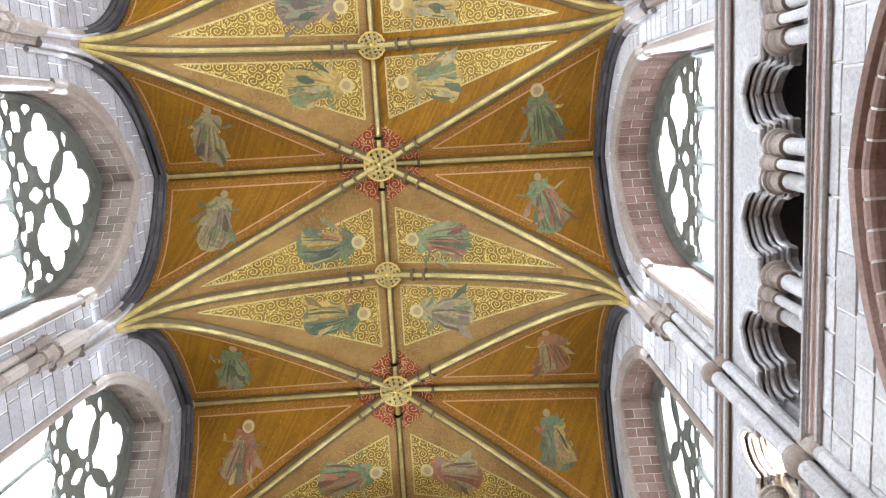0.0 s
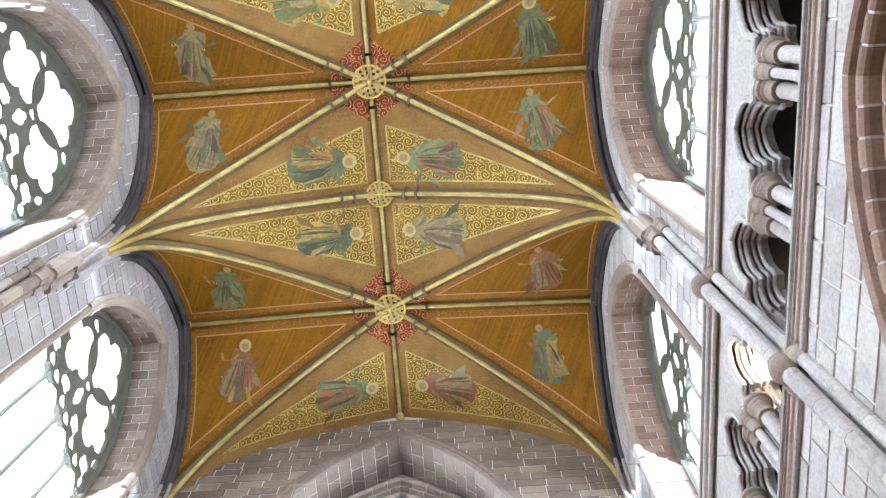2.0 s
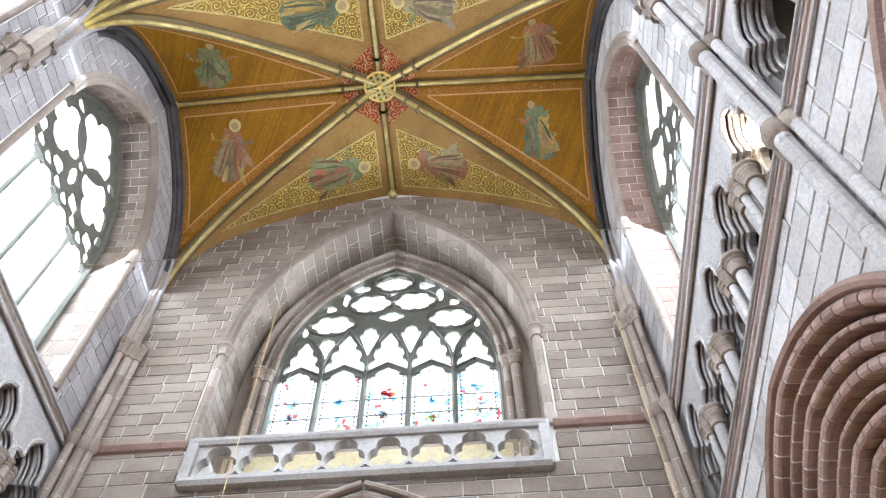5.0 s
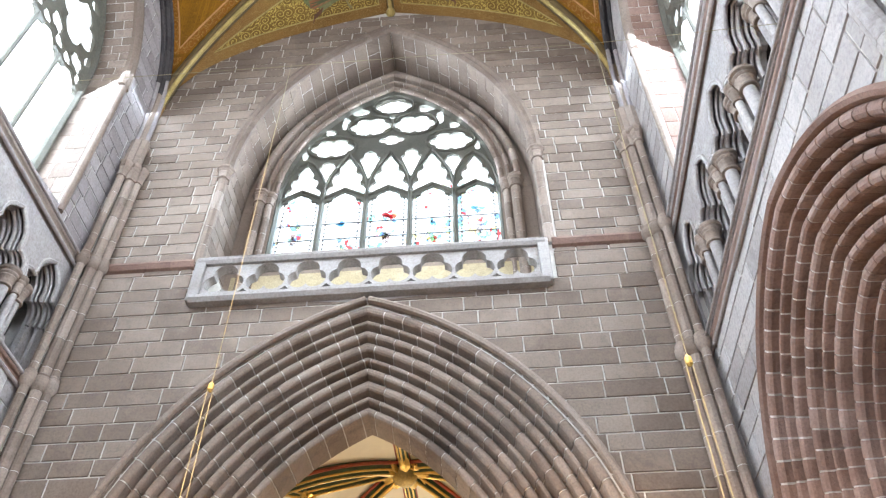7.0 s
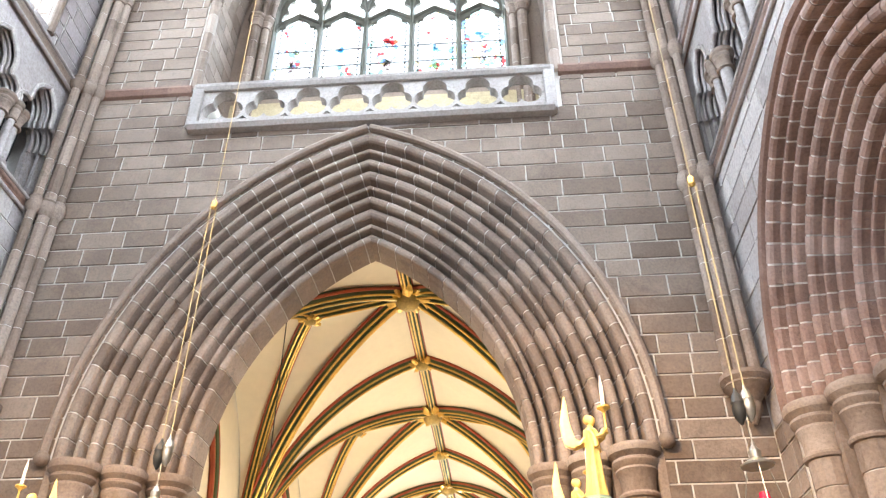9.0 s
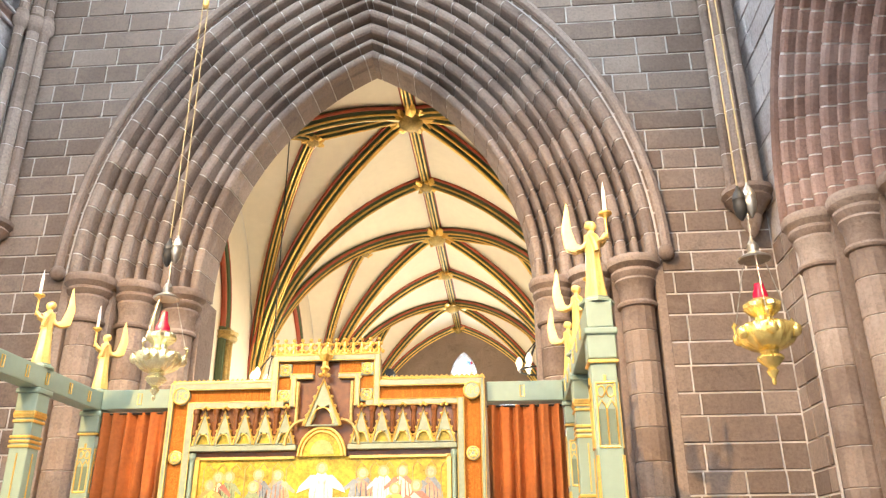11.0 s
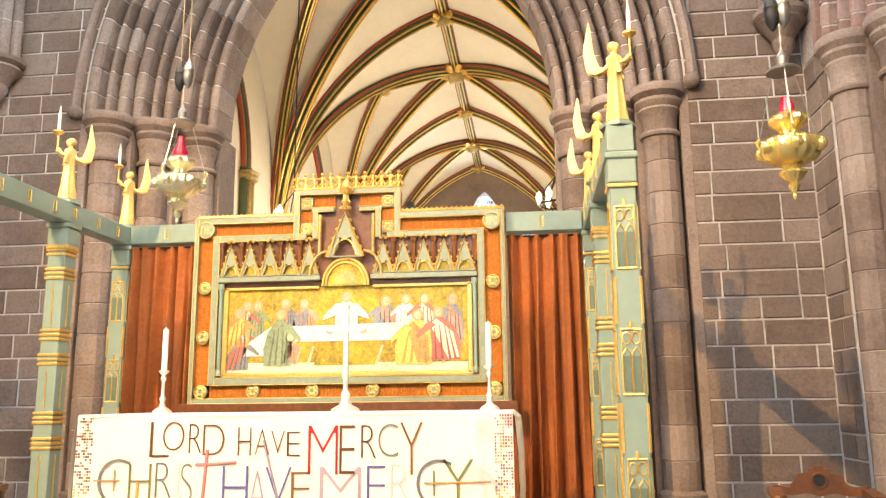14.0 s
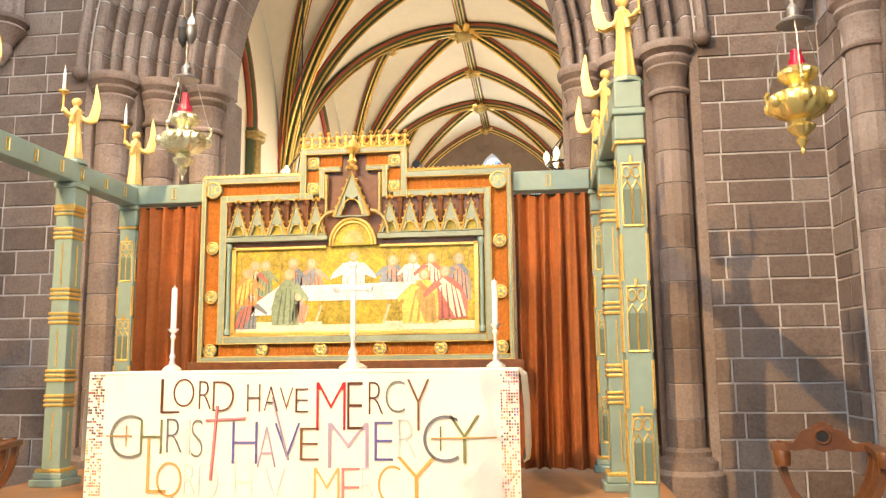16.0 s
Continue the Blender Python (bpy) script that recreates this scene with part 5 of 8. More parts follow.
    # wall shafts: half-way, and in the corner of the east wall
    for y, zb, out in ((3.36, 0.0, 0.0), (-2.25, 0.0, 0.04), (EAST - 0.20, 6.05, 0.14)):
        for dy, dx, r in ((0.0, 0.16, 0.10), (-0.17, 0.04, 0.075), (0.17, 0.04, 0.075)):
            if y > 9 and dy > 0:
                dy, dx = 0.08, 0.30
            x = side * (HALF - out - dx)
            drum_shaft(wall, x, y + dy, zb, 14.7, r, h=0.6, n=10, mat=ARCH_STONE if side < 0 or y > 9 else DAYLIT_STONE)
            bm = bmesh.new()
            lathe(bm, [(a, b * 0.7) for a, b in capital_profile(r * 1.15)], (x, y + dy, 15.05), 16, 6, 0.08)
            part("capital", bm, ARCH_STONE, wall, smooth=True)
            for z in (STR_Z, SILL_Z):
                bm = bmesh.new()
                lathe(bm, [(r, -0.16), (r * 1.5, -0.11), (r * 1.75, -0.03), (r * 1.75, 0.03), (r * 1.4, 0.10), (r * 1.5, 0.13), (r, 0.18)], (x, y + dy, z), 14)
                part("shaft_ring", bm, ARCH_STONE, wall, smooth=True)
        # the ribs gathered over the capital
        for k, dx in enumerate((0.12, 0.26)):
            bm = bmesh.new()
            path = [(side * (HALF - dx), y + dy, z) for dy, z in ((0, 15.0), (0, 16.0))]
            tube(bm, path, 0.16 - 0.03 * k, 8, (0, 1, 0.01))
            part("springer", bm, ARCH_STONE, wall)
        if zb > 1:
            bm = bmesh.new()
            lathe(bm, [(0.03, -0.62), (0.10, -0.5), (0.14, -0.40), (0.13, -0.34), (0.22, -0.2), (0.30, -0.12), (0.27, -0.08), (0.33, -0.03), (0.33, 0.03), (0.2, 0.06)], (side * (HALF - out - 0.14), y, 6.05), 16)
            part("corbel", bm, ARCH_STONE, wall, smooth=True)
    # arcade level
    bm = bmesh.new()
    if side > 0:
        edge_line = [(WEST - 0.5, -0.3)]
        for a in ARCADE:
            edge_line += [(a.u0 - a.half + 0.03, -0.3)] + a.inset(0.03).curve(14)[::-1] + [(a.u0 + a.half - 0.03, -0.3)]
        edge_line += [(EAST + 0.9, -0.3), (EAST + 0.9, SILL_Z - 0.05), (WEST - 0.5, SILL_Z - 0.05)]
        slab(bm, edge_line, [], lambda u, z, d: (side * (HALF + 0.012 + d), u, z), 1.3)
    else:
        slab(bm, [(WEST - 0.5, -0.3), (EAST + 0.9, -0.3), (EAST + 0.9, SILL_Z - 0.05), (WEST - 0.5, SILL_Z - 0.05)], [], lambda u, z, d: (side * (HALF + 0.012 + d), u, z), 0.6)
    part("mortar", bm, MORTAR, wall)

    def low_spans(z):
        if side < 0:
            return [(3.7, EAST - 0.05)]
        cuts, y = [], -3.0
        for a in ARCADE:
            w = a.width(z) if z < a.apex() else 0.0
            if w > 0.02:
                cuts.append((y, a.u0 - w))
                y = a.u0 + w
            else:
                cuts.append((y, a.u0))
                y = a.u0
        return cuts + [(y, EAST - 0.05)]

    # above 5.4 the stone colour carries daylight, below it the plain sandstone
    courses(wall, DAYLIT_STONE, put, 5.4 if side > 0 else 6.0, SILL_Z - 0.1, low_spans, h=(0.34, 0.46), seed=21 + side)
    if side > 0:
        courses(wall, STONE, put, FLOOR_Z, 5.4, lambda z: [(ARCADE[0].u0 + ARCADE[0].half, ARCADE[1].u0 - ARCADE[1].half), (ARCADE[1].u0 + ARCADE[1].half, EAST - 0.02)], seed=33)
    if side > 0:
        for a in ARCADE:
            profs = [order(0.0, -0.02, 0.54, 0.55), order(0.54, 0.26, 0.54, 0.6), order(1.08, 0.56, 0.54, 0.75)]
            for k, prof in enumerate(profs):
                moulded_arch(wall, "voussoir", a, prof, put, 18 - k, RED_STONE, 0.014)
                mortar_arch(a, bed(prof), put, MORTAR, wall)
            mortar_arch(a, [(-0.12, 0.03), (-0.11, -0.05), (-0.05, -0.10), (0.0, -0.07), (0.02, 0.0), (0.0, 0.03)], put, RED_STONE, wall, "hood_mould")
            for sgn in (-1, 1):
                for d, dep, r in ((0.30, 0.14, 0.21), (0.84, 0.44, 0.20), (1.36, 0.80, 0.21)):
                    x, y = HALF + dep, a.u0 + sgn * (a.half - d)
                    if a.u0 > 3 or sgn > 0:
                        drum_shaft(wall, x, y, FLOOR_Z, 4.75, r)
                        bm = bmesh.new()
                        lathe(bm, capital_profile(r), (x, y, 5.27), 20)
                        part("capital", bm, ARCH_STONE, wall, smooth=True)
                bm = bmesh.new()
                for d, dep in ((0.0, 0.22), (0.5, 0.54), (1.0, 0.92)):
                    box(bm, HALF + dep, HALF + 1.5, *sorted((a.u0 + sgn * (a.half - d), a.u0 + sgn * (a.half - d - 0.62))), FLOOR_Z, 5.27)
                part("pier_core", bm, ARCH_STONE, wall)

# bright overcast sky outside the windows
SKY, _nt, _b = material("bright_sky")
_b.inputs["Base Color"].default_value = (0.9, 0.93, 0.97, 1)
_b.inputs["Emission Color"].default_value = (0.90, 0.95, 1.0, 1)
_b.inputs["Emission Strength"].default_value = 1.1
# the sheet beyond the west wall glows behind the added opening there
for x0, x1, y0, y1, z0, z1 in ((-8.6, -8.5, WEST, EAST + 2.5, 12.0, 36.0), (8.5, 8.6, WEST, EAST + 2.5, 12.0, 36.0), (-4.5, 4.5, 13.4, 13.5, 11.5, 34.0), (-4.5, 4.5, WEST - 2.1, WEST - 2.0, 4.0, 20.0), (-1.8, 2.4, 31.4, 31.5, 2.5, 9.5)):
    bm = bmesh.new()
    box(bm, x0, x1, y0, y1, z0, z1)
    tagged(part("backdrop", bm, SKY), "bright white sky outside the windows", "sky", kind="structure")

# unseen plain walls and roof added to close the place, and the floors
shell = empty("wall_west", "plain unseen end wall added to close the choir", "wall", kind="structure")
bm = bmesh.new()
slab(bm, [(-HALF - 0.5, -0.3), (HALF + 0.5, -0.3), (HALF + 0.5, 23.2), (-HALF - 0.5, 23.2)], [Arch(0.0, 3.8, 13.0, 5.6).opening(4.5, 12)], lambda u, z, d: (u, WEST - 0.4 - d, z), 0.4)
part("wall", bm, STONE, shell)
aisle = empty("wall_aisle", "plain unseen aisle wall added behind the arcade", "wall", kind="structure")
bm = bmesh.new()
box(bm, HALF + 5.4, HALF + 5.8, WEST - 0.5, EAST + 1, -0.3, 9.4)
box(bm, HALF + 1.3, HALF + 5.8, WEST - 0.5, EAST + 1, 9.2, 9.4)
box(bm, HALF + 1.3, HALF + 5.8, WEST - 0.9, WEST - 0.5, -0.3, 9.4)
box(bm, HALF + 1.3, HALF + 5.8, EAST + 1, EAST + 1.4, -0.3, 9.4)
part("wall", bm, STONE, aisle)
bm = bmesh.new()
box(bm, -HALF - 0.6, HALF + 6, WEST - 0.9, EAST + 1.5, FLOOR_Z - 0.3, FLOOR_Z)
tagged(part("floor", bm, FLOOR_STONE), "worn stone choir floor", "floor", kind="structure")
bm = bmesh.new()
box(bm, -3.12, 3.12, 5.75, EAST + 0.3, FLOOR_Z - 0.01, ALTAR_FLOOR, 0.015)
tagged(part("sanctuary_floor", bm, CARPET), "tan altar platform raised on steps", "floor", kind="structure")
bm = bmesh.new()
box(bm, -HALF - 1.6, HALF + 1.6, WEST - 0.9, EAST + 1.6, 23.2, 23.5)
tagged(part("roof", bm, RIB_DARK), "plain unseen roof added over the vault", "roof", kind="structure")

# ---------- chapel beyond the arch ----------
CX, CHALF, CSPR, CCROWN = 0.22, 3.92, 4.9, 10.30
CBAYS = [(14.15, 11.2, 17.2), (20.35, 17.2, 23.4), (26.6, 23.4, 29.5)]
_rise = CCROWN - CSPR
_c = (_rise * _rise - CHALF * CHALF) / (2 * CHALF)


def chapel_curve(u):
    return CSPR + math.sqrt(max(0.0, (CHALF + _c) ** 2 - (min(u, 1) * CHALF + _c) ** 2))


def chapel_height(x, y, bay):
    yc, y0, y1 = bay
    ux, uy = abs(x - CX) / CHALF, abs(y - yc) / ((y1 - yc) if y > yc else (yc - y0))
    return chapel_curve(ux) if ux < uy else chapel_curve(min(uy, 1)) - 0.8 * (ux - uy)


chapel_vault = empty("ceiling_chapel", "cream plaster vault with green, red and gilt ribs", "ceiling", kind="structure")
bm = bmesh.new()
for bay in CBAYS:
    yc, y0, y1 = bay
    for sx in (-1, 1):
        for ye in (y0, y1):
            c, corner = Vector((CX, yc)), Vector((CX + sx * CHALF, ye))
            for third in (Vector((CX, ye)), Vector((CX + sx * CHALF, yc))):
                rows = [[bm.verts.new((p.x, p.y, chapel_height(p.x, p.y, bay))) for p in r] for r in cell_grid(c, third, corner, 14)]
                for r0, r1 in zip(rows, rows[1:]):
                    for k in range(len(r0)):
                        bm.faces.new((r0[k], r1[k], r1[k + 1]))
                        if k + 1 < len(r0):
                            bm.faces.new((r0[k], r1[k + 1], r0[k + 1]))
part("severies", bm, PLASTER, chapel_vault)


def chapel_rib(a, b, bay, name="rib", w=1.0, n=22, fb=1.0):
    path = []
    for i in range(n + 1):
        p = a.lerp(b, (1 - (1 - i / n) ** 1.6) * fb)
        path.append(Vector((p.x, p.y, chapel_height(p.x, p.y, bay))))
    bm = bmesh.new()
    sweep(bm, path, [(-0.15 * w, 0.05), (-0.15 * w, -0.05), (-0.11 * w, -0.13), (0.11 * w, -0.13), (0.15 * w, -0.05), (0.15 * w, 0.05)])
    rib = part(name, bm, GREEN, chapel_vault)
    for s in (-1, 1):
        bm = bmesh.new()
        sweep(bm, path, [(s * 0.165 * w + u, v - 0.03) for u, v in circle(0.035 * w, 6)])
        part("red_fillet", bm, RED, rib)
        bm = bmesh.new()
        sweep(bm, path, [(s * 0.095 * w + u, v - 0.135) for u, v in circle(0.027 * w, 6)])
        part("gilt_fillet", bm, GOLD, rib)
    bm = bmesh.new()
    sweep(bm, path, [(u, v - 0.15) for u, v in circle(0.05 * w, 8)])
    part("painted_roll", bm, GREEN, rib)
    bm = bmesh.new()
    sweep(bm, path, [(u, v - 0.20) for u, v in circle(0.026 * w, 6)])
    part("gilt_fillet", bm, GOLD, rib)


def leaf_boss(x, y, z, r):
    """A gilded boss of curling leaves."""
    rnd = random.Random(int(x * 100 + y * 10))
    bm = bmesh.new()
    bmesh.ops.create_icosphere(bm, subdivisions=2, radius=r * 0.55, matrix=pose(x, y, z - 0.12))
    body = part("boss", bm, GOLD_PAINT, chapel_vault, smooth=True)
    for k in range(9):
        a = 2 * math.pi * k / 9 + rnd.uniform(-0.15, 0.15)
        bm = bmesh.new()
        m = pose(x + 0.68 * r * math.cos(a), y + 0.68 * r * math.sin(a), z - 0.14 + rnd.uniform(-0.05, 0.05), rnd.uniform(-40, 40), rnd.uniform(-40, 40), math.degrees(a))
        bmesh.ops.create_icosphere(bm, subdivisions=1, radius=r * 0.33, matrix=m @ Matrix.Diagonal((1.2, 0.7, 0.5, 1)))
        for v in bm.verts:
            v.co += Vector((rnd.uniform(-1, 1), rnd.uniform(-1, 1), rnd.uniform(-1, 1))) * r * 0.06
        part("leaf", bm, GOLD, body)


for bay in CBAYS:
    yc, y0, y1 = bay
    c = Vector((CX, yc))
    for ye in (y0, y1):
        chapel_rib(c, Vector((CX, ye)), bay, "ridge_rib", 0.8, 8)
        for sx in (-1, 1):
            corner = Vector((CX + sx * CHALF, ye))
            chapel_rib(c, corner, bay, "diagonal_rib", 1.0, fb=0.995)
            chapel_rib(Vector((CX + sx * 2.02, yc)), corner, bay, "tierceron", 0.72, fb=0.995)
    for sx in (-1, 1):
        chapel_rib(c, Vector((CX + sx * 2.02, yc)), bay, "cross_ridge_rib", 0.85, 8)
        chapel_rib(Vector((CX, y1 - 0.01)), Vector((CX + sx * CHALF, y1 - 0.01)), bay, "transverse_rib", 1.0, fb=0.995)
        leaf_boss(CX + sx * 2.02, yc, chapel_height(CX + sx * 2.02, yc, bay) - 0.05, 0.26)
    leaf_boss(CX, yc, CCROWN - 0.08, 0.50)
    leaf_boss(CX, y1, CCROWN - 0.08, 0.32)

for sx, nm in ((-1, "wall_chapel_north"), (1, "wall_chapel_south")):
    cw = empty(nm, "cream plastered chapel wall with painted shafts", "wall", kind="structure")
    bm = bmesh.new()
    box(bm, *sorted((CX + sx * (CHALF + 0.02), CX + sx * (CHALF + 0.4))), EAST + 1.2, 29.6, -0.3, 10.6)
    part("wall", bm, PLASTER, cw)
    for yw in (13.4, 19.6, 25.8):
        a = Arch(yw, 1.85, CSPR + 1.1, 2.6)
        for d, r, mat_ in ((0.0, 0.09, GREEN), (0.15, 0.06, RED), (-0.14, 0.06, RED), (0.08, 0.04, GOLD_PAINT)):
            bm = bmesh.new()
            for sgn in (1, -1):
                sweep(bm, [(CX + sx * (CHALF - 0.03), p, q) for p, q in a.inset(d).curve(10, sgn)], circle(r, 8), (1, 0, 0))
            part("painted_arch", bm, mat_, cw, smooth=True)
    for y in (11.45, 15.25, 17.2, 21.45, 23.4, 29.3):
        for dy, mat_, r in ((-0.16, GREEN, 0.09), (0.0, RED, 0.11), (0.16, GREEN, 0.09), (0.08, GOLD_PAINT, 0.05), (-0.08, GOLD_PAINT, 0.05)):
            bm = bmesh.new()
            shaft(bm, CX + sx * (CHALF - (0.14 if r < 0.06 else 0.04)), y + dy, 0.1, CSPR + (1.15 if y in (15.25, 21.45) else 0.4), r, 10)
            part("painted_shaft", bm, mat_, cw, smooth=True)
        bm = bmesh.new()
        lathe(bm, [(0.24, -0.1), (0.27, -0.05), (0.25, 0.0), (0.29, 0.06), (0.2, 0.1)], (CX + sx * (CHALF - 0.03), y, CSPR + (1.0 if y in (15.25, 21.45) else -0.05)), 16)
        part("painted_band", bm, GOLD_PAINT, cw)
END = 29.5
end_wall = empty("wall_chapel_east", "brown stone end wall of the chapel with lancet windows", "wall", kind="structure")
LANCETS = [Arch(CX + 0.20, 0.50, 8.25, 0.95), Arch(CX - 1.25, 0.40, 7.1, 0.75), Arch(CX + 1.85, 0.40, 7.1, 0.75)]
bm = bmesh.new()
slab(bm, [(-4.2, -0.3), (4.6, -0.3), (4.6, 10.8), (-4.2, 10.8)], [a.opening(3.0, 8) for a in LANCETS], lambda u, z, d: (u, END + d, z), 0.5)
part("wall", bm, STONE, end_wall)
for a in LANCETS:
    bm = bmesh.new()
    box(bm, a.u0 - 0.6, a.u0 + 0.6, END + 0.44, END + 0.47, 2.9, 9.0)
    part("pane", bm, STAINED, end_wall)
area("lancet_daylight", (CX + 0.33, END + 0.9, 6.2), (CX, 12, 5.0), 1.0, 5.6, 260, DAY)
bm = bmesh.new()
box(bm, -4.2, 4.6, EAST + 1.4, END + 0.5, -0.3, 0.1)
tagged(part("floor_chapel", bm, FLOOR_STONE), "stone chapel floor", "floor", kind="structure")


def chandelier(x, y, z, top):
    ch = empty("chandelier", "black iron chandelier with glass lamp bulbs on a chain", "chandelier", "chapel chandeliers", at=(x, y, z))
    bm = bmesh.new()
    tube(bm, [(0.3 * math.cos(2 * math.pi * i / 16), 0.3 * math.sin(2 * math.pi * i / 16), 0) for i in range(17)], 0.018, 6)
    part("hoop", bm, IRON, ch)
    for k in range(6):
        a = 2 * math.pi * k / 6
        cx_, cy_ = 0.3 * math.cos(a), 0.3 * math.sin(a)
        bm = bmesh.new()
        tube(bm, [(cx_, cy_, 0), (cx_ * 0.6, cy_ * 0.6, 0.28), (0, 0, 0.5)], 0.01, 5)
        part("stay", bm, IRON, ch)
        bm = bmesh.new()
        lathe(bm, [(0.025, 0), (0.03, 0.05), (0.05, 0.09), (0.055, 0.14), (0.03, 0.2), (0.008, 0.23)], (cx_, cy_, 0), 10)
        part("bulb", bm, BULB, ch, smooth=True)
    bm = bmesh.new()
    tube(bm, [(0, 0, 0.5), (0, 0, top - z)], 0.012, 5, (1, 0, 0))
    part("chain", bm, IRON, ch)


BULB, _nt, _b = material("lamp_bulb")
_b.inputs["Base Color"].default_value = (0.9, 0.85, 0.75, 1)
_b.inputs["Emission Color"].default_value = (1.0, 0.85, 0.6, 1)
_b.inputs["Emission Strength"].default_value = 1.2

# ---------- altar, reredos and riddel posts ----------


def joined_angel():
    """A gilded angel holding up its hands, with two tall curved wings; one plain mesh."""
    bm = bmesh.new()
    lathe(bm, [(0.082, 0.0), (0.086, 0.02), (0.070, 0.14), (0.058, 0.28), (0.052, 0.38), (0.062, 0.47), (0.056, 0.53), (0.024, 0.56), (0.020, 0.58)], (0, 0, 0), 24, 9, 0.09)
    bmesh.ops.create_uvsphere(bm, u_segments=12, v_segments=8, radius=0.038, matrix=pose(0, -0.010, 0.615) @ Matrix.Diagonal((0.9, 1, 1.2, 1)))
    bmesh.ops.create_uvsphere(bm, u_segments=10, v_segments=6, radius=0.042, matrix=pose(0, 0.010, 0.625))
    for s in (-1, 1):
        tube(bm, [(s * 0.055, 0, 0.52), (s * 0.072, -0.035, 0.45), (s * 0.040, -0.085, 0.48), (s * 0.012, -0.115, 0.53)], 0.019, 8)
        tube(bm, [(s * 0.070, -0.03, 0.46), (s * 0.066, -0.045, 0.38)], 0.022, 6)
        rings = []
        for i in range(17):
            f = i / 16
            # a broad sickle: out from the back, then sweeping up to a tip
            y = np.interp(f, [0, 0.2, 0.45, 0.7, 1.0], [0.02, 0.09, 0.165, 0.195, 0.18])
            z = np.interp(f, [0, 0.2, 0.45, 0.7, 1.0], [0.49, 0.41, 0.45, 0.61, 0.83])
            wdt = np.interp(f, [0, 0.2, 0.45, 0.7, 1.0], [0.030, 0.046, 0.046, 0.037, 0.004])
            th = 0.011 * (1 - f) + 0.004
            x = s * (0.022 + 0.012 * f)
            rings.append([(x - th, y - wdt, z + wdt * 0.35), (x - th * 1.6, y, z), (x - th, y + wdt, z - wdt * 0.35), (x + th, y + wdt, z - wdt * 0.35), (x + th * 1.6, y, z), (x + th, y - wdt, z + wdt * 0.35)])
        loft(bm, rings)
    return bm


POST_X, POST_Y = 2.70, (6.10, 7.65, 8.88)
BEAM0, BEAM1 = 3.18, 3.39


def tracery_face(parent, z, h, w, y_front, sx_face=None):
    """A gilt traceried panel on a post's face: two lancets under a lozenge."""
    for face in range(4):
        m = pose(0, 0, 0, 0, 0, 90 * face)
        bm = bmesh.new()
        k = w * 0.36

        def line(pts, r=0.0075):
            tube(bm, [m @ Vector((a, -y_front, b)) for a, b in pts], r, 5, m @ Vector((0, -1, 0)))
        line([(-k, z), (-k, z + h * 0.60), (-k * 0.5, z + h * 0.72), (0, z + h * 0.60), (0, z)])
        line([(0, z + h * 0.60), (k * 0.5, z + h * 0.72), (k, z + h * 0.60), (k, z)])
        for q in (0.0, 1.0):
            line([(k * (0.5 + 0.42 * math.cos(a)) * (1 if q else -1), z + h * 0.86 + k * 0.62 * math.sin(a)) for a in [2 * math.pi * i / 10 for i in range(11)]], 0.006)
        line([(-k, z + h), (k, z + h)], 0.008)
        line([(-k, z + h * 0.60), (-k, z + h)], 0.006)
        line([(k, z + h * 0.60), (k, z + h)], 0.006)
        line([(0, z + h), (0, z + h * 1.12)], 0.012)
        line([(-k, z), (k, z)], 0.01)
        part("gilt_tracery", bm, GOLD, parent)
        bm = bmesh.new()
        a0 = [m @ Vector((a, -y_front - 0.002, b)) for a, b in ((-k * 0.85, z + 0.02), (-k * 0.15, z + 0.02), (-k * 0.15, z + h * 0.58), (-k * 0.85, z + h * 0.58))]
        b0 = [m @ Vector((a, -y_front - 0.002, b)) for a, b in ((k * 0.15, z + 0.02), (k * 0.85, z + 0.02), (k * 0.85, z + h * 0.58), (k * 0.15, z + h * 0.58))]
        faces_of(bm, a0, [(0, 1, 2, 3)])
        faces_of(bm, b0, [(0, 1, 2, 3)])
        part("sunk_light", bm, SAGE_DARK, parent)


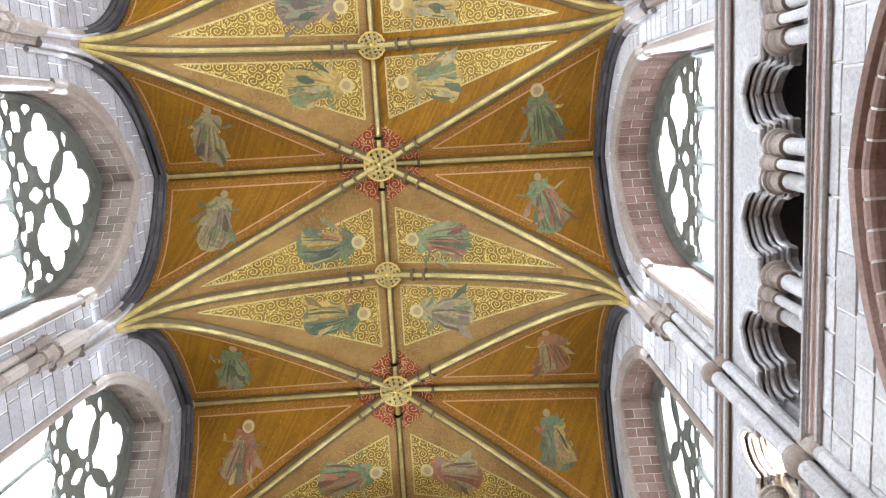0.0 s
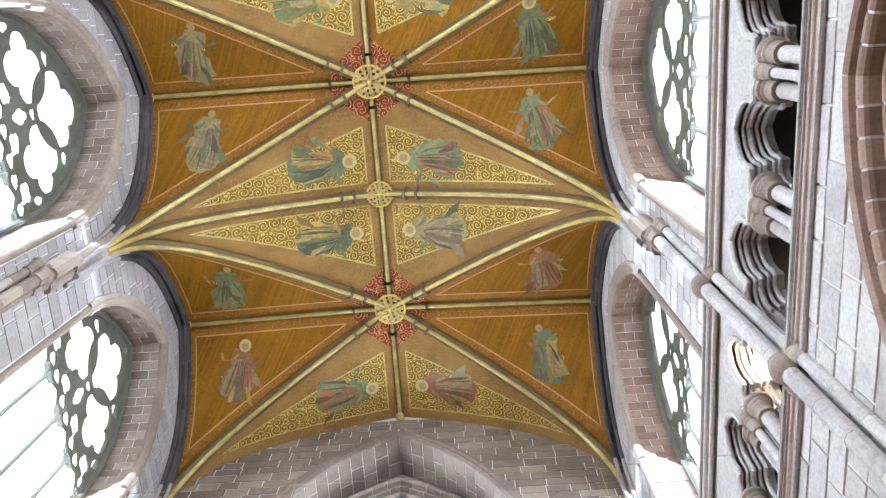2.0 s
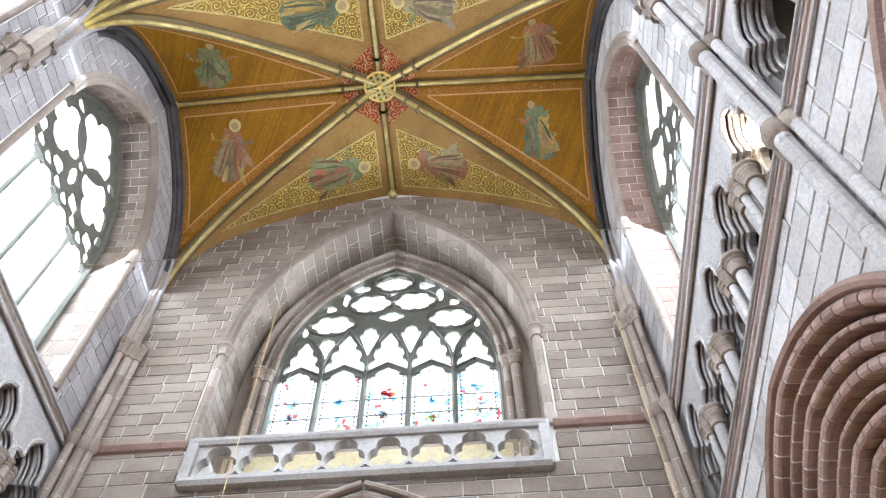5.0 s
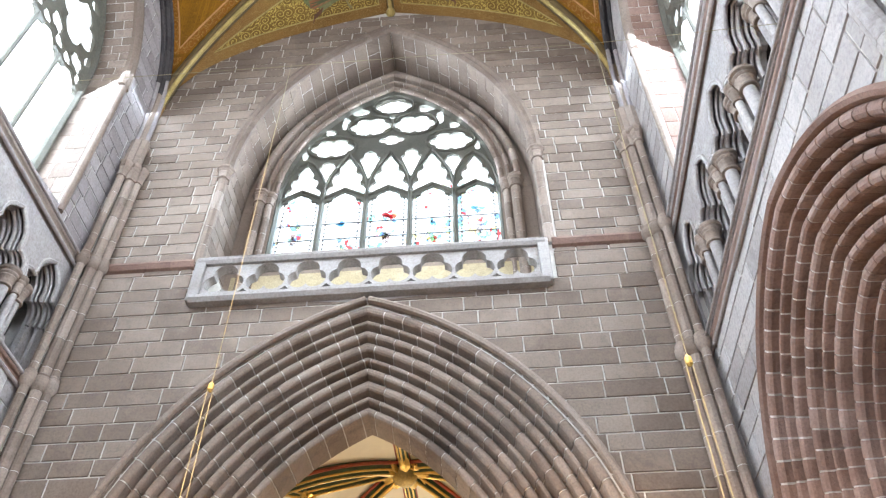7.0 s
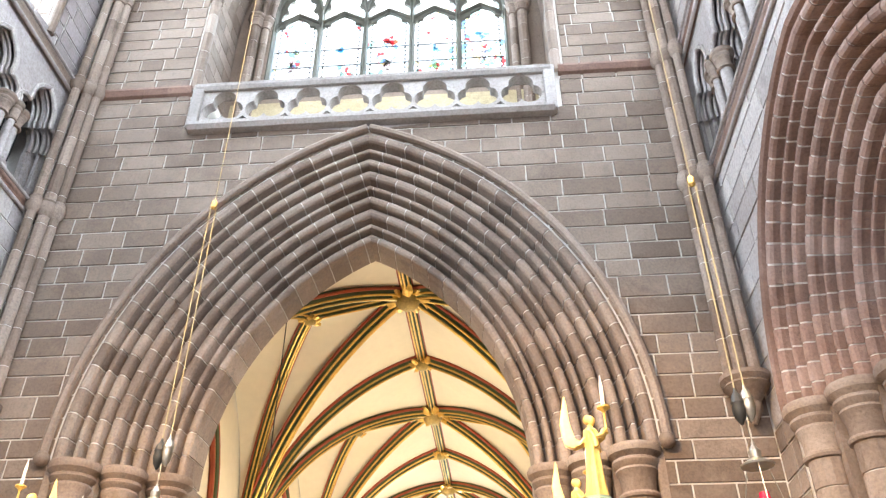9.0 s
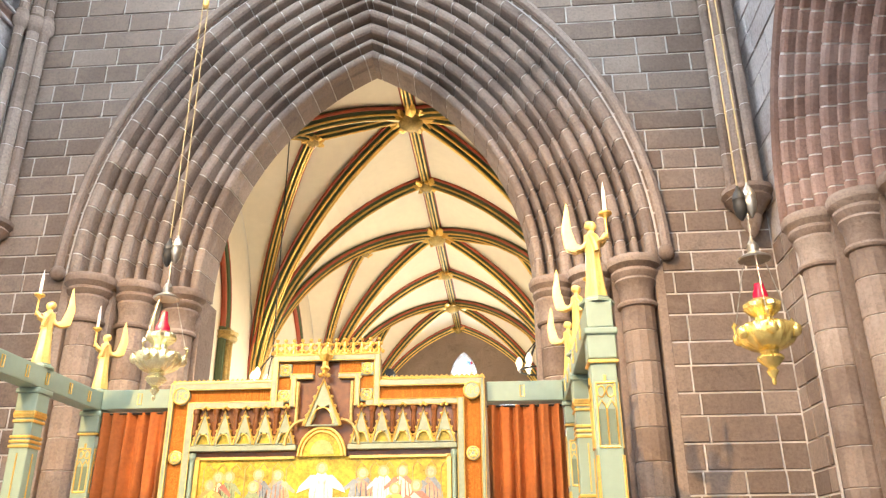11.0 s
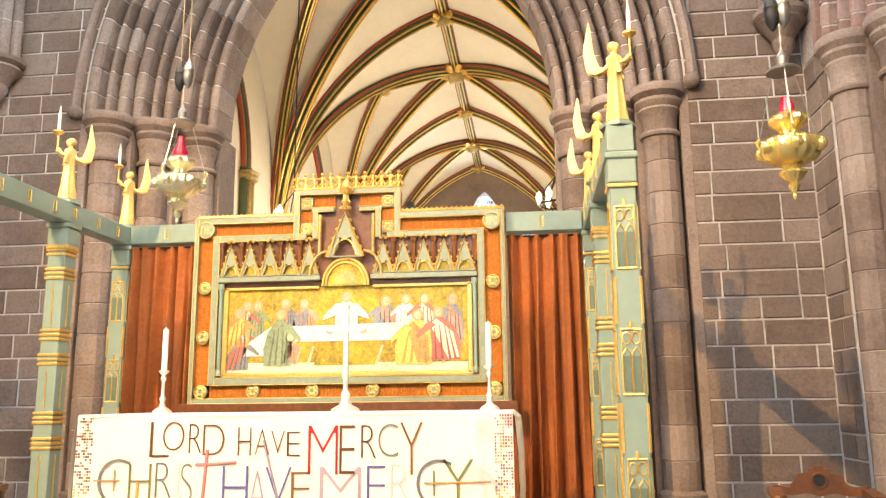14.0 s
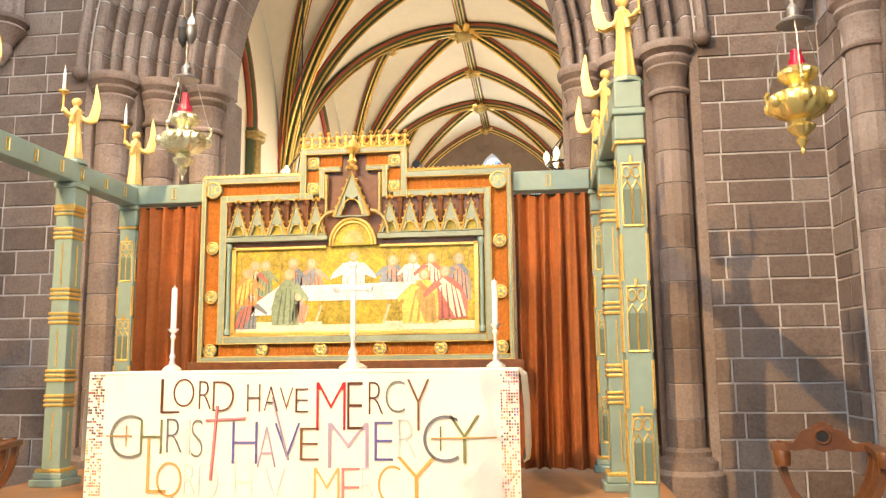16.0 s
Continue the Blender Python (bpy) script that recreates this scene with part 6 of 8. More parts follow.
def make_post(kind, label):
    post = empty("riddel_post", label, "post", "riddel posts")
    g = ALTAR_FLOOR
    hw = 0.095
    bm = bmesh.new()
    box(bm, -0.17, 0.17, -0.17, 0.17, g, g + 0.07, 0.01)
    box(bm, -0.145, 0.145, -0.145, 0.145, g + 0.07, g + 0.13, 0.012)
    part("base", bm, SAGE, post)
    bm = bmesh.new()
    box(bm, -0.135, 0.135, -0.135, 0.135, g + 0.13, g + 0.165, 0.01)
    part("gilt_moulding", bm, GOLD, post)
    bm = bmesh.new()
    box(bm, -hw, hw, -hw, hw, g + 0.13, BEAM0 - 0.02, 0.012)
    part("shaft", bm, SAGE, post)
    bm = bmesh.new()
    box(bm, -hw - 0.012, hw + 0.012, -hw - 0.012, hw + 0.012, BEAM0 - 0.24, BEAM0 - 0.05, 0.012)
    box(bm, -hw - 0.03, hw + 0.03, -hw - 0.03, hw + 0.03, BEAM0 - 0.055, BEAM0 - 0.001, 0.014)
    part("capital", bm, SAGE, post)
    bm = bmesh.new()
    box(bm, -hw - 0.018, hw + 0.018, -hw - 0.018, hw + 0.018, BEAM0 - 0.275, BEAM0 - 0.245, 0.008)
    part("gilt_band", bm, GOLD, post)
    if kind == "tracery":
        for z in (0.30, 1.20, 2.10):
            tracery_face(post, g + z, 0.46, 2 * hw, hw + 0.004)
    else:
        for z in (0.75, 1.55, 2.4):
            for dz in (0.0, 0.045, 0.09, 0.24, 0.285, 0.33):
                bm = bmesh.new()
                box(bm, -hw - 0.012, hw + 0.012, -hw - 0.012, hw + 0.012, g + z + dz, g + z + dz + 0.028, 0.006)
                part("gilt_band", bm, GOLD, post)
        for face in range(4):
            m = pose(0, 0, 0, 0, 0, 90 * face)
            for z0, z1 in ((0.25, 0.70), (1.13, 1.50), (1.93, 2.35)):
                bm = bmesh.new()
                tube(bm, [m @ Vector((0, -hw - 0.003, g + z0)), m @ Vector((0, -hw - 0.003, g + z1))], 0.007, 5, m @ Vector((0, -1, 0)))
                part("gilt_line", bm, GOLD, post)
    for face in range(4):
        m = pose(0, 0, 0, 0, 0, 90 * face)
        for a in (-0.92, 0.92):
            for z0, z1 in ((0.80, 1.14), (1.70, 2.04)):
                if kind == "tracery":
                    bm = bmesh.new()
                    tube(bm, [m @ Vector((a * hw, -hw - 0.002, g + z0)), m @ Vector((a * hw, -hw - 0.002, g + z1))], 0.008, 5, m @ Vector((0, -1, 0)))
                    part("gilt_line", bm, GOLD, post)
    return post


tracery_post = make_post("tracery", "sage green square post with gilt traceried panels")
banded_post = make_post("banded", "sage green square post with gilt ribbed bands")
tracery_post.matrix_basis = pose(-POST_X, POST_Y[0], 0)
banded_post.matrix_basis = pose(-POST_X, POST_Y[1], 0)
copy_thing(tracery_post, pose(POST_X, POST_Y[0], 0))
for sx in (-1, 1):
    copy_thing(tracery_post, pose(sx * POST_X, POST_Y[2], 0))
copy_thing(banded_post, pose(POST_X, POST_Y[1], 0))

for sx in (-1, 1):
    beam = empty("riddel_beam", "sage green painted beam with small gilt marks", "beam", "riddel beams")
    bm = bmesh.new()
    box(bm, sx * POST_X - 0.10, sx * POST_X + 0.10, POST_Y[0] - 0.11, POST_Y[2] + 0.12, BEAM0, BEAM1, 0.012)
    part("rail", bm, SAGE, beam)
    for y in (6.5, 6.9, 7.3, 7.65, 8.1, 8.5):
        for s in (-1, 1):
            x = sx * POST_X + s * 0.107
            bm = bmesh.new()
            tube(bm, [(x, y - 0.022, BEAM0 + 0.05), (x, y - 0.022, BEAM1 - 0.05), (x, y + 0.022, BEAM1 - 0.05), (x, y + 0.022, BEAM0 + 0.05), (x, y - 0.022, BEAM0 + 0.05)], 0.006, 5, (1, 0, 0))
            part("gilt_mark", bm, GOLD, beam)
    cross_beam = empty("riddel_beam", "sage green painted cross beam beside the reredos", "beam", "riddel beams")
    bm = bmesh.new()
    box(bm, *sorted((sx * 1.76, sx * (POST_X - 0.107))), POST_Y[2] - 0.1, POST_Y[2] + 0.1, BEAM0 + 0.01, BEAM1 + 0.02, 0.012)
    part("rail", bm, SAGE, cross_beam)
    bm = bmesh.new()
    x, y = sx * 2.15, POST_Y[2] - 0.102
    tube(bm, [(x - 0.022, y, BEAM0 + 0.06), (x - 0.022, y, BEAM1 - 0.03), (x + 0.022, y, BEAM1 - 0.03), (x + 0.022, y, BEAM0 + 0.06), (x - 0.022, y, BEAM0 + 0.06)], 0.006, 5, (0, 1, 0))
    part("gilt_mark", bm, GOLD, cross_beam)

# angels and their candles
first_angel, first_candle = None, None
for sx in (-1, 1):
    for k, y in enumerate(POST_Y):
        m = pose(sx * POST_X, y, BEAM1 + 0.045, 0, 0, -55 if sx < 0 else 78)
        if first_angel is None:
            first_angel = part("angel_statue", joined_angel(), ANGEL_GOLD, None, smooth=True)
            tagged(first_angel, "gilded standing angel statue with raised wings on a post", "statue", "angels on the posts")
            first_angel.matrix_basis = m
            first_candle = empty("pricket_candle", "white candle on a gilt pricket before an angel", "candle", "pricket candles")
            bm = bmesh.new()
            lathe(bm, [(0.016, 0.50), (0.010, 0.54), (0.010, 0.67), (0.025, 0.69), (0.055, 0.71), (0.052, 0.725), (0.012, 0.725)], (0, 0, 0), 14)
            part("pricket", bm, GOLD, first_candle, smooth=True)
            bm = bmesh.new()
            lathe(bm, [(0.017, 0.725), (0.016, 0.90), (0.006, 0.97), (0.003, 1.0)], (0, 0, 0), 10)
            part("candle", bm, WAX, first_candle, smooth=True)
            first_candle.matrix_basis = m @ pose(0.0, -0.125, 0.0)
        else:
            copy_thing(first_angel, m)
            copy_thing(first_candle, m @ pose(0.0, -0.125, 0.0))
        bm = bmesh.new()
        lathe(bm, [(0.14, 0), (0.14, 0.02), (0.11, 0.035), (0.11, 0.05)], (sx * POST_X, y, BEAM1 - 0.003), 8)
        tagged(part("statue_plinth", bm, SAGE), "small sage green plinth under an angel", "plinth", "statue plinths")

# ---------- reredos ----------
RY = 8.66
reredos = empty("reredos", "gilded and painted altarpiece with a mosaic supper scene under gabled canopies", "altarpiece")


def rpart(name, x0, x1, z0, z1, y0, y1, mat, parent=None, bevel=0.006, label=""):
    bm = bmesh.new()
    box(bm, x0, x1, RY + y0, RY + y1, z0, z1, bevel)
    return part(name, bm, mat, parent or reredos, label)


body = rpart("back_panel", -1.74, 1.74, 1.36, 3.42, 0.06, 0.22, SAGE_DARK)
rpart("upper_panel", -0.59, 0.59, 3.42, 3.70, 0.06, 0.22, OAK)
rpart("niche_back", -0.33, 0.33, 3.15, 3.50, 0.045, 0.0595, OAK, bevel=0)
rpart("plinth", -1.84, 1.84, 1.20, 1.365, -0.06, 0.3, OAK)
# frame: sage mouldings with gilt edges round orange diapered bands
for x0, x1, z0, z1 in ((-1.74, 1.74, 1.365, 1.42), (-1.50, 1.50, 1.56, 1.64), (-1.74, -1.70, 1.36, 3.42), (1.70, 1.74, 1.36, 3.42), (-1.52, -1.45, 1.56, 3.22), (1.45, 1.52, 1.56, 3.22),
                       (-1.74, -0.59, 3.36, 3.43), (0.59, 1.74, 3.36, 3.43), (-1.52, -0.45, 3.15, 3.215), (0.45, 1.52, 3.15, 3.215), (-0.60, -0.54, 3.15, 3.70), (0.54, 0.60, 3.15, 3.70),
                       (-0.38, -0.33, 3.15, 3.50), (0.33, 0.38, 3.15, 3.50), (-0.60, 0.60, 3.66, 3.72), (-0.40, -0.14, 3.46, 3.51), (0.14, 0.40, 3.46, 3.51)):
    horizontal = x1 - x0 > z1 - z0
    f = rpart("frame_moulding", x0, x1, z0, z1, -0.02 if horizontal else -0.025, 0.07 if horizontal else 0.074, OLIVE, bevel=0.012)
    for e in (0, 1):
        bm = bmesh.new()
        if horizontal:
            z = z0 if e == 0 else z1
            tube(bm, [(x0, RY - 0.02, z), (x1, RY - 0.02, z)], 0.0055, 5, (0, 0, 1))
        else:
            x = x0 if e == 0 else x1
            tube(bm, [(x, RY - 0.02, z0), (x, RY - 0.02, z1)], 0.0055, 5, (0, 1, 0))
        part("gilt_edge", bm, GOLD, f)
for x0, x1, z0, z1 in ((-1.70, 1.70, 1.42, 1.56), (-1.70, -1.52, 1.42, 3.22), (1.52, 1.70, 1.42, 3.22), (-1.70, -0.60, 3.215, 3.36), (0.60, 1.70, 3.215, 3.36), (-0.38, -0.14, 3.51, 3.66), (0.14, 0.38, 3.51, 3.66), (-0.54, -0.38, 3.15, 3.66), (0.38, 0.54, 3.15, 3.66)):
    rpart("diapered_band", x0, x1, z0, z1, 0.035, 0.062, ORANGE_PANEL, bevel=0)


def roundel(x, z, r=0.075, square=False):
    bm = bmesh.new()
    if square:
        box(bm, x - r, x + r, RY + 0.0, RY + 0.05, z - r, z + r, 0.008)
    else:
        pts = [(r * math.cos(2 * math.pi * i / 20), r * math.sin(2 * math.pi * i / 20)) for i in range(20)]
        slab(bm, [(x + a, z + b) for a, b in pts], [], lambda u, v, d: (u, RY + 0.0 + d, v), 0.04)
    rd = part("roundel", bm, SAGE, reredos)
    bm = bmesh.new()
    tube(bm, [(x + (r - 0.008) * math.cos(2 * math.pi * i / 20), RY - 0.004, z + (r - 0.008) * math.sin(2 * math.pi * i / 20)) for i in range(21)], 0.008, 5, (0, 1, 0))
    part("gilt_ring", bm, GOLD, rd)
    for k in range(6):
        a = 2 * math.pi * k / 6
        bm = bmesh.new()
        bmesh.ops.create_icosphere(bm, subdivisions=1, radius=r * 0.27, matrix=pose(x + r * 0.48 * math.cos(a), RY - 0.006, z + r * 0.48 * math.sin(a)) @ Matrix.Diagonal((1, 0.4, 1, 1)))
        part("petal", bm, GOLD, rd, smooth=True)


for x in (-1.61, 1.61):
    for z in (1.49, 2.08, 2.63):
        roundel(x, z)
for x in (-1.02, -0.36, 0.30, 0.96):
    roundel(x, 1.49)
for x in (-0.46, 0.46):
    for z in (3.27, 3.56):
        roundel(x, z, 0.07, True)


def letter(ch, parent, mat, x0, x1, z0, z1, y, thin=-0.02, name="letter"):
    """A letter of the built-in font, fitted into a box on a plane facing west."""
    cu = bpy.data.curves.new("text", "FONT")
    cu.body, cu.extrude, cu.offset = ch, 0.002, thin
    ob = bpy.data.objects.new("text", cu)
    scene.collection.objects.link(ob)
    bpy.context.view_layer.update()
    me = bpy.data.meshes.new_from_object(ob.evaluated_get(bpy.context.evaluated_depsgraph_get()))
    bpy.data.objects.remove(ob)
    bpy.data.curves.remove(cu)
    xs, ys = [v.co.x for v in me.vertices], [v.co.y for v in me.vertices]
    for v in me.vertices:
        u, w, d = (v.co.x - min(xs)) / (max(xs) - min(xs)), (v.co.y - min(ys)) / (max(ys) - min(ys)), v.co.z
        v.co = (x0 + (x1 - x0) * u, y - d, z0 + (z1 - z0) * w)
    me.materials.clear()
    me.materials.append(mat)
    me.name = name
    ob = new(name, me)
    ob.parent = parent
    return ob


for x, word in ((-1.61, "IHC"), (1.61, "XPC")):
    bm = bmesh.new()
    slab(bm, [(x + 0.095 * math.cos(2 * math.pi * i / 24), 3.29 + 0.095 * math.sin(2 * math.pi * i / 24)) for i in range(24)], [], lambda u, v, d: (u, RY - 0.03 + d, v), 0.05)
    rd = part("monogram_roundel", bm, SAGE, reredos)
    bm = bmesh.new()
    tube(bm, [(x + 0.09 * math.cos(2 * math.pi * i / 24), RY - 0.034, 3.29 + 0.09 * math.sin(2 * math.pi * i / 24)) for i in range(25)], 0.009, 5, (0, 1, 0))
    part("gilt_ring", bm, GOLD, rd)
    for k, ch in enumerate(word):
        letter(ch, rd, GOLD, x - 0.062 + 0.043 * k, x - 0.062 + 0.043 * k + (0.012 if ch == "I" else 0.036), 3.245, 3.335, RY - 0.036, 0.0)

# cresting
for side_, x0, x1, z, h, step in ((0, -0.58, 0.58, 3.72, 0.19, 0.097), (1, -1.72, -0.62, 3.43, 0.045, 0.055), (2, 0.62, 1.72, 3.43, 0.045, 0.055)):
    n = round((x1 - x0) / step)
    for k in range(n + 1):
        x = x0 + (x1 - x0) * k / n
        bm = bmesh.new()
        y = RY + 0.02
        if h > 0.1:
            tube(bm, [(x, y, z), (x, y, z + h * 0.8)], 0.016, 6, (0, 1, 0))
            stem = part("cresting", bm, GOLD, reredos)
            for dx, dz, r in ((-0.028, 0.68, 0.022), (0.028, 0.68, 0.022), (0, 0.95, 0.024), (-0.045, 0.20, 0.026), (0.045, 0.20, 0.026), (0, 0.45, 0.024), (-0.022, 0.34, 0.02), (0.022, 0.34, 0.02)):
                bm = bmesh.new()
                bmesh.ops.create_icosphere(bm, subdivisions=1, radius=r, matrix=pose(x + dx, y, z + h * dz))
                part("crocket", bm, GOLD, stem)
        else:
            tube(bm, [(x - step * 0.5, y, z), (x - step * 0.25, y, z + h * 0.7), (x, y, z + h), (x + step * 0.25, y, z + h * 0.7), (x + step * 0.5, y, z)], 0.009, 5, (0, 1, 0))
            part("cresting", bm, GOLD, reredos)
    bm = bmesh.new()
    tube(bm, [(x0, RY + 0.02, z + 0.012), (x1, RY + 0.02, z + 0.012)], 0.02, 6, (0, 0, 1))
    part("cresting_rail", bm, GOLD, reredos)

# canopies
rpart("canopy_back", -1.45, 1.45, 2.62, 3.15, 0.03, 0.062, OAK, bevel=0)


def gable(u, z0, w, h, y, scale=1.0):
    """A crocketed gable over a cusped arch."""
    bm = bmesh.new()
    slab(bm, [(u - w / 2, z0), (u + w / 2, z0), (u, z0 + h)], [[(u + w * 0.34 * math.cos(a) * (1 - 0.30 * abs(math.sin(3 * a))), z0 + 0.012 + w * 0.62 * math.sin(a) * (1 - 0.26 * abs(math.sin(3 * a)))) for a in [math.pi * i / 12 for i in range(13)]]],
         lambda p, q, d: (p, y + d, q), 0.05)
    gb = part("gable", bm, OLIVE, reredos)
    bm = bmesh.new()
    tube(bm, [(u - w / 2, y - 0.005, z0), (u, y - 0.005, z0 + h), (u + w / 2, y - 0.005, z0)], 0.014 * scale, 5, (0, 1, 0))
    tube(bm, [(u + w * 0.30 * math.cos(math.pi * i / 12), y - 0.003, z0 + 0.02 + w * 0.44 * math.sin(math.pi * i / 12)) for i in range(13)], 0.006 * scale, 5, (0, 1, 0))
    part("gilt_edge", bm, GOLD, gb)
    spots = [(u + q * w / 2 * (1 - f) + q * 0.012, z0 + h * f + 0.008, 0.016) for q in (-1, 1) for f in (0.2, 0.4, 0.6, 0.8)]
    spots += [(u + dx * scale, z0 + h + dz * scale, 0.02) for dx, dz in ((0, 0.05), (-0.028, 0.03), (0.028, 0.03))]
    for cx, cz, r in spots:
        bm = bmesh.new()
        bmesh.ops.create_icosphere(bm, subdivisions=1, radius=r * scale, matrix=pose(cx, y, cz))
        part("crocket", bm, GOLD, gb)


for s in (-1, 1):
    for k in range(5):
        u = s * (0.415 + 0.224 * k)
        gable(u, 2.75, 0.222, 0.36, RY - 0.03)
        bm = bmesh.new()
        box(bm, u - 0.07, u + 0.07, RY + 0.015, RY + 0.03, 2.72, 2.90)
        part("gilt_niche", bm, MOSAIC_GOLD, reredos)
        bm = bmesh.new()
        lathe(bm, [(0.026, 2.86), (0.026, 3.08), (0.038, 3.10), (0.038, 3.14)], (u + s * 0.112, RY + 0.0, 0), 8)
        part("pinnacle", bm, OAK, reredos)
    bm = bmesh.new()
    lathe(bm, [(0.035, 1.66), (0.035, 1.70), (0.022, 1.73), (0.022, 2.58), (0.036, 2.62), (0.036, 2.67)], (s * 1.41, RY - 0.01, 0), 10)
    part("colonnette", bm, SAGE, reredos)
rpart("canopy_cornice", -1.44, -0.28, 2.685, 2.74, -0.05, 0.06, OLIVE)
rpart("canopy_cornice", 0.28, 1.44, 2.685, 2.74, -0.05, 0.06, OLIVE)
gable(0.0, 2.93, 0.40, 0.50, RY - 0.08, 1.5)
bm = bmesh.new()
lathe(bm, [(0.018, 3.47), (0.022, 3.52), (0.05, 3.55), (0.03, 3.58), (0.028, 3.63), (0.062, 3.67), (0.075, 3.70), (0.045, 3.73), (0.03, 3.78), (0.01, 3.81)], (0, RY - 0.06, 0), 30, 5, 0.18)
part("finial", bm, GOLD, reredos)
for s in (-1, 1):
    bm = bmesh.new()
    sweep(bm, [(s * (0.20 + 0.20 * math.sin(math.pi / 2 * f)), RY - 0.05, 3.0 - 0.27 * (1 - math.cos(math.pi / 2 * f))) for f in (0, 0.2, 0.4, 0.6, 0.8, 1.0)], circle(0.018, 6), (0, 1, 0))
    part("flying_arch", bm, GOLD_PAINT, reredos)
    bm = bmesh.new()
    tube(bm, [(s * 0.30, RY - 0.02, 2.95), (s * 0.30, RY - 0.02, 3.42)], 0.02, 6, (0, 1, 0))
    part("pinnacle", bm, GOLD_PAINT, reredos)
lun = [(0.255 * math.cos(math.pi * i / 16), 2.62 + 0.30 * math.sin(math.pi * i / 16)) for i in range(17)]
bm = bmesh.new()
slab(bm, lun, [], lambda u, v, d: (u, RY - 0.02 + d, v), 0.05)
part("lunette", bm, MOSAIC_GOLD, reredos)
for r in (1.0, 0.86):
    bm = bmesh.new()
    tube(bm, [(u * r, RY - 0.03, 2.62 + (v - 2.62) * r) for u, v in lun], 0.016, 6, (0, 1, 0))
    part("gilt_arch", bm, GOLD, reredos)
bm = bmesh.new()
slab(bm, [(u * 0.5, 2.64 + (v - 2.62) * 0.5) for u, v in lun], [], lambda u, v, d: (u, RY - 0.026 + d, v), 0.01)
part("shell", bm, GOLD_PAINT, reredos)

# mosaic scene: plain shapes for table and draped figures
rpart("mosaic_ground", -1.36, 1.36, 1.66, 2.63, 0.03, 0.06, MOSAIC_GOLD, bevel=0)
for x0, x1, z0, z1 in ((-1.38, 1.38, 1.645, 1.685), (-1.38, -1.33, 1.66, 2.63), (1.33, 1.38, 1.66, 2.63), (-1.38, -0.3, 2.595, 2.625), (0.3, 1.38, 2.595, 2.625)):
    rpart("gilt_frame", x0, x1, z0, z1, -0.01, 0.06, GOLD)
for k in range(18):
    x = -1.28 + 0.15 * k
    if abs(x) > 0.28:
        bm = bmesh.new()
        tube(bm, [(x, RY + 0.028, 1.9), (x, RY + 0.028, 2.5), (x + 0.05, RY + 0.028, 2.56), (x + 0.1, RY + 0.028, 2.5)], 0.006, 5, (0, 1, 0))
        part("gilt_arcading", bm, GOLD_PAINT, reredos)


def tint(name, c):
    return plain_material(name, c, 0.5, vary=0.5, scale=38, bumpy=0.2)


CLOTH = [tint("mosaic_cream", (0.66, 0.60, 0.42)), tint("mosaic_blue", (0.22, 0.26, 0.30)), tint("mosaic_red", (0.50, 0.14, 0.10)), tint("mosaic_green", (0.24, 0.30, 0.17)), tint("mosaic_orange", (0.62, 0.26, 0.08)),
         tint("mosaic_rose", (0.58, 0.30, 0.20)), tint("mosaic_yellow", (0.62, 0.46, 0.10)), tint("mosaic_white", (0.76, 0.74, 0.66)), tint("mosaic_grey", (0.20, 0.21, 0.20)), tint("mosaic_wood", (0.55, 0.44, 0.26)), tint("mosaic_flesh", (0.60, 0.42, 0.28))]

FOLDS = [tint(m.name + "_fold", tuple(0.55 * v for v in c)) for m, c in zip(CLOTH, ((0.66, 0.60, 0.42), (0.16, 0.22, 0.32), (0.50, 0.14, 0.10), (0.24, 0.30, 0.17), (0.62, 0.26, 0.08), (0.58, 0.30, 0.20), (0.62, 0.46, 0.10), (0.76, 0.74, 0.66), (0.20, 0.21, 0.20), (0.55, 0.44, 0.26), (0.60, 0.42, 0.28)))]


def flat(name, pts, mat, lift, parent=None):
    bm = bmesh.new()
    slab(bm, pts, [], lambda u, v, d: (u, RY + 0.03 - lift + d, v), 0.004 + lift)
    return part(name, bm, mat, parent or reredos)


flat("floor_strip", [(-1.33, 1.69), (1.33, 1.69), (1.33, 1.78), (-1.33, 1.80)], CLOTH[0], 0.003)
for pts in ([(-1.16, 1.87), (-0.84, 1.87), (-0.54, 2.03), (-0.54, 2.19), (-0.84, 2.19), (-1.14, 1.98)], [(-0.535, 2.02), (0.62, 2.02), (0.60, 2.21), (-0.535, 2.19)], [(0.625, 2.0), (1.13, 1.88), (1.14, 1.98), (0.95, 2.17), (0.61, 2.21)]):
    flat("table_shape", pts, CLOTH[7], 0.008)
for x in (-1.1, -0.85, -0.5, -0.36, 0.40, 0.55, 0.98, 1.12):
    flat("trestle_shape", [(x - 0.012, 1.97), (x + 0.016, 1.97), (x + (0.07 if int(x * 100) % 2 else -0.05), 1.76), (x + (0.04 if int(x * 100) % 2 else -0.08), 1.76)], CLOTH[9], 0.006)


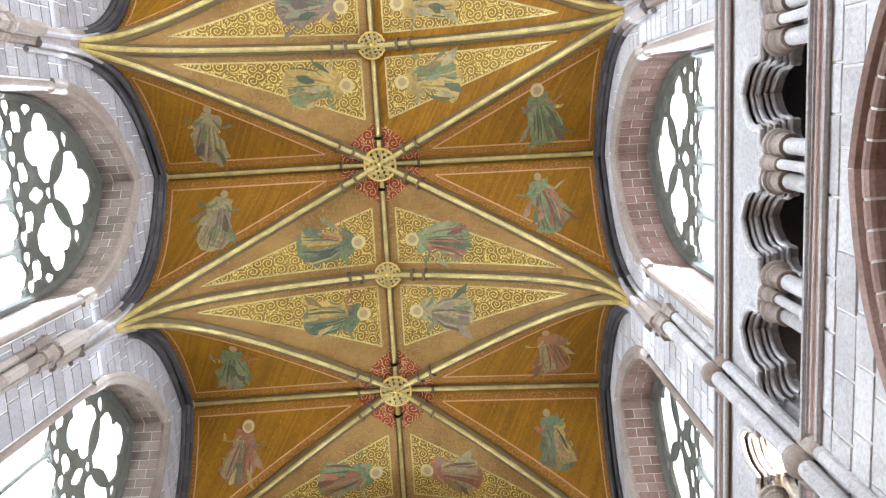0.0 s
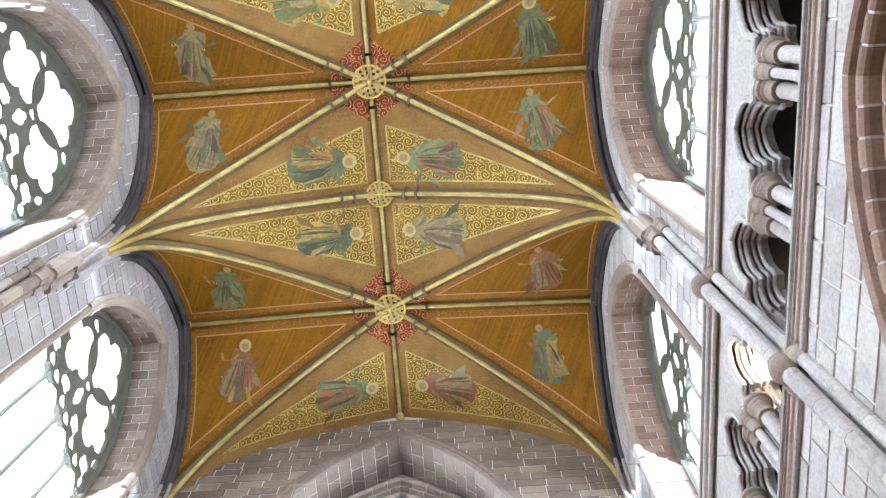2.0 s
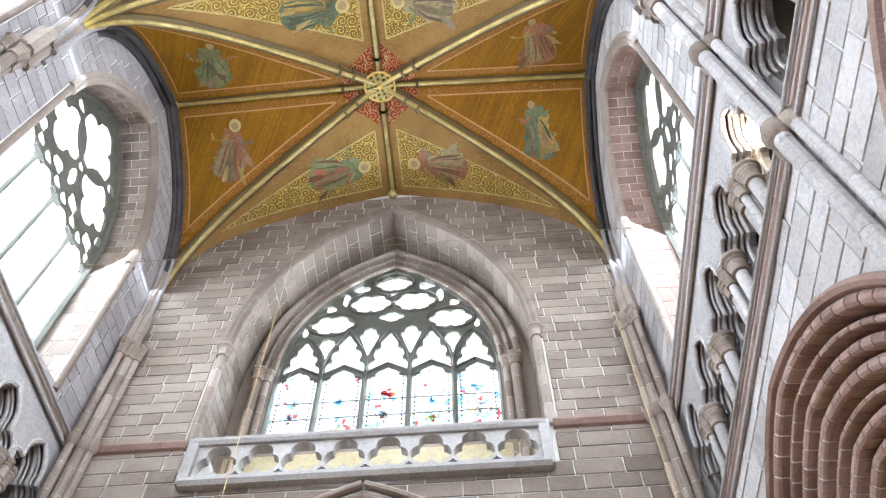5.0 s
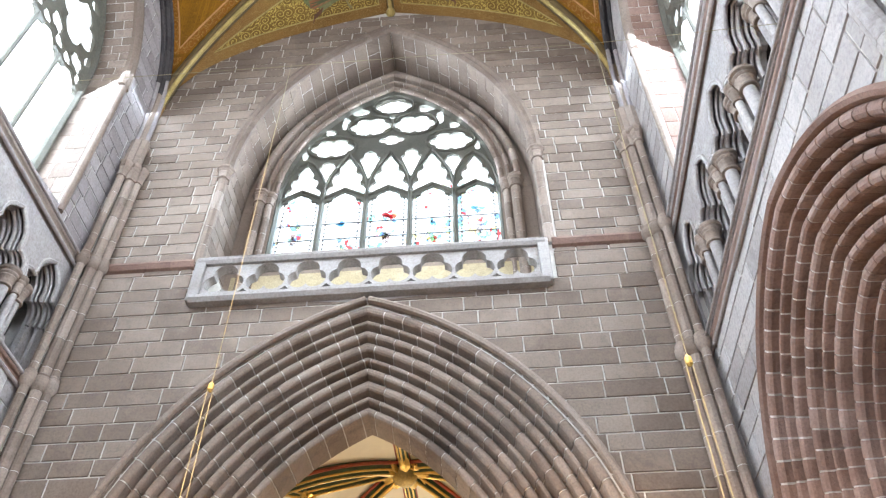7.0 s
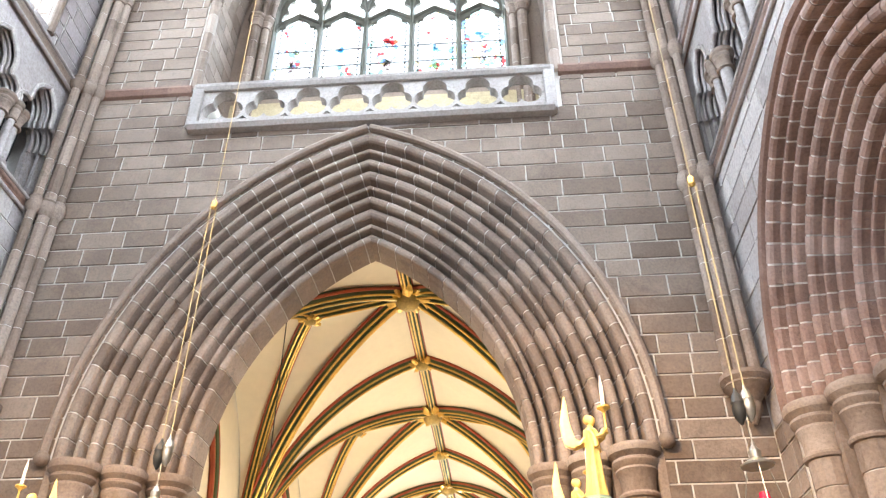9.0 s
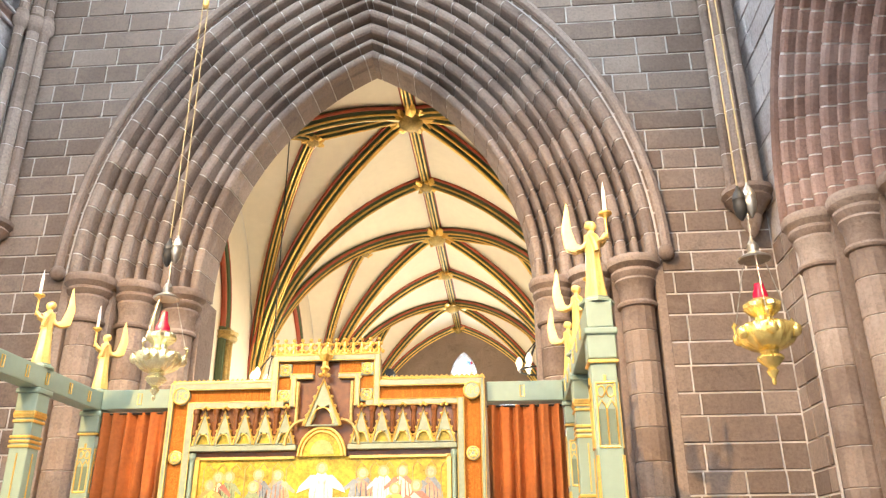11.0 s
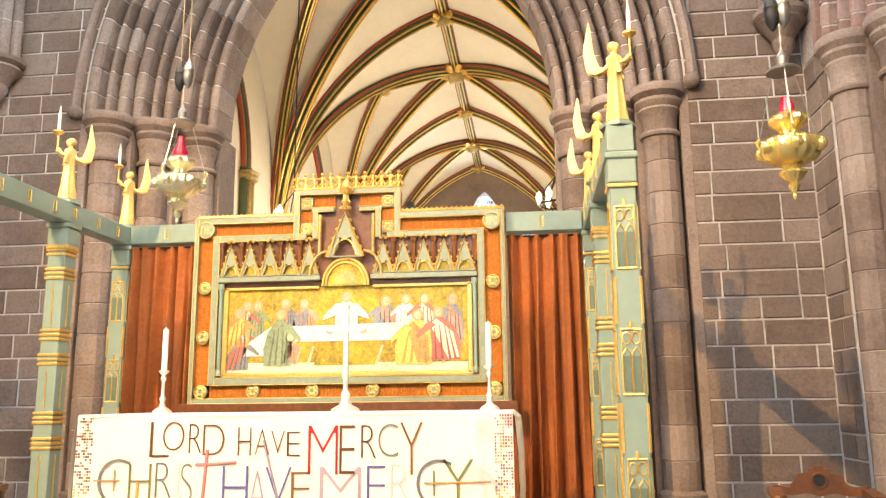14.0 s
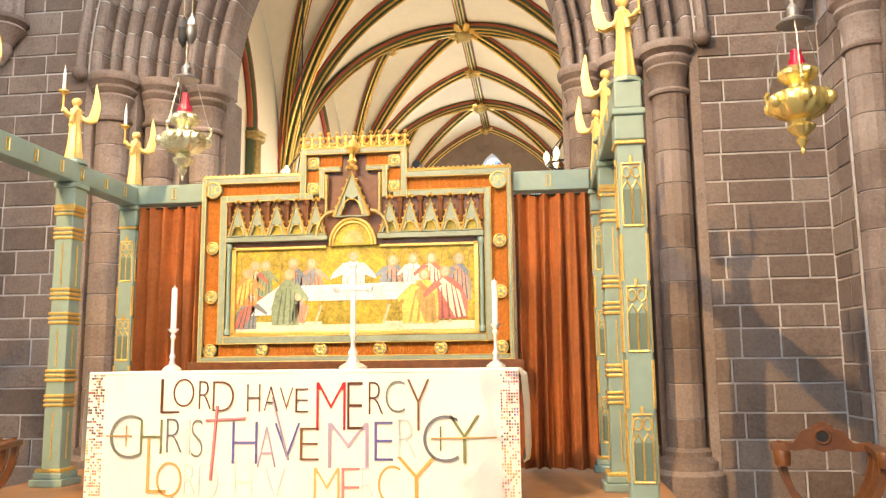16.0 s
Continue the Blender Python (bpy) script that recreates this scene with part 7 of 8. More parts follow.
def draped(u, z0, z1, w, mat, lean=0.0, lift=0.006, halo=True):
    """A plain draped silhouette with a disc above it."""
    h, w = z1 - z0, w * 1.28
    pts = [(u - w * 0.5, z0), (u + w * 0.5, z0), (u + w * 0.52, z0 + h * 0.35), (u + w * 0.42 + lean * 0.6, z0 + h * 0.62), (u + w * 0.16 + lean, z0 + h * 0.80), (u - w * 0.16 + lean, z0 + h * 0.80), (u - w * 0.42 + lean * 0.6, z0 + h * 0.6), (u - w * 0.52, z0 + h * 0.3)]
    fig = flat("draped_shape", pts, mat, lift)
    hx, hz = u + lean * 1.15, z0 + h * 0.90
    if halo:
        flat("halo_shape", [(hx + 0.062 * math.cos(2 * math.pi * i / 16), hz + 0.062 * math.sin(2 * math.pi * i / 16)) for i in range(16)], HALO, lift + 0.001, fig)
    fold = FOLDS[CLOTH.index(mat)]
    sash = CLOTH[(CLOTH.index(mat) * 3 + 2) % 8]
    turn = 1 if u < 0 else -1
    flat("mantle_shape", [(u - turn * w * 0.46, z0 + h * 0.05), (u - turn * w * 0.12, z0 + h * 0.02), (u + turn * w * 0.30 + lean, z0 + h * 0.66), (u + turn * w * 0.10 + lean, z0 + h * 0.78), (u - turn * w * 0.36 + lean * 0.5, z0 + h * 0.52)], sash, lift + 0.001, fig)
    flat("sleeve_shape", [(u + turn * w * 0.10 + lean, z0 + h * 0.66), (u + turn * w * 0.72 + lean, z0 + h * 0.40), (u + turn * w * 0.76 + lean, z0 + h * 0.47), (u + turn * w * 0.34 + lean, z0 + h * 0.74)], mat, lift + 0.0035, fig)
    for q in (-0.30, -0.08, 0.16, 0.34):
        a, b = u + w * q, u + w * q * 0.7 + lean * 0.7
        flat("fold_shape", [(a - w * 0.035, z0 + 0.01), (a + w * 0.05, z0 + 0.01), (b + w * 0.03, z0 + h * (0.68 - abs(q) * 0.3)), (b, z0 + h * (0.70 - abs(q) * 0.3))], fold, lift + 0.002, fig)
    flat("disc_shape", [(hx + 0.038 * math.cos(2 * math.pi * i / 12), hz + 0.045 * math.sin(2 * math.pi * i / 12)) for i in range(12)], CLOTH[10], lift + 0.004, fig)


for u, z0, z1, w, c, lean, lift in ((-1.14, 2.05, 2.46, 0.16, 2, 0.02, 0.004), (-1.02, 2.08, 2.46, 0.15, 3, 0.02, 0.005), (-0.68, 2.10, 2.48, 0.16, 1, 0.0, 0.004), (-0.47, 2.10, 2.47, 0.20, 5, 0.0, 0.004),
                                    (-1.22, 1.98, 2.38, 0.20, 4, 0.02, 0.009), (-1.22, 1.72, 2.10, 0.20, 8, 0.06, 0.007), (-0.76, 1.76, 2.38, 0.24, 3, 0.03, 0.012), (-0.62, 1.78, 2.1, 0.12, 5, 0.0, 0.011),
                                    (0.0, 2.14, 2.54, 0.19, 7, 0.0, 0.004), (0.44, 2.12, 2.48, 0.22, 1, 0.0, 0.004), (0.66, 2.12, 2.50, 0.18, 7, 0.0, 0.005), (0.86, 2.12, 2.50, 0.20, 2, 0.0, 0.004),
                                    (1.16, 2.0, 2.50, 0.20, 1, 0.0, 0.004), (1.08, 1.80, 2.37, 0.26, 2, -0.06, 0.012), (0.74, 1.76, 2.34, 0.30, 6, 0.04, 0.013)):
    draped(u, z0, z1, w, CLOTH[c], lean, lift)
flat("draped_shape", [(-0.26, 2.25), (-0.12, 2.30), (0.12, 2.30), (0.26, 2.25), (0.23, 2.32), (0.12, 2.43), (-0.12, 2.43), (-0.23, 2.32)], CLOTH[7], 0.010)
flat("gilt_step", [(-0.35, 1.76), (0.35, 1.76), (0.35, 1.95), (-0.35, 1.95)], MOSAIC_GOLD, 0.005)

# curtains beside the reredos


def curtain(x0, x1, label):
    cur = empty("riddel_curtain", label, "curtain", "riddel curtains")
    bm = bmesh.new()
    n, rows = 90, 10
    rnd = random.Random(int(x0 * 50))
    ph = [rnd.uniform(0, 6) for _ in range(4)]
    prev = None
    for j in range(rows + 1):
        f = j / rows
        ring = []
        for i in range(n + 1):
            u = i / n
            amp = 0.036 + 0.040 * (1 - f)
            y = 8.86 + amp * (math.sin(u * 37 + ph[0] + 1.3 * (1 - f) * math.sin(u * 8 + ph[3])) + 0.5 * math.sin(u * 61 + ph[1] - 1.5 * f)) + 0.02 * math.sin(u * 7 + ph[2])
            ring.append(bm.verts.new((x0 + (x1 - x0) * u + 0.01 * math.sin(u * 40 + 3 * f), y, ALTAR_FLOOR + 0.02 + (3.14 - ALTAR_FLOOR) * f)))
        if prev:
            for i in range(n):
                bm.faces.new((prev[i], prev[i + 1], ring[i + 1], ring[i]))
        prev = ring
    part("cloth", bm, CURTAIN, cur, smooth=True)
    bm = bmesh.new()
    tube(bm, [(x0, 8.86, 3.15), (x1, 8.86, 3.15)], 0.012, 6)
    part("rod", bm, IRON, cur)


curtain(1.76, 2.60, "rust brown velvet curtain hanging in deep folds")
curtain(-2.60, -1.76, "rust brown velvet curtain hanging in deep folds")

# ---------- altar ----------
altar = empty("altar", "altar with a white linen frontal lettered in many colours", "altar")
AY, AZ = 6.70, 1.285
bm = bmesh.new()
box(bm, -1.80, 1.80, AY + 0.03, 7.72, ALTAR_FLOOR, AZ - 0.03, 0.01)
part("table", bm, OAK, altar)
bm = bmesh.new()
box(bm, -1.83, 1.83, AY - 0.012, 7.76, AZ - 0.03, AZ, 0.012)
part("linen_top", bm, LINEN, altar)
bm = bmesh.new()
n = 40
prev = None
for i in range(n + 1):
    x = -1.83 + 3.66 * i / n
    col = [bm.verts.new((x, AY - 0.008 + 0.004 * math.sin(x * 5 + z * 3), z)) for z in (AZ - 0.02, 0.95, 0.6, ALTAR_FLOOR + 0.02)]
    if prev:
        for k in range(3):
            bm.faces.new((prev[k], col[k], col[k + 1], prev[k + 1]))
    prev = col
frontal = part("frontal", bm, LINEN, altar, "white woven frontal with coloured lettering")
# the cloth that falls over the end
for s in (-1, 1):
    bm = bmesh.new()
    prev = None
    for i in range(25):
        y = AY - 0.01 + 1.05 * i / 24
        col = [bm.verts.new((s * (1.83 + o + 0.02 * math.sin(y * 11) * (o > 0.02)), y, z)) for o, z in ((0.0, AZ - 0.005), (0.035, AZ - 0.05), (0.055, AZ - 0.3), (0.06, AZ - 0.70), (0.05, AZ - 0.74), (0.02, AZ - 0.72))]
        if prev:
            for k in range(5):
                bm.faces.new((prev[k], col[k], col[k + 1], prev[k + 1]))
        prev = col
    part("linen_fall", bm, LINEN, altar, smooth=True)

PX = lambda p: (p - 537.5) / 208.0
INKS = {k: plain_material("thread_" + k, c, 0.7, vary=0.15, scale=60) for k, c in dict(brown=(0.10, 0.035, 0.01), umber=(0.16, 0.07, 0.02), red=(0.42, 0.01, 0.015), grey=(0.17, 0.17, 0.13), slate=(0.13, 0.14, 0.16), blue=(0.10, 0.10, 0.30), violet=(0.36, 0.28, 0.36),
        pale=(0.50, 0.56, 0.56), pink=(0.62, 0.20, 0.20), blush=(0.80, 0.66, 0.58), gold=(0.55, 0.32, 0.08), orange=(0.70, 0.40, 0.14), olive=(0.16, 0.17, 0.06), mauve=(0.70, 0.60, 0.62)).items()}
TEXT = [("L", 293, 328, 668, 727, "brown"), ("O", 316, 354, 668, 716, "umber"), ("R", 363, 386, 672, 722, "brown"), ("D", 388, 426, 673, 724, "umber"), ("H", 450, 473, 678, 725, "brown"), ("A", 480, 505, 682, 724, "brown"), ("V", 508, 532, 684, 722, "umber"), ("E", 536, 559, 686, 726, "brown"),
        ("M", 573, 624, 676, 756, "red"), ("E", 627, 654, 676, 755, "brown"), ("R", 664, 690, 676, 732, "brown"), ("C", 693, 728, 674, 727, "grey"), ("Y", 730, 768, 672, 757, "umber"),
        ("C", 202, 262, 730, 804, "grey"), ("H", 258, 298, 738, 796, "olive"), ("R", 306, 336, 736, 796, "slate"), ("I", 342, 349, 738, 798, "pale"), ("S", 350, 372, 738, 802, "grey"), ("H", 425, 470, 742, 812, "blue"), ("A", 470, 503, 750, 818, "violet"), ("V", 500, 545, 744, 806, "blue"), ("E", 545, 578, 752, 806, "umber"),
        ("M", 594, 664, 744, 818, "violet"), ("E", 674, 706, 742, 806, "blue"), ("R", 714, 746, 738, 804, "pale"), ("C", 757, 818, 732, 808, "slate"), ("Y", 800, 852, 732, 810, "olive"),
        ("L", 272, 308, 770, 862, "gold"), ("O", 290, 336, 810, 868, "gold"), ("R", 340, 362, 812, 866, "blush"), ("D", 366, 402, 812, 872, "mauve"), ("H", 430, 462, 808, 876, "blush"), ("V", 484, 520, 820, 876, "mauve"), ("M", 570, 614, 818, 880, "orange"), ("E", 618, 650, 818, 882, "pink"), ("R", 652, 678, 818, 876, "mauve"), ("C", 680, 720, 814, 876, "gold"), ("Y", 712, 778, 800, 872, "gold")]
for ch, p0, p1, q0, q1, ink in TEXT:
    letter(ch, frontal, INKS[ink], PX(p0), PX(p1), AZ - (q1 - 655) / 208, AZ - (q0 - 655) / 208, AY - 0.018, -0.026)
for pts, ink, w in (([(397, 715), (388, 840)], "pink", 0.014), ([(377, 740), (448, 736)], "pink", 0.011), ([(495, 700), (525, 806)], "violet", 0.008), ([(195, 766), (242, 766)], "gold", 0.006), ([(232, 748), (232, 784)], "gold", 0.006), ([(770, 770), (880, 768)], "gold", 0.007), ([(786, 750), (786, 790)], "olive", 0.006)):
    bm = bmesh.new()
    tube(bm, [(PX(a), AY - 0.018, AZ - (b - 655) / 208) for a, b in pts], w, 6, (0, 1, 0))
    part("embroidered_line", bm, INKS[ink], frontal)
# woven check bands at the ends of the frontal
rnd = random.Random(4)
BANDS = {}
for s in (-1, 1):
    for col in range(7):
        for row in range(44):
            z = AZ - 0.03 - row * 0.024
            if rnd.random() < 0.42 or z < ALTAR_FLOOR + 0.05:
                continue
            x = s * (1.815 - col * 0.021)
            tone = rnd.choice(("red", "violet", "brown", "umber", "orange", "blue") if row < 24 else ("orange", "blush", "gold", "pink", "orange"))
            key = tone + str(s)
            BANDS.setdefault(key, []).append((x, z))
for key, spots in BANDS.items():
    bm = bmesh.new()
    for x, z in spots:
        box(bm, x - 0.0065, x + 0.0055, AY - 0.020, AY - 0.012, z - 0.0085, z + 0.005)
    tagged(part("woven_band", bm, INKS[key.rstrip("-1")], frontal), kind="stuff")


def altar_candle(x, y):
    c = empty("altar_candlestick", "silver candlestick with a tall white candle on the altar", "candlestick", "altar candlesticks", at=(x, y, AZ))
    bm = bmesh.new()
    lathe(bm, [(0.085, 0), (0.085, 0.02), (0.06, 0.04), (0.03, 0.06), (0.02, 0.10), (0.03, 0.13), (0.016, 0.16), (0.014, 0.28), (0.028, 0.31), (0.014, 0.34), (0.045, 0.37), (0.048, 0.385), (0.01, 0.39)], (0, 0, 0), 16)
    part("stick", bm, SILVER, c, smooth=True)
    bm = bmesh.new()
    lathe(bm, [(0.026, 0.385), (0.026, 0.75), (0.02, 0.765), (0.004, 0.77), (0.003, 0.785)], (0, 0, 0), 12)
    part("candle", bm, WAX, c, smooth=True)


altar_candle(-1.36, 7.25)
altar_candle(1.62, 7.25)
cross = empty("altar_cross", "ornate silver altar cross on a stepped base", "cross", at=(0.34, 7.25, AZ))
bm = bmesh.new()
lathe(bm, [(0.13, 0), (0.13, 0.02), (0.10, 0.04), (0.06, 0.06), (0.035, 0.11), (0.045, 0.15), (0.022, 0.19), (0.02, 0.28), (0.036, 0.31), (0.018, 0.34)], (0, 0, 0), 12)
part("base", bm, SILVER, cross, smooth=True)
bm = bmesh.new()
box(bm, -0.024, 0.024, -0.014, 0.014, 0.33, 0.92, 0.006)
part("upright", bm, SILVER, cross)
bm = bmesh.new()
box(bm, -0.145, 0.145, -0.013, 0.013, 0.70, 0.745, 0.006)
part("arm", bm, SILVER, cross)
for x, z in ((-0.15, 0.722), (0.15, 0.722), (0, 0.93), (0, 0.722)):
    bm = bmesh.new()
    bmesh.ops.create_icosphere(bm, subdivisions=2, radius=0.036, matrix=pose(x, 0, z) @ Matrix.Diagonal((1, 0.6, 1, 1)))
    part("cross_end", bm, SILVER, cross, smooth=True)

# ---------- hanging lamps ----------


def chain(bm, a, b, r=0.0032, link=0.03):
    a, b = Vector(a), Vector(b)
    n = max(2, int((b - a).length / link))
    for i in range(n):
        p, q = a.lerp(b, i / n), a.lerp(b, (i + 1.15) / n)
        tube(bm, [p, q], r * (1.35 if i % 2 else 0.85), 5, (0.3, 0.8, 0.1))


def hanging_lamp(x, y, tip, gilt, label, chimney=0.0, sr=1.0, sz=1.0):
    lampo = empty("sanctuary_lamp", label, "lamp", "hanging sanctuary lamps", at=(x, y, tip))
    bm = bmesh.new()
    lathe(bm, [(0.006, 0.0), (0.014, 0.02), (0.010, 0.035), (0.028, 0.06), (0.034, 0.075), (0.02, 0.09), (0.055, 0.115), (0.078, 0.14), (0.07, 0.155), (0.045, 0.165), (0.055, 0.180), (0.10, 0.195), (0.142, 0.218), (0.166, 0.248), (0.174, 0.280), (0.164, 0.310), (0.13, 0.330), (0.085, 0.340), (0.055, 0.348)], (0, 0, 0), 84, 14, 0.04)
    bowl = part("bowl", bm, gilt, lampo, smooth=True)
    for k in range(6):
        a = 2 * math.pi * (k + 0.4) / 6
        bm = bmesh.new()
        bmesh.ops.create_icosphere(bm, subdivisions=2, radius=0.038, matrix=pose(0.172 * math.cos(a), 0.172 * math.sin(a), 0.272))
        part("medallion", bm, gilt, bowl, smooth=True)
    bm = bmesh.new()
    lathe(bm, [(0.05, 0.34), (0.05, 0.37), (0.085, 0.395), (0.108, 0.42), (0.108, 0.44), (0.08, 0.46), (0.045, 0.475)], (0, 0, 0), 40, 10, 0.07)
    part("collar", bm, gilt, lampo, smooth=True)
    bm = bmesh.new()
    lathe(bm, [(0.048 + chimney * 0.2, 0.47), (0.046 + chimney * 0.22, 0.50), (0.034, 0.53 + chimney * 0.2), (0.030 - chimney * 0.1, 0.56 + chimney), (0.024 - chimney * 0.05, 0.56 + chimney), (0.026, 0.49)], (0, 0, 0), 16)
    part("ruby_cup", bm, RUBY, lampo, "ruby glass cup", smooth=True)
    for k in range(3):
        a = 2 * math.pi * (k + 0.15) / 3
        px_, py_ = 0.185 * math.cos(a), 0.185 * math.sin(a)
        bm = bmesh.new()
        tube(bm, [(0.15 * math.cos(a), 0.15 * math.sin(a), 0.27), (px_ * 1.05, py_ * 1.05, 0.30), (px_ * 1.1, py_ * 1.1, 0.35), (px_, py_, 0.37)], 0.013, 6)
        part("bracket", bm, gilt, bowl, smooth=True)
        bm = bmesh.new()
        chain(bm, (px_, py_, 0.36), (0.075 * math.cos(a), 0.075 * math.sin(a), 0.70))
        part("chain", bm, DARK_SILVER, lampo)
    bm = bmesh.new()
    lathe(bm, [(0.100, 0.70), (0.104, 0.71), (0.066, 0.73), (0.035, 0.745), (0.038, 0.785), (0.028, 0.80), (0.012, 0.82), (0.012, 0.84)], (0, 0, 0), 18)
    part("smoke_bell", bm, DARK_SILVER, lampo, smooth=True)
    bm = bmesh.new()
    chain(bm, (0, 0, 0.84), (0, 0, 0.98), 0.007)
    part("chain", bm, DARK_SILVER, lampo)
    for dx, dz in ((0.03, 0.0), (-0.035, -0.02)):
        bm = bmesh.new()
        lathe(bm, [(0.008, 0.96), (0.035, 1.0), (0.045, 1.05), (0.040, 1.08), (0.045, 1.09), (0.034, 1.13), (0.012, 1.16), (0.008, 1.18)], (dx, 0.0, dz), 14)
        part("counterweight", bm, DARK_SILVER if dx > 0 else IRON, lampo, smooth=True)
    top = (5.05 - tip) / sz
    for dx in (0.03, -0.035):
        bm = bmesh.new()
        tube(bm, [(dx, 0, 1.16), (dx * 0.8, 0, top)], 0.0055, 5, (0, 1, 0))
        part("rope", bm, ROPE, lampo)
    bm = bmesh.new()
    lathe(bm, [(0.01, top - 0.02), (0.03, top), (0.03, top + 0.05), (0.01, top + 0.08)], (0, 0, 0), 10)
    part("pulley", bm, GOLD_PAINT, lampo)
    bm = bmesh.new()
    tube(bm, [(0, 0, top + 0.05), (0, 0, (9.47 - tip) / sz)], 0.0045, 5, (0, 1, 0))
    part("rope", bm, ROPE, lampo)
    lampo.scale = (sr, sr, sz)
    return lampo


hanging_lamp(3.375, 4.4, 2.375, BRIGHT_GOLD, "gilded hanging sanctuary lamp with a ruby glass cup", 0.0, 0.88, 1.0)
hanging_lamp(0.03, 4.4, 2.365, plain_material("silver_gilt", (0.95, 0.82, 0.50), 0.16, 0.85, 0.2, 70, 0.6), "silver-gilt hanging sanctuary lamp with a ruby glass cup", 0.05, 0.74, 0.84)
bm = bmesh.new()
tube(bm, [(-HALF, 4.4, 9.6), (-2.5, 4.4, 9.46), (0.03, 4.4, 9.44), (3.375, 4.4, 9.46), (HALF, 4.4, 9.6)], 0.0032, 5, (0, 1, 0.1))
tagged(part("lamp_wire", bm, ROPE), "thin wire strung across the choir carrying lamp ropes", "wire")

# passage lamp bulb
bm = bmesh.new()
bmesh.ops.create_uvsphere(bm, u_segments=16, v_segments=10, radius=0.14, matrix=pose(5.80, 4.10, 11.20))
PB, _nt, _b = material("passage_bulb")
_b.inputs["Base Color"].default_value = (1, 0.95, 0.85, 1)
_b.inputs["Emission Color"].default_value = (1.0, 0.93, 0.75, 1)
_b.inputs["Emission Strength"].default_value = 25.0
fl = empty("floodlight", "round floodlight glowing in the triforium passage", "lamp")
part("lens", bm, PB, fl, smooth=True)
bm = bmesh.new()
lathe(bm, [(0.05, 0), (0.05, 0.03), (0.015, 0.05), (0.015, 1.65)], (5.86, 4.12, SILL_Z + 0.1), 10)
part("stand", bm, IRON, fl)

# ---------- chairs ----------


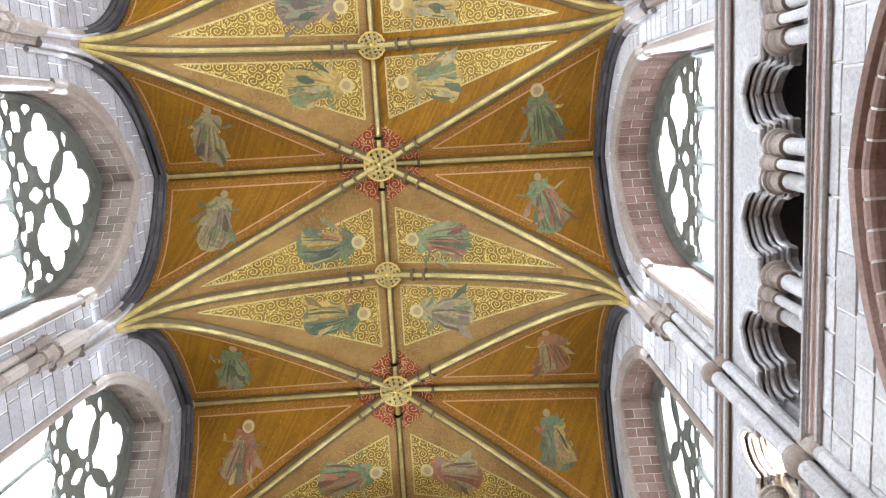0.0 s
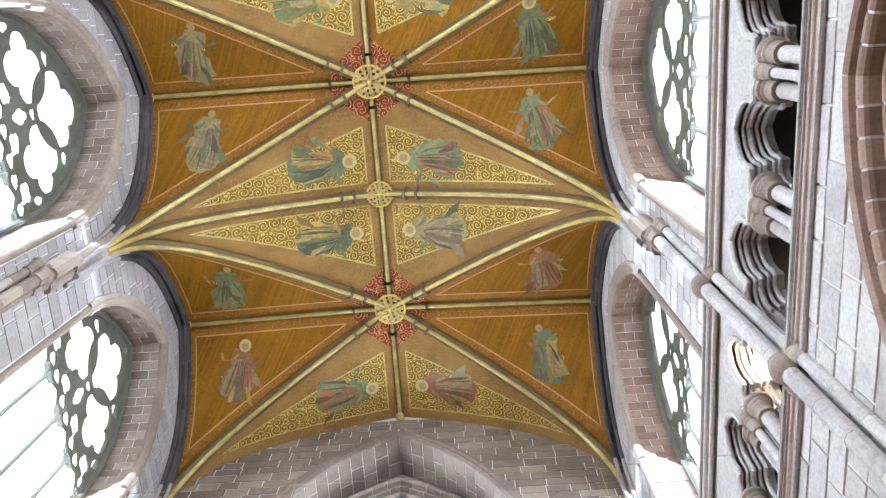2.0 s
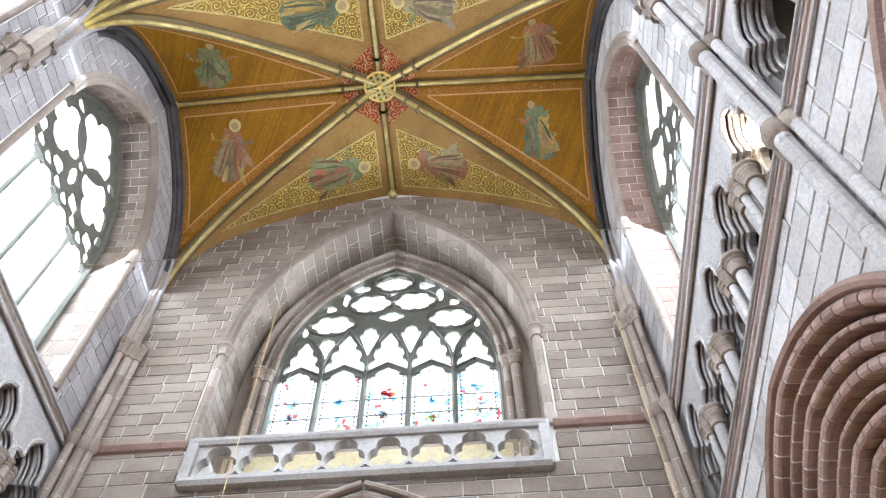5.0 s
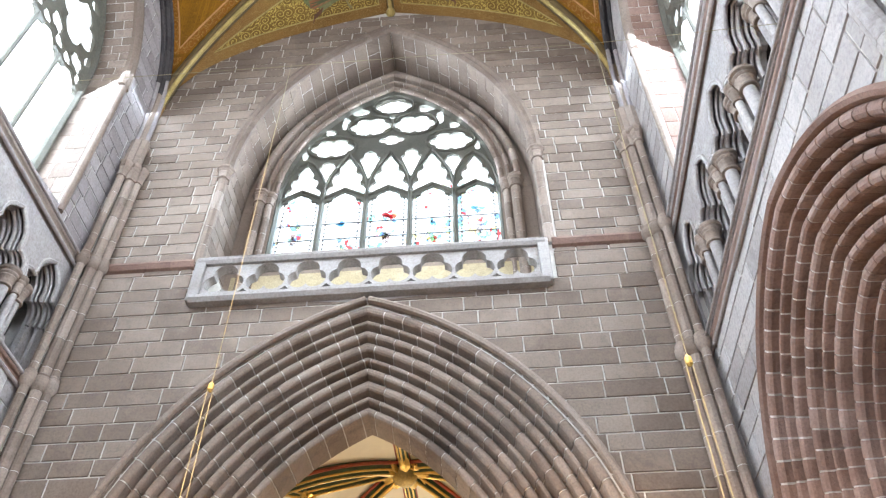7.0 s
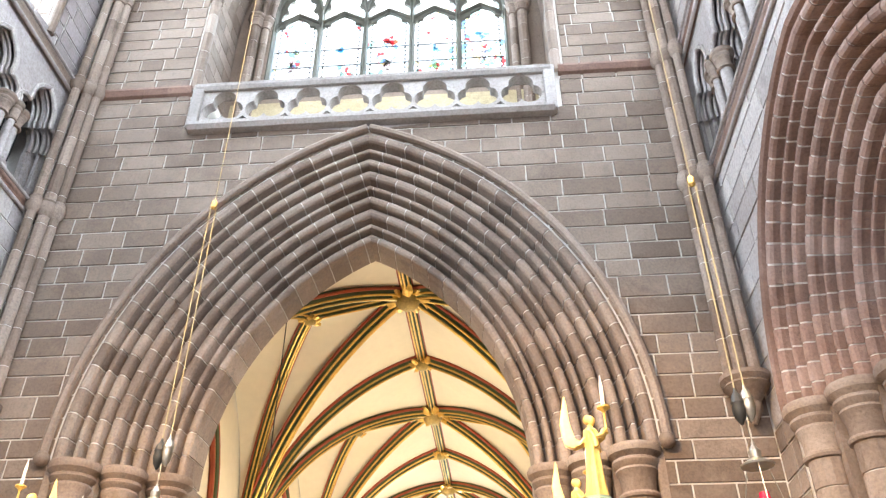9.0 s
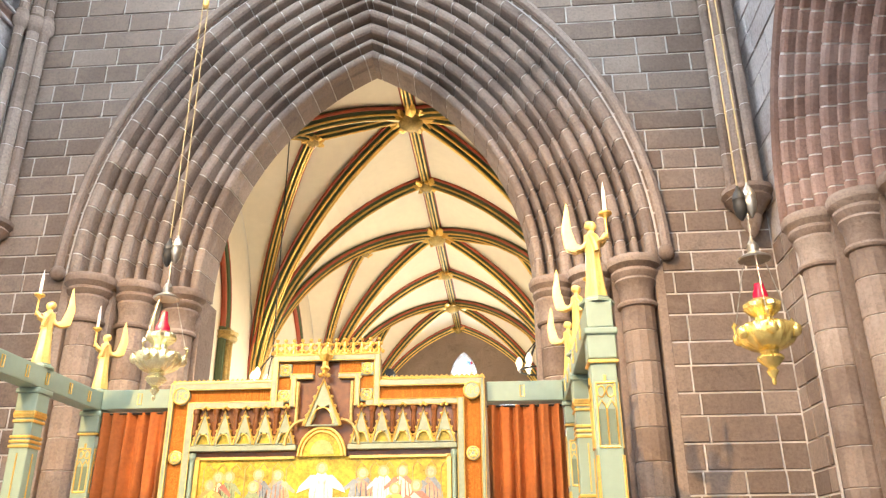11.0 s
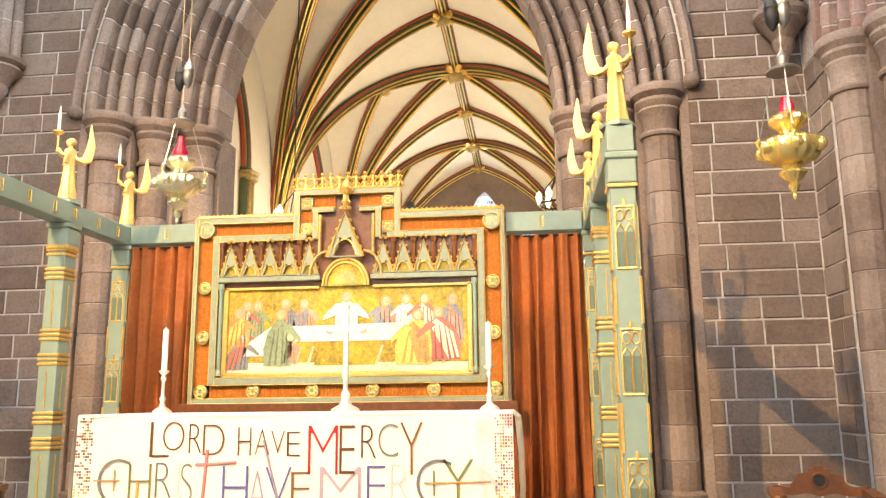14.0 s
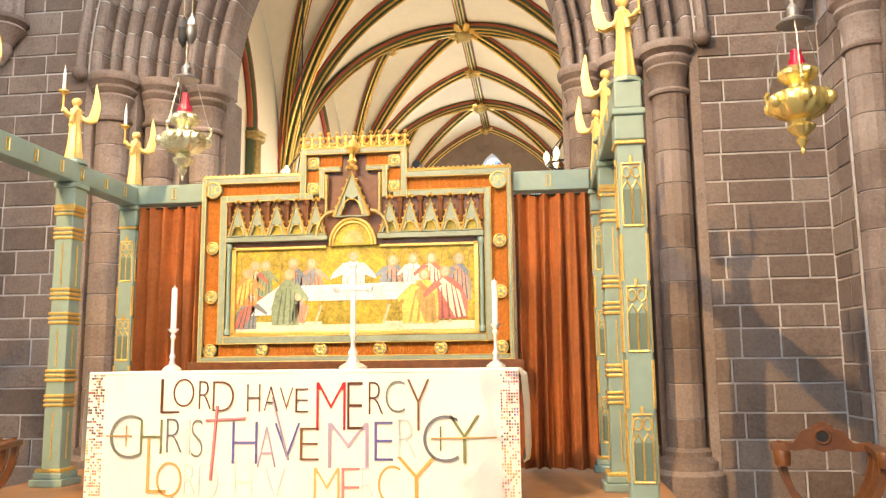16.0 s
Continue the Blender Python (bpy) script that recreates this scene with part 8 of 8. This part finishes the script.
def x_chair(x, y, z, turn, label):
    ch = empty("folding_chair", label, "chair", "carved folding chairs")
    W, D, H = 0.34, 0.23, 0.90
    for s in (-1, 1):
        for yy in (-D, 0.0, D):
            bm = bmesh.new()
            hub, pts = 0.40, []
            for i in range(17):
                # an arc down from the arm to the hub, and on to the foot of the other side
                a = math.pi / 2 * (i - 8) / 8
                pts.append((s * W * math.sin(a), yy, hub + (1 - math.cos(a)) * (H - hub if a > 0 else 0.03 - hub)))
            sweep(bm, pts, [(-0.026, -0.03), (0.026, -0.03), (0.026, 0.03), (-0.026, 0.03)], (0, 1, 0))
            part("leg", bm, OAK, ch)
        bm = bmesh.new()
        sweep(bm, [(s * W, -D - 0.08, H - 0.03), (s * W, -D, H), (s * W, 0, H + 0.01), (s * W, D + 0.04, H + 0.01)], [(-0.045, -0.03), (0.045, -0.03), (0.05, 0.02), (-0.05, 0.02)], (0, 0, 1))
        arm = part("arm", bm, OAK, ch)
        bm = bmesh.new()
        lathe(bm, [(0.02, -0.06), (0.055, -0.05), (0.06, 0.03), (0.05, 0.06), (0.02, 0.065)], (s * W, -D - 0.09, H - 0.03), 14)
        part("scroll", bm, OAK, arm, smooth=True)
        bm = bmesh.new()
        box(bm, s * W * 0.95 - 0.035, s * W * 0.95 + 0.035, -D - 0.05, D + 0.05, 0.0, 0.05, 0.012)
        part("foot", bm, OAK, ch)
    bm = bmesh.new()
    box(bm, -W * 0.74, W * 0.74, -D, D, 0.34, 0.37, 0.01)
    part("seat", bm, OAK, ch)
    bm = bmesh.new()
    outline = [(-W, H - 0.02), (-0.2, H - 0.03), (-0.1, H - 0.01), (0, H - 0.035), (0.1, H - 0.01), (0.2, H - 0.03), (W, H - 0.02), (W, H + 0.05), (0.22, H + 0.03), (0.19, H + 0.07), (0.15, H + 0.13), (0.08, H + 0.15), (0.075, H + 0.175), (0.04, H + 0.18), (0.03, H + 0.20), (-0.03, H + 0.20), (-0.04, H + 0.18), (-0.075, H + 0.175), (-0.08, H + 0.15), (-0.15, H + 0.13), (-0.19, H + 0.07), (-0.22, H + 0.03), (-W, H + 0.05)]
    slab(bm, outline, [], lambda u, v, d: (u, D - 0.02 + d, v), 0.04)
    back = part("backrest", bm, OAK, ch)
    bm = bmesh.new()
    tube(bm, [(0.055 * math.cos(2 * math.pi * i / 16), D - 0.025, H + 0.085 + 0.055 * math.sin(2 * math.pi * i / 16)) for i in range(17)], 0.012, 6, (0, 1, 0))
    part("medallion_ring", bm, OAK, back)
    bm = bmesh.new()
    slab(bm, [(0.05 * math.cos(2 * math.pi * i / 16), H + 0.085 + 0.05 * math.sin(2 * math.pi * i / 16)) for i in range(16)], [], lambda u, v, d: (u, D - 0.024 + d, v), 0.01)
    part("medallion", bm, IRON, back)
    ch.matrix_basis = pose(x, y, z, 0, 0, turn)


x_chair(4.16, 6.75, FLOOR_Z, -12, "carved dark oak folding chair with a shaped backrest")
x_chair(-3.10, 6.9, FLOOR_Z, 14, "carved dark oak folding chair with a shaped backrest")

chandelier(-1.83, 12.6, 4.30, 9.6)
chandelier(2.50, 12.6, 4.42, 9.4)

# small projector behind the reredos
pj = empty("projector", "small black spotlight clipped behind the reredos", "lamp", at=(0.68, RY + 0.26, 3.43))
bm = bmesh.new()
lathe(bm, [(0.02, 0.0), (0.02, 0.02), (0.008, 0.03), (0.008, 0.08)], (0, 0, 0), 10)
part("clip", bm, IRON, pj)
bm = bmesh.new()
sweep(bm, [(0, -0.07, 0.12), (0, 0.07, 0.13)], circle(0.05, 12), (0, 0, 1))
part("housing", bm, IRON, pj, smooth=True)

# ashlar of the east wall; the lower stones are pieces of their own
courses(wall_east, STONE, put_east, FLOOR_Z, 21.5, east_spans, seed=5, single=lambda u, z: (z < 7.2 and abs(u) > 4.0))
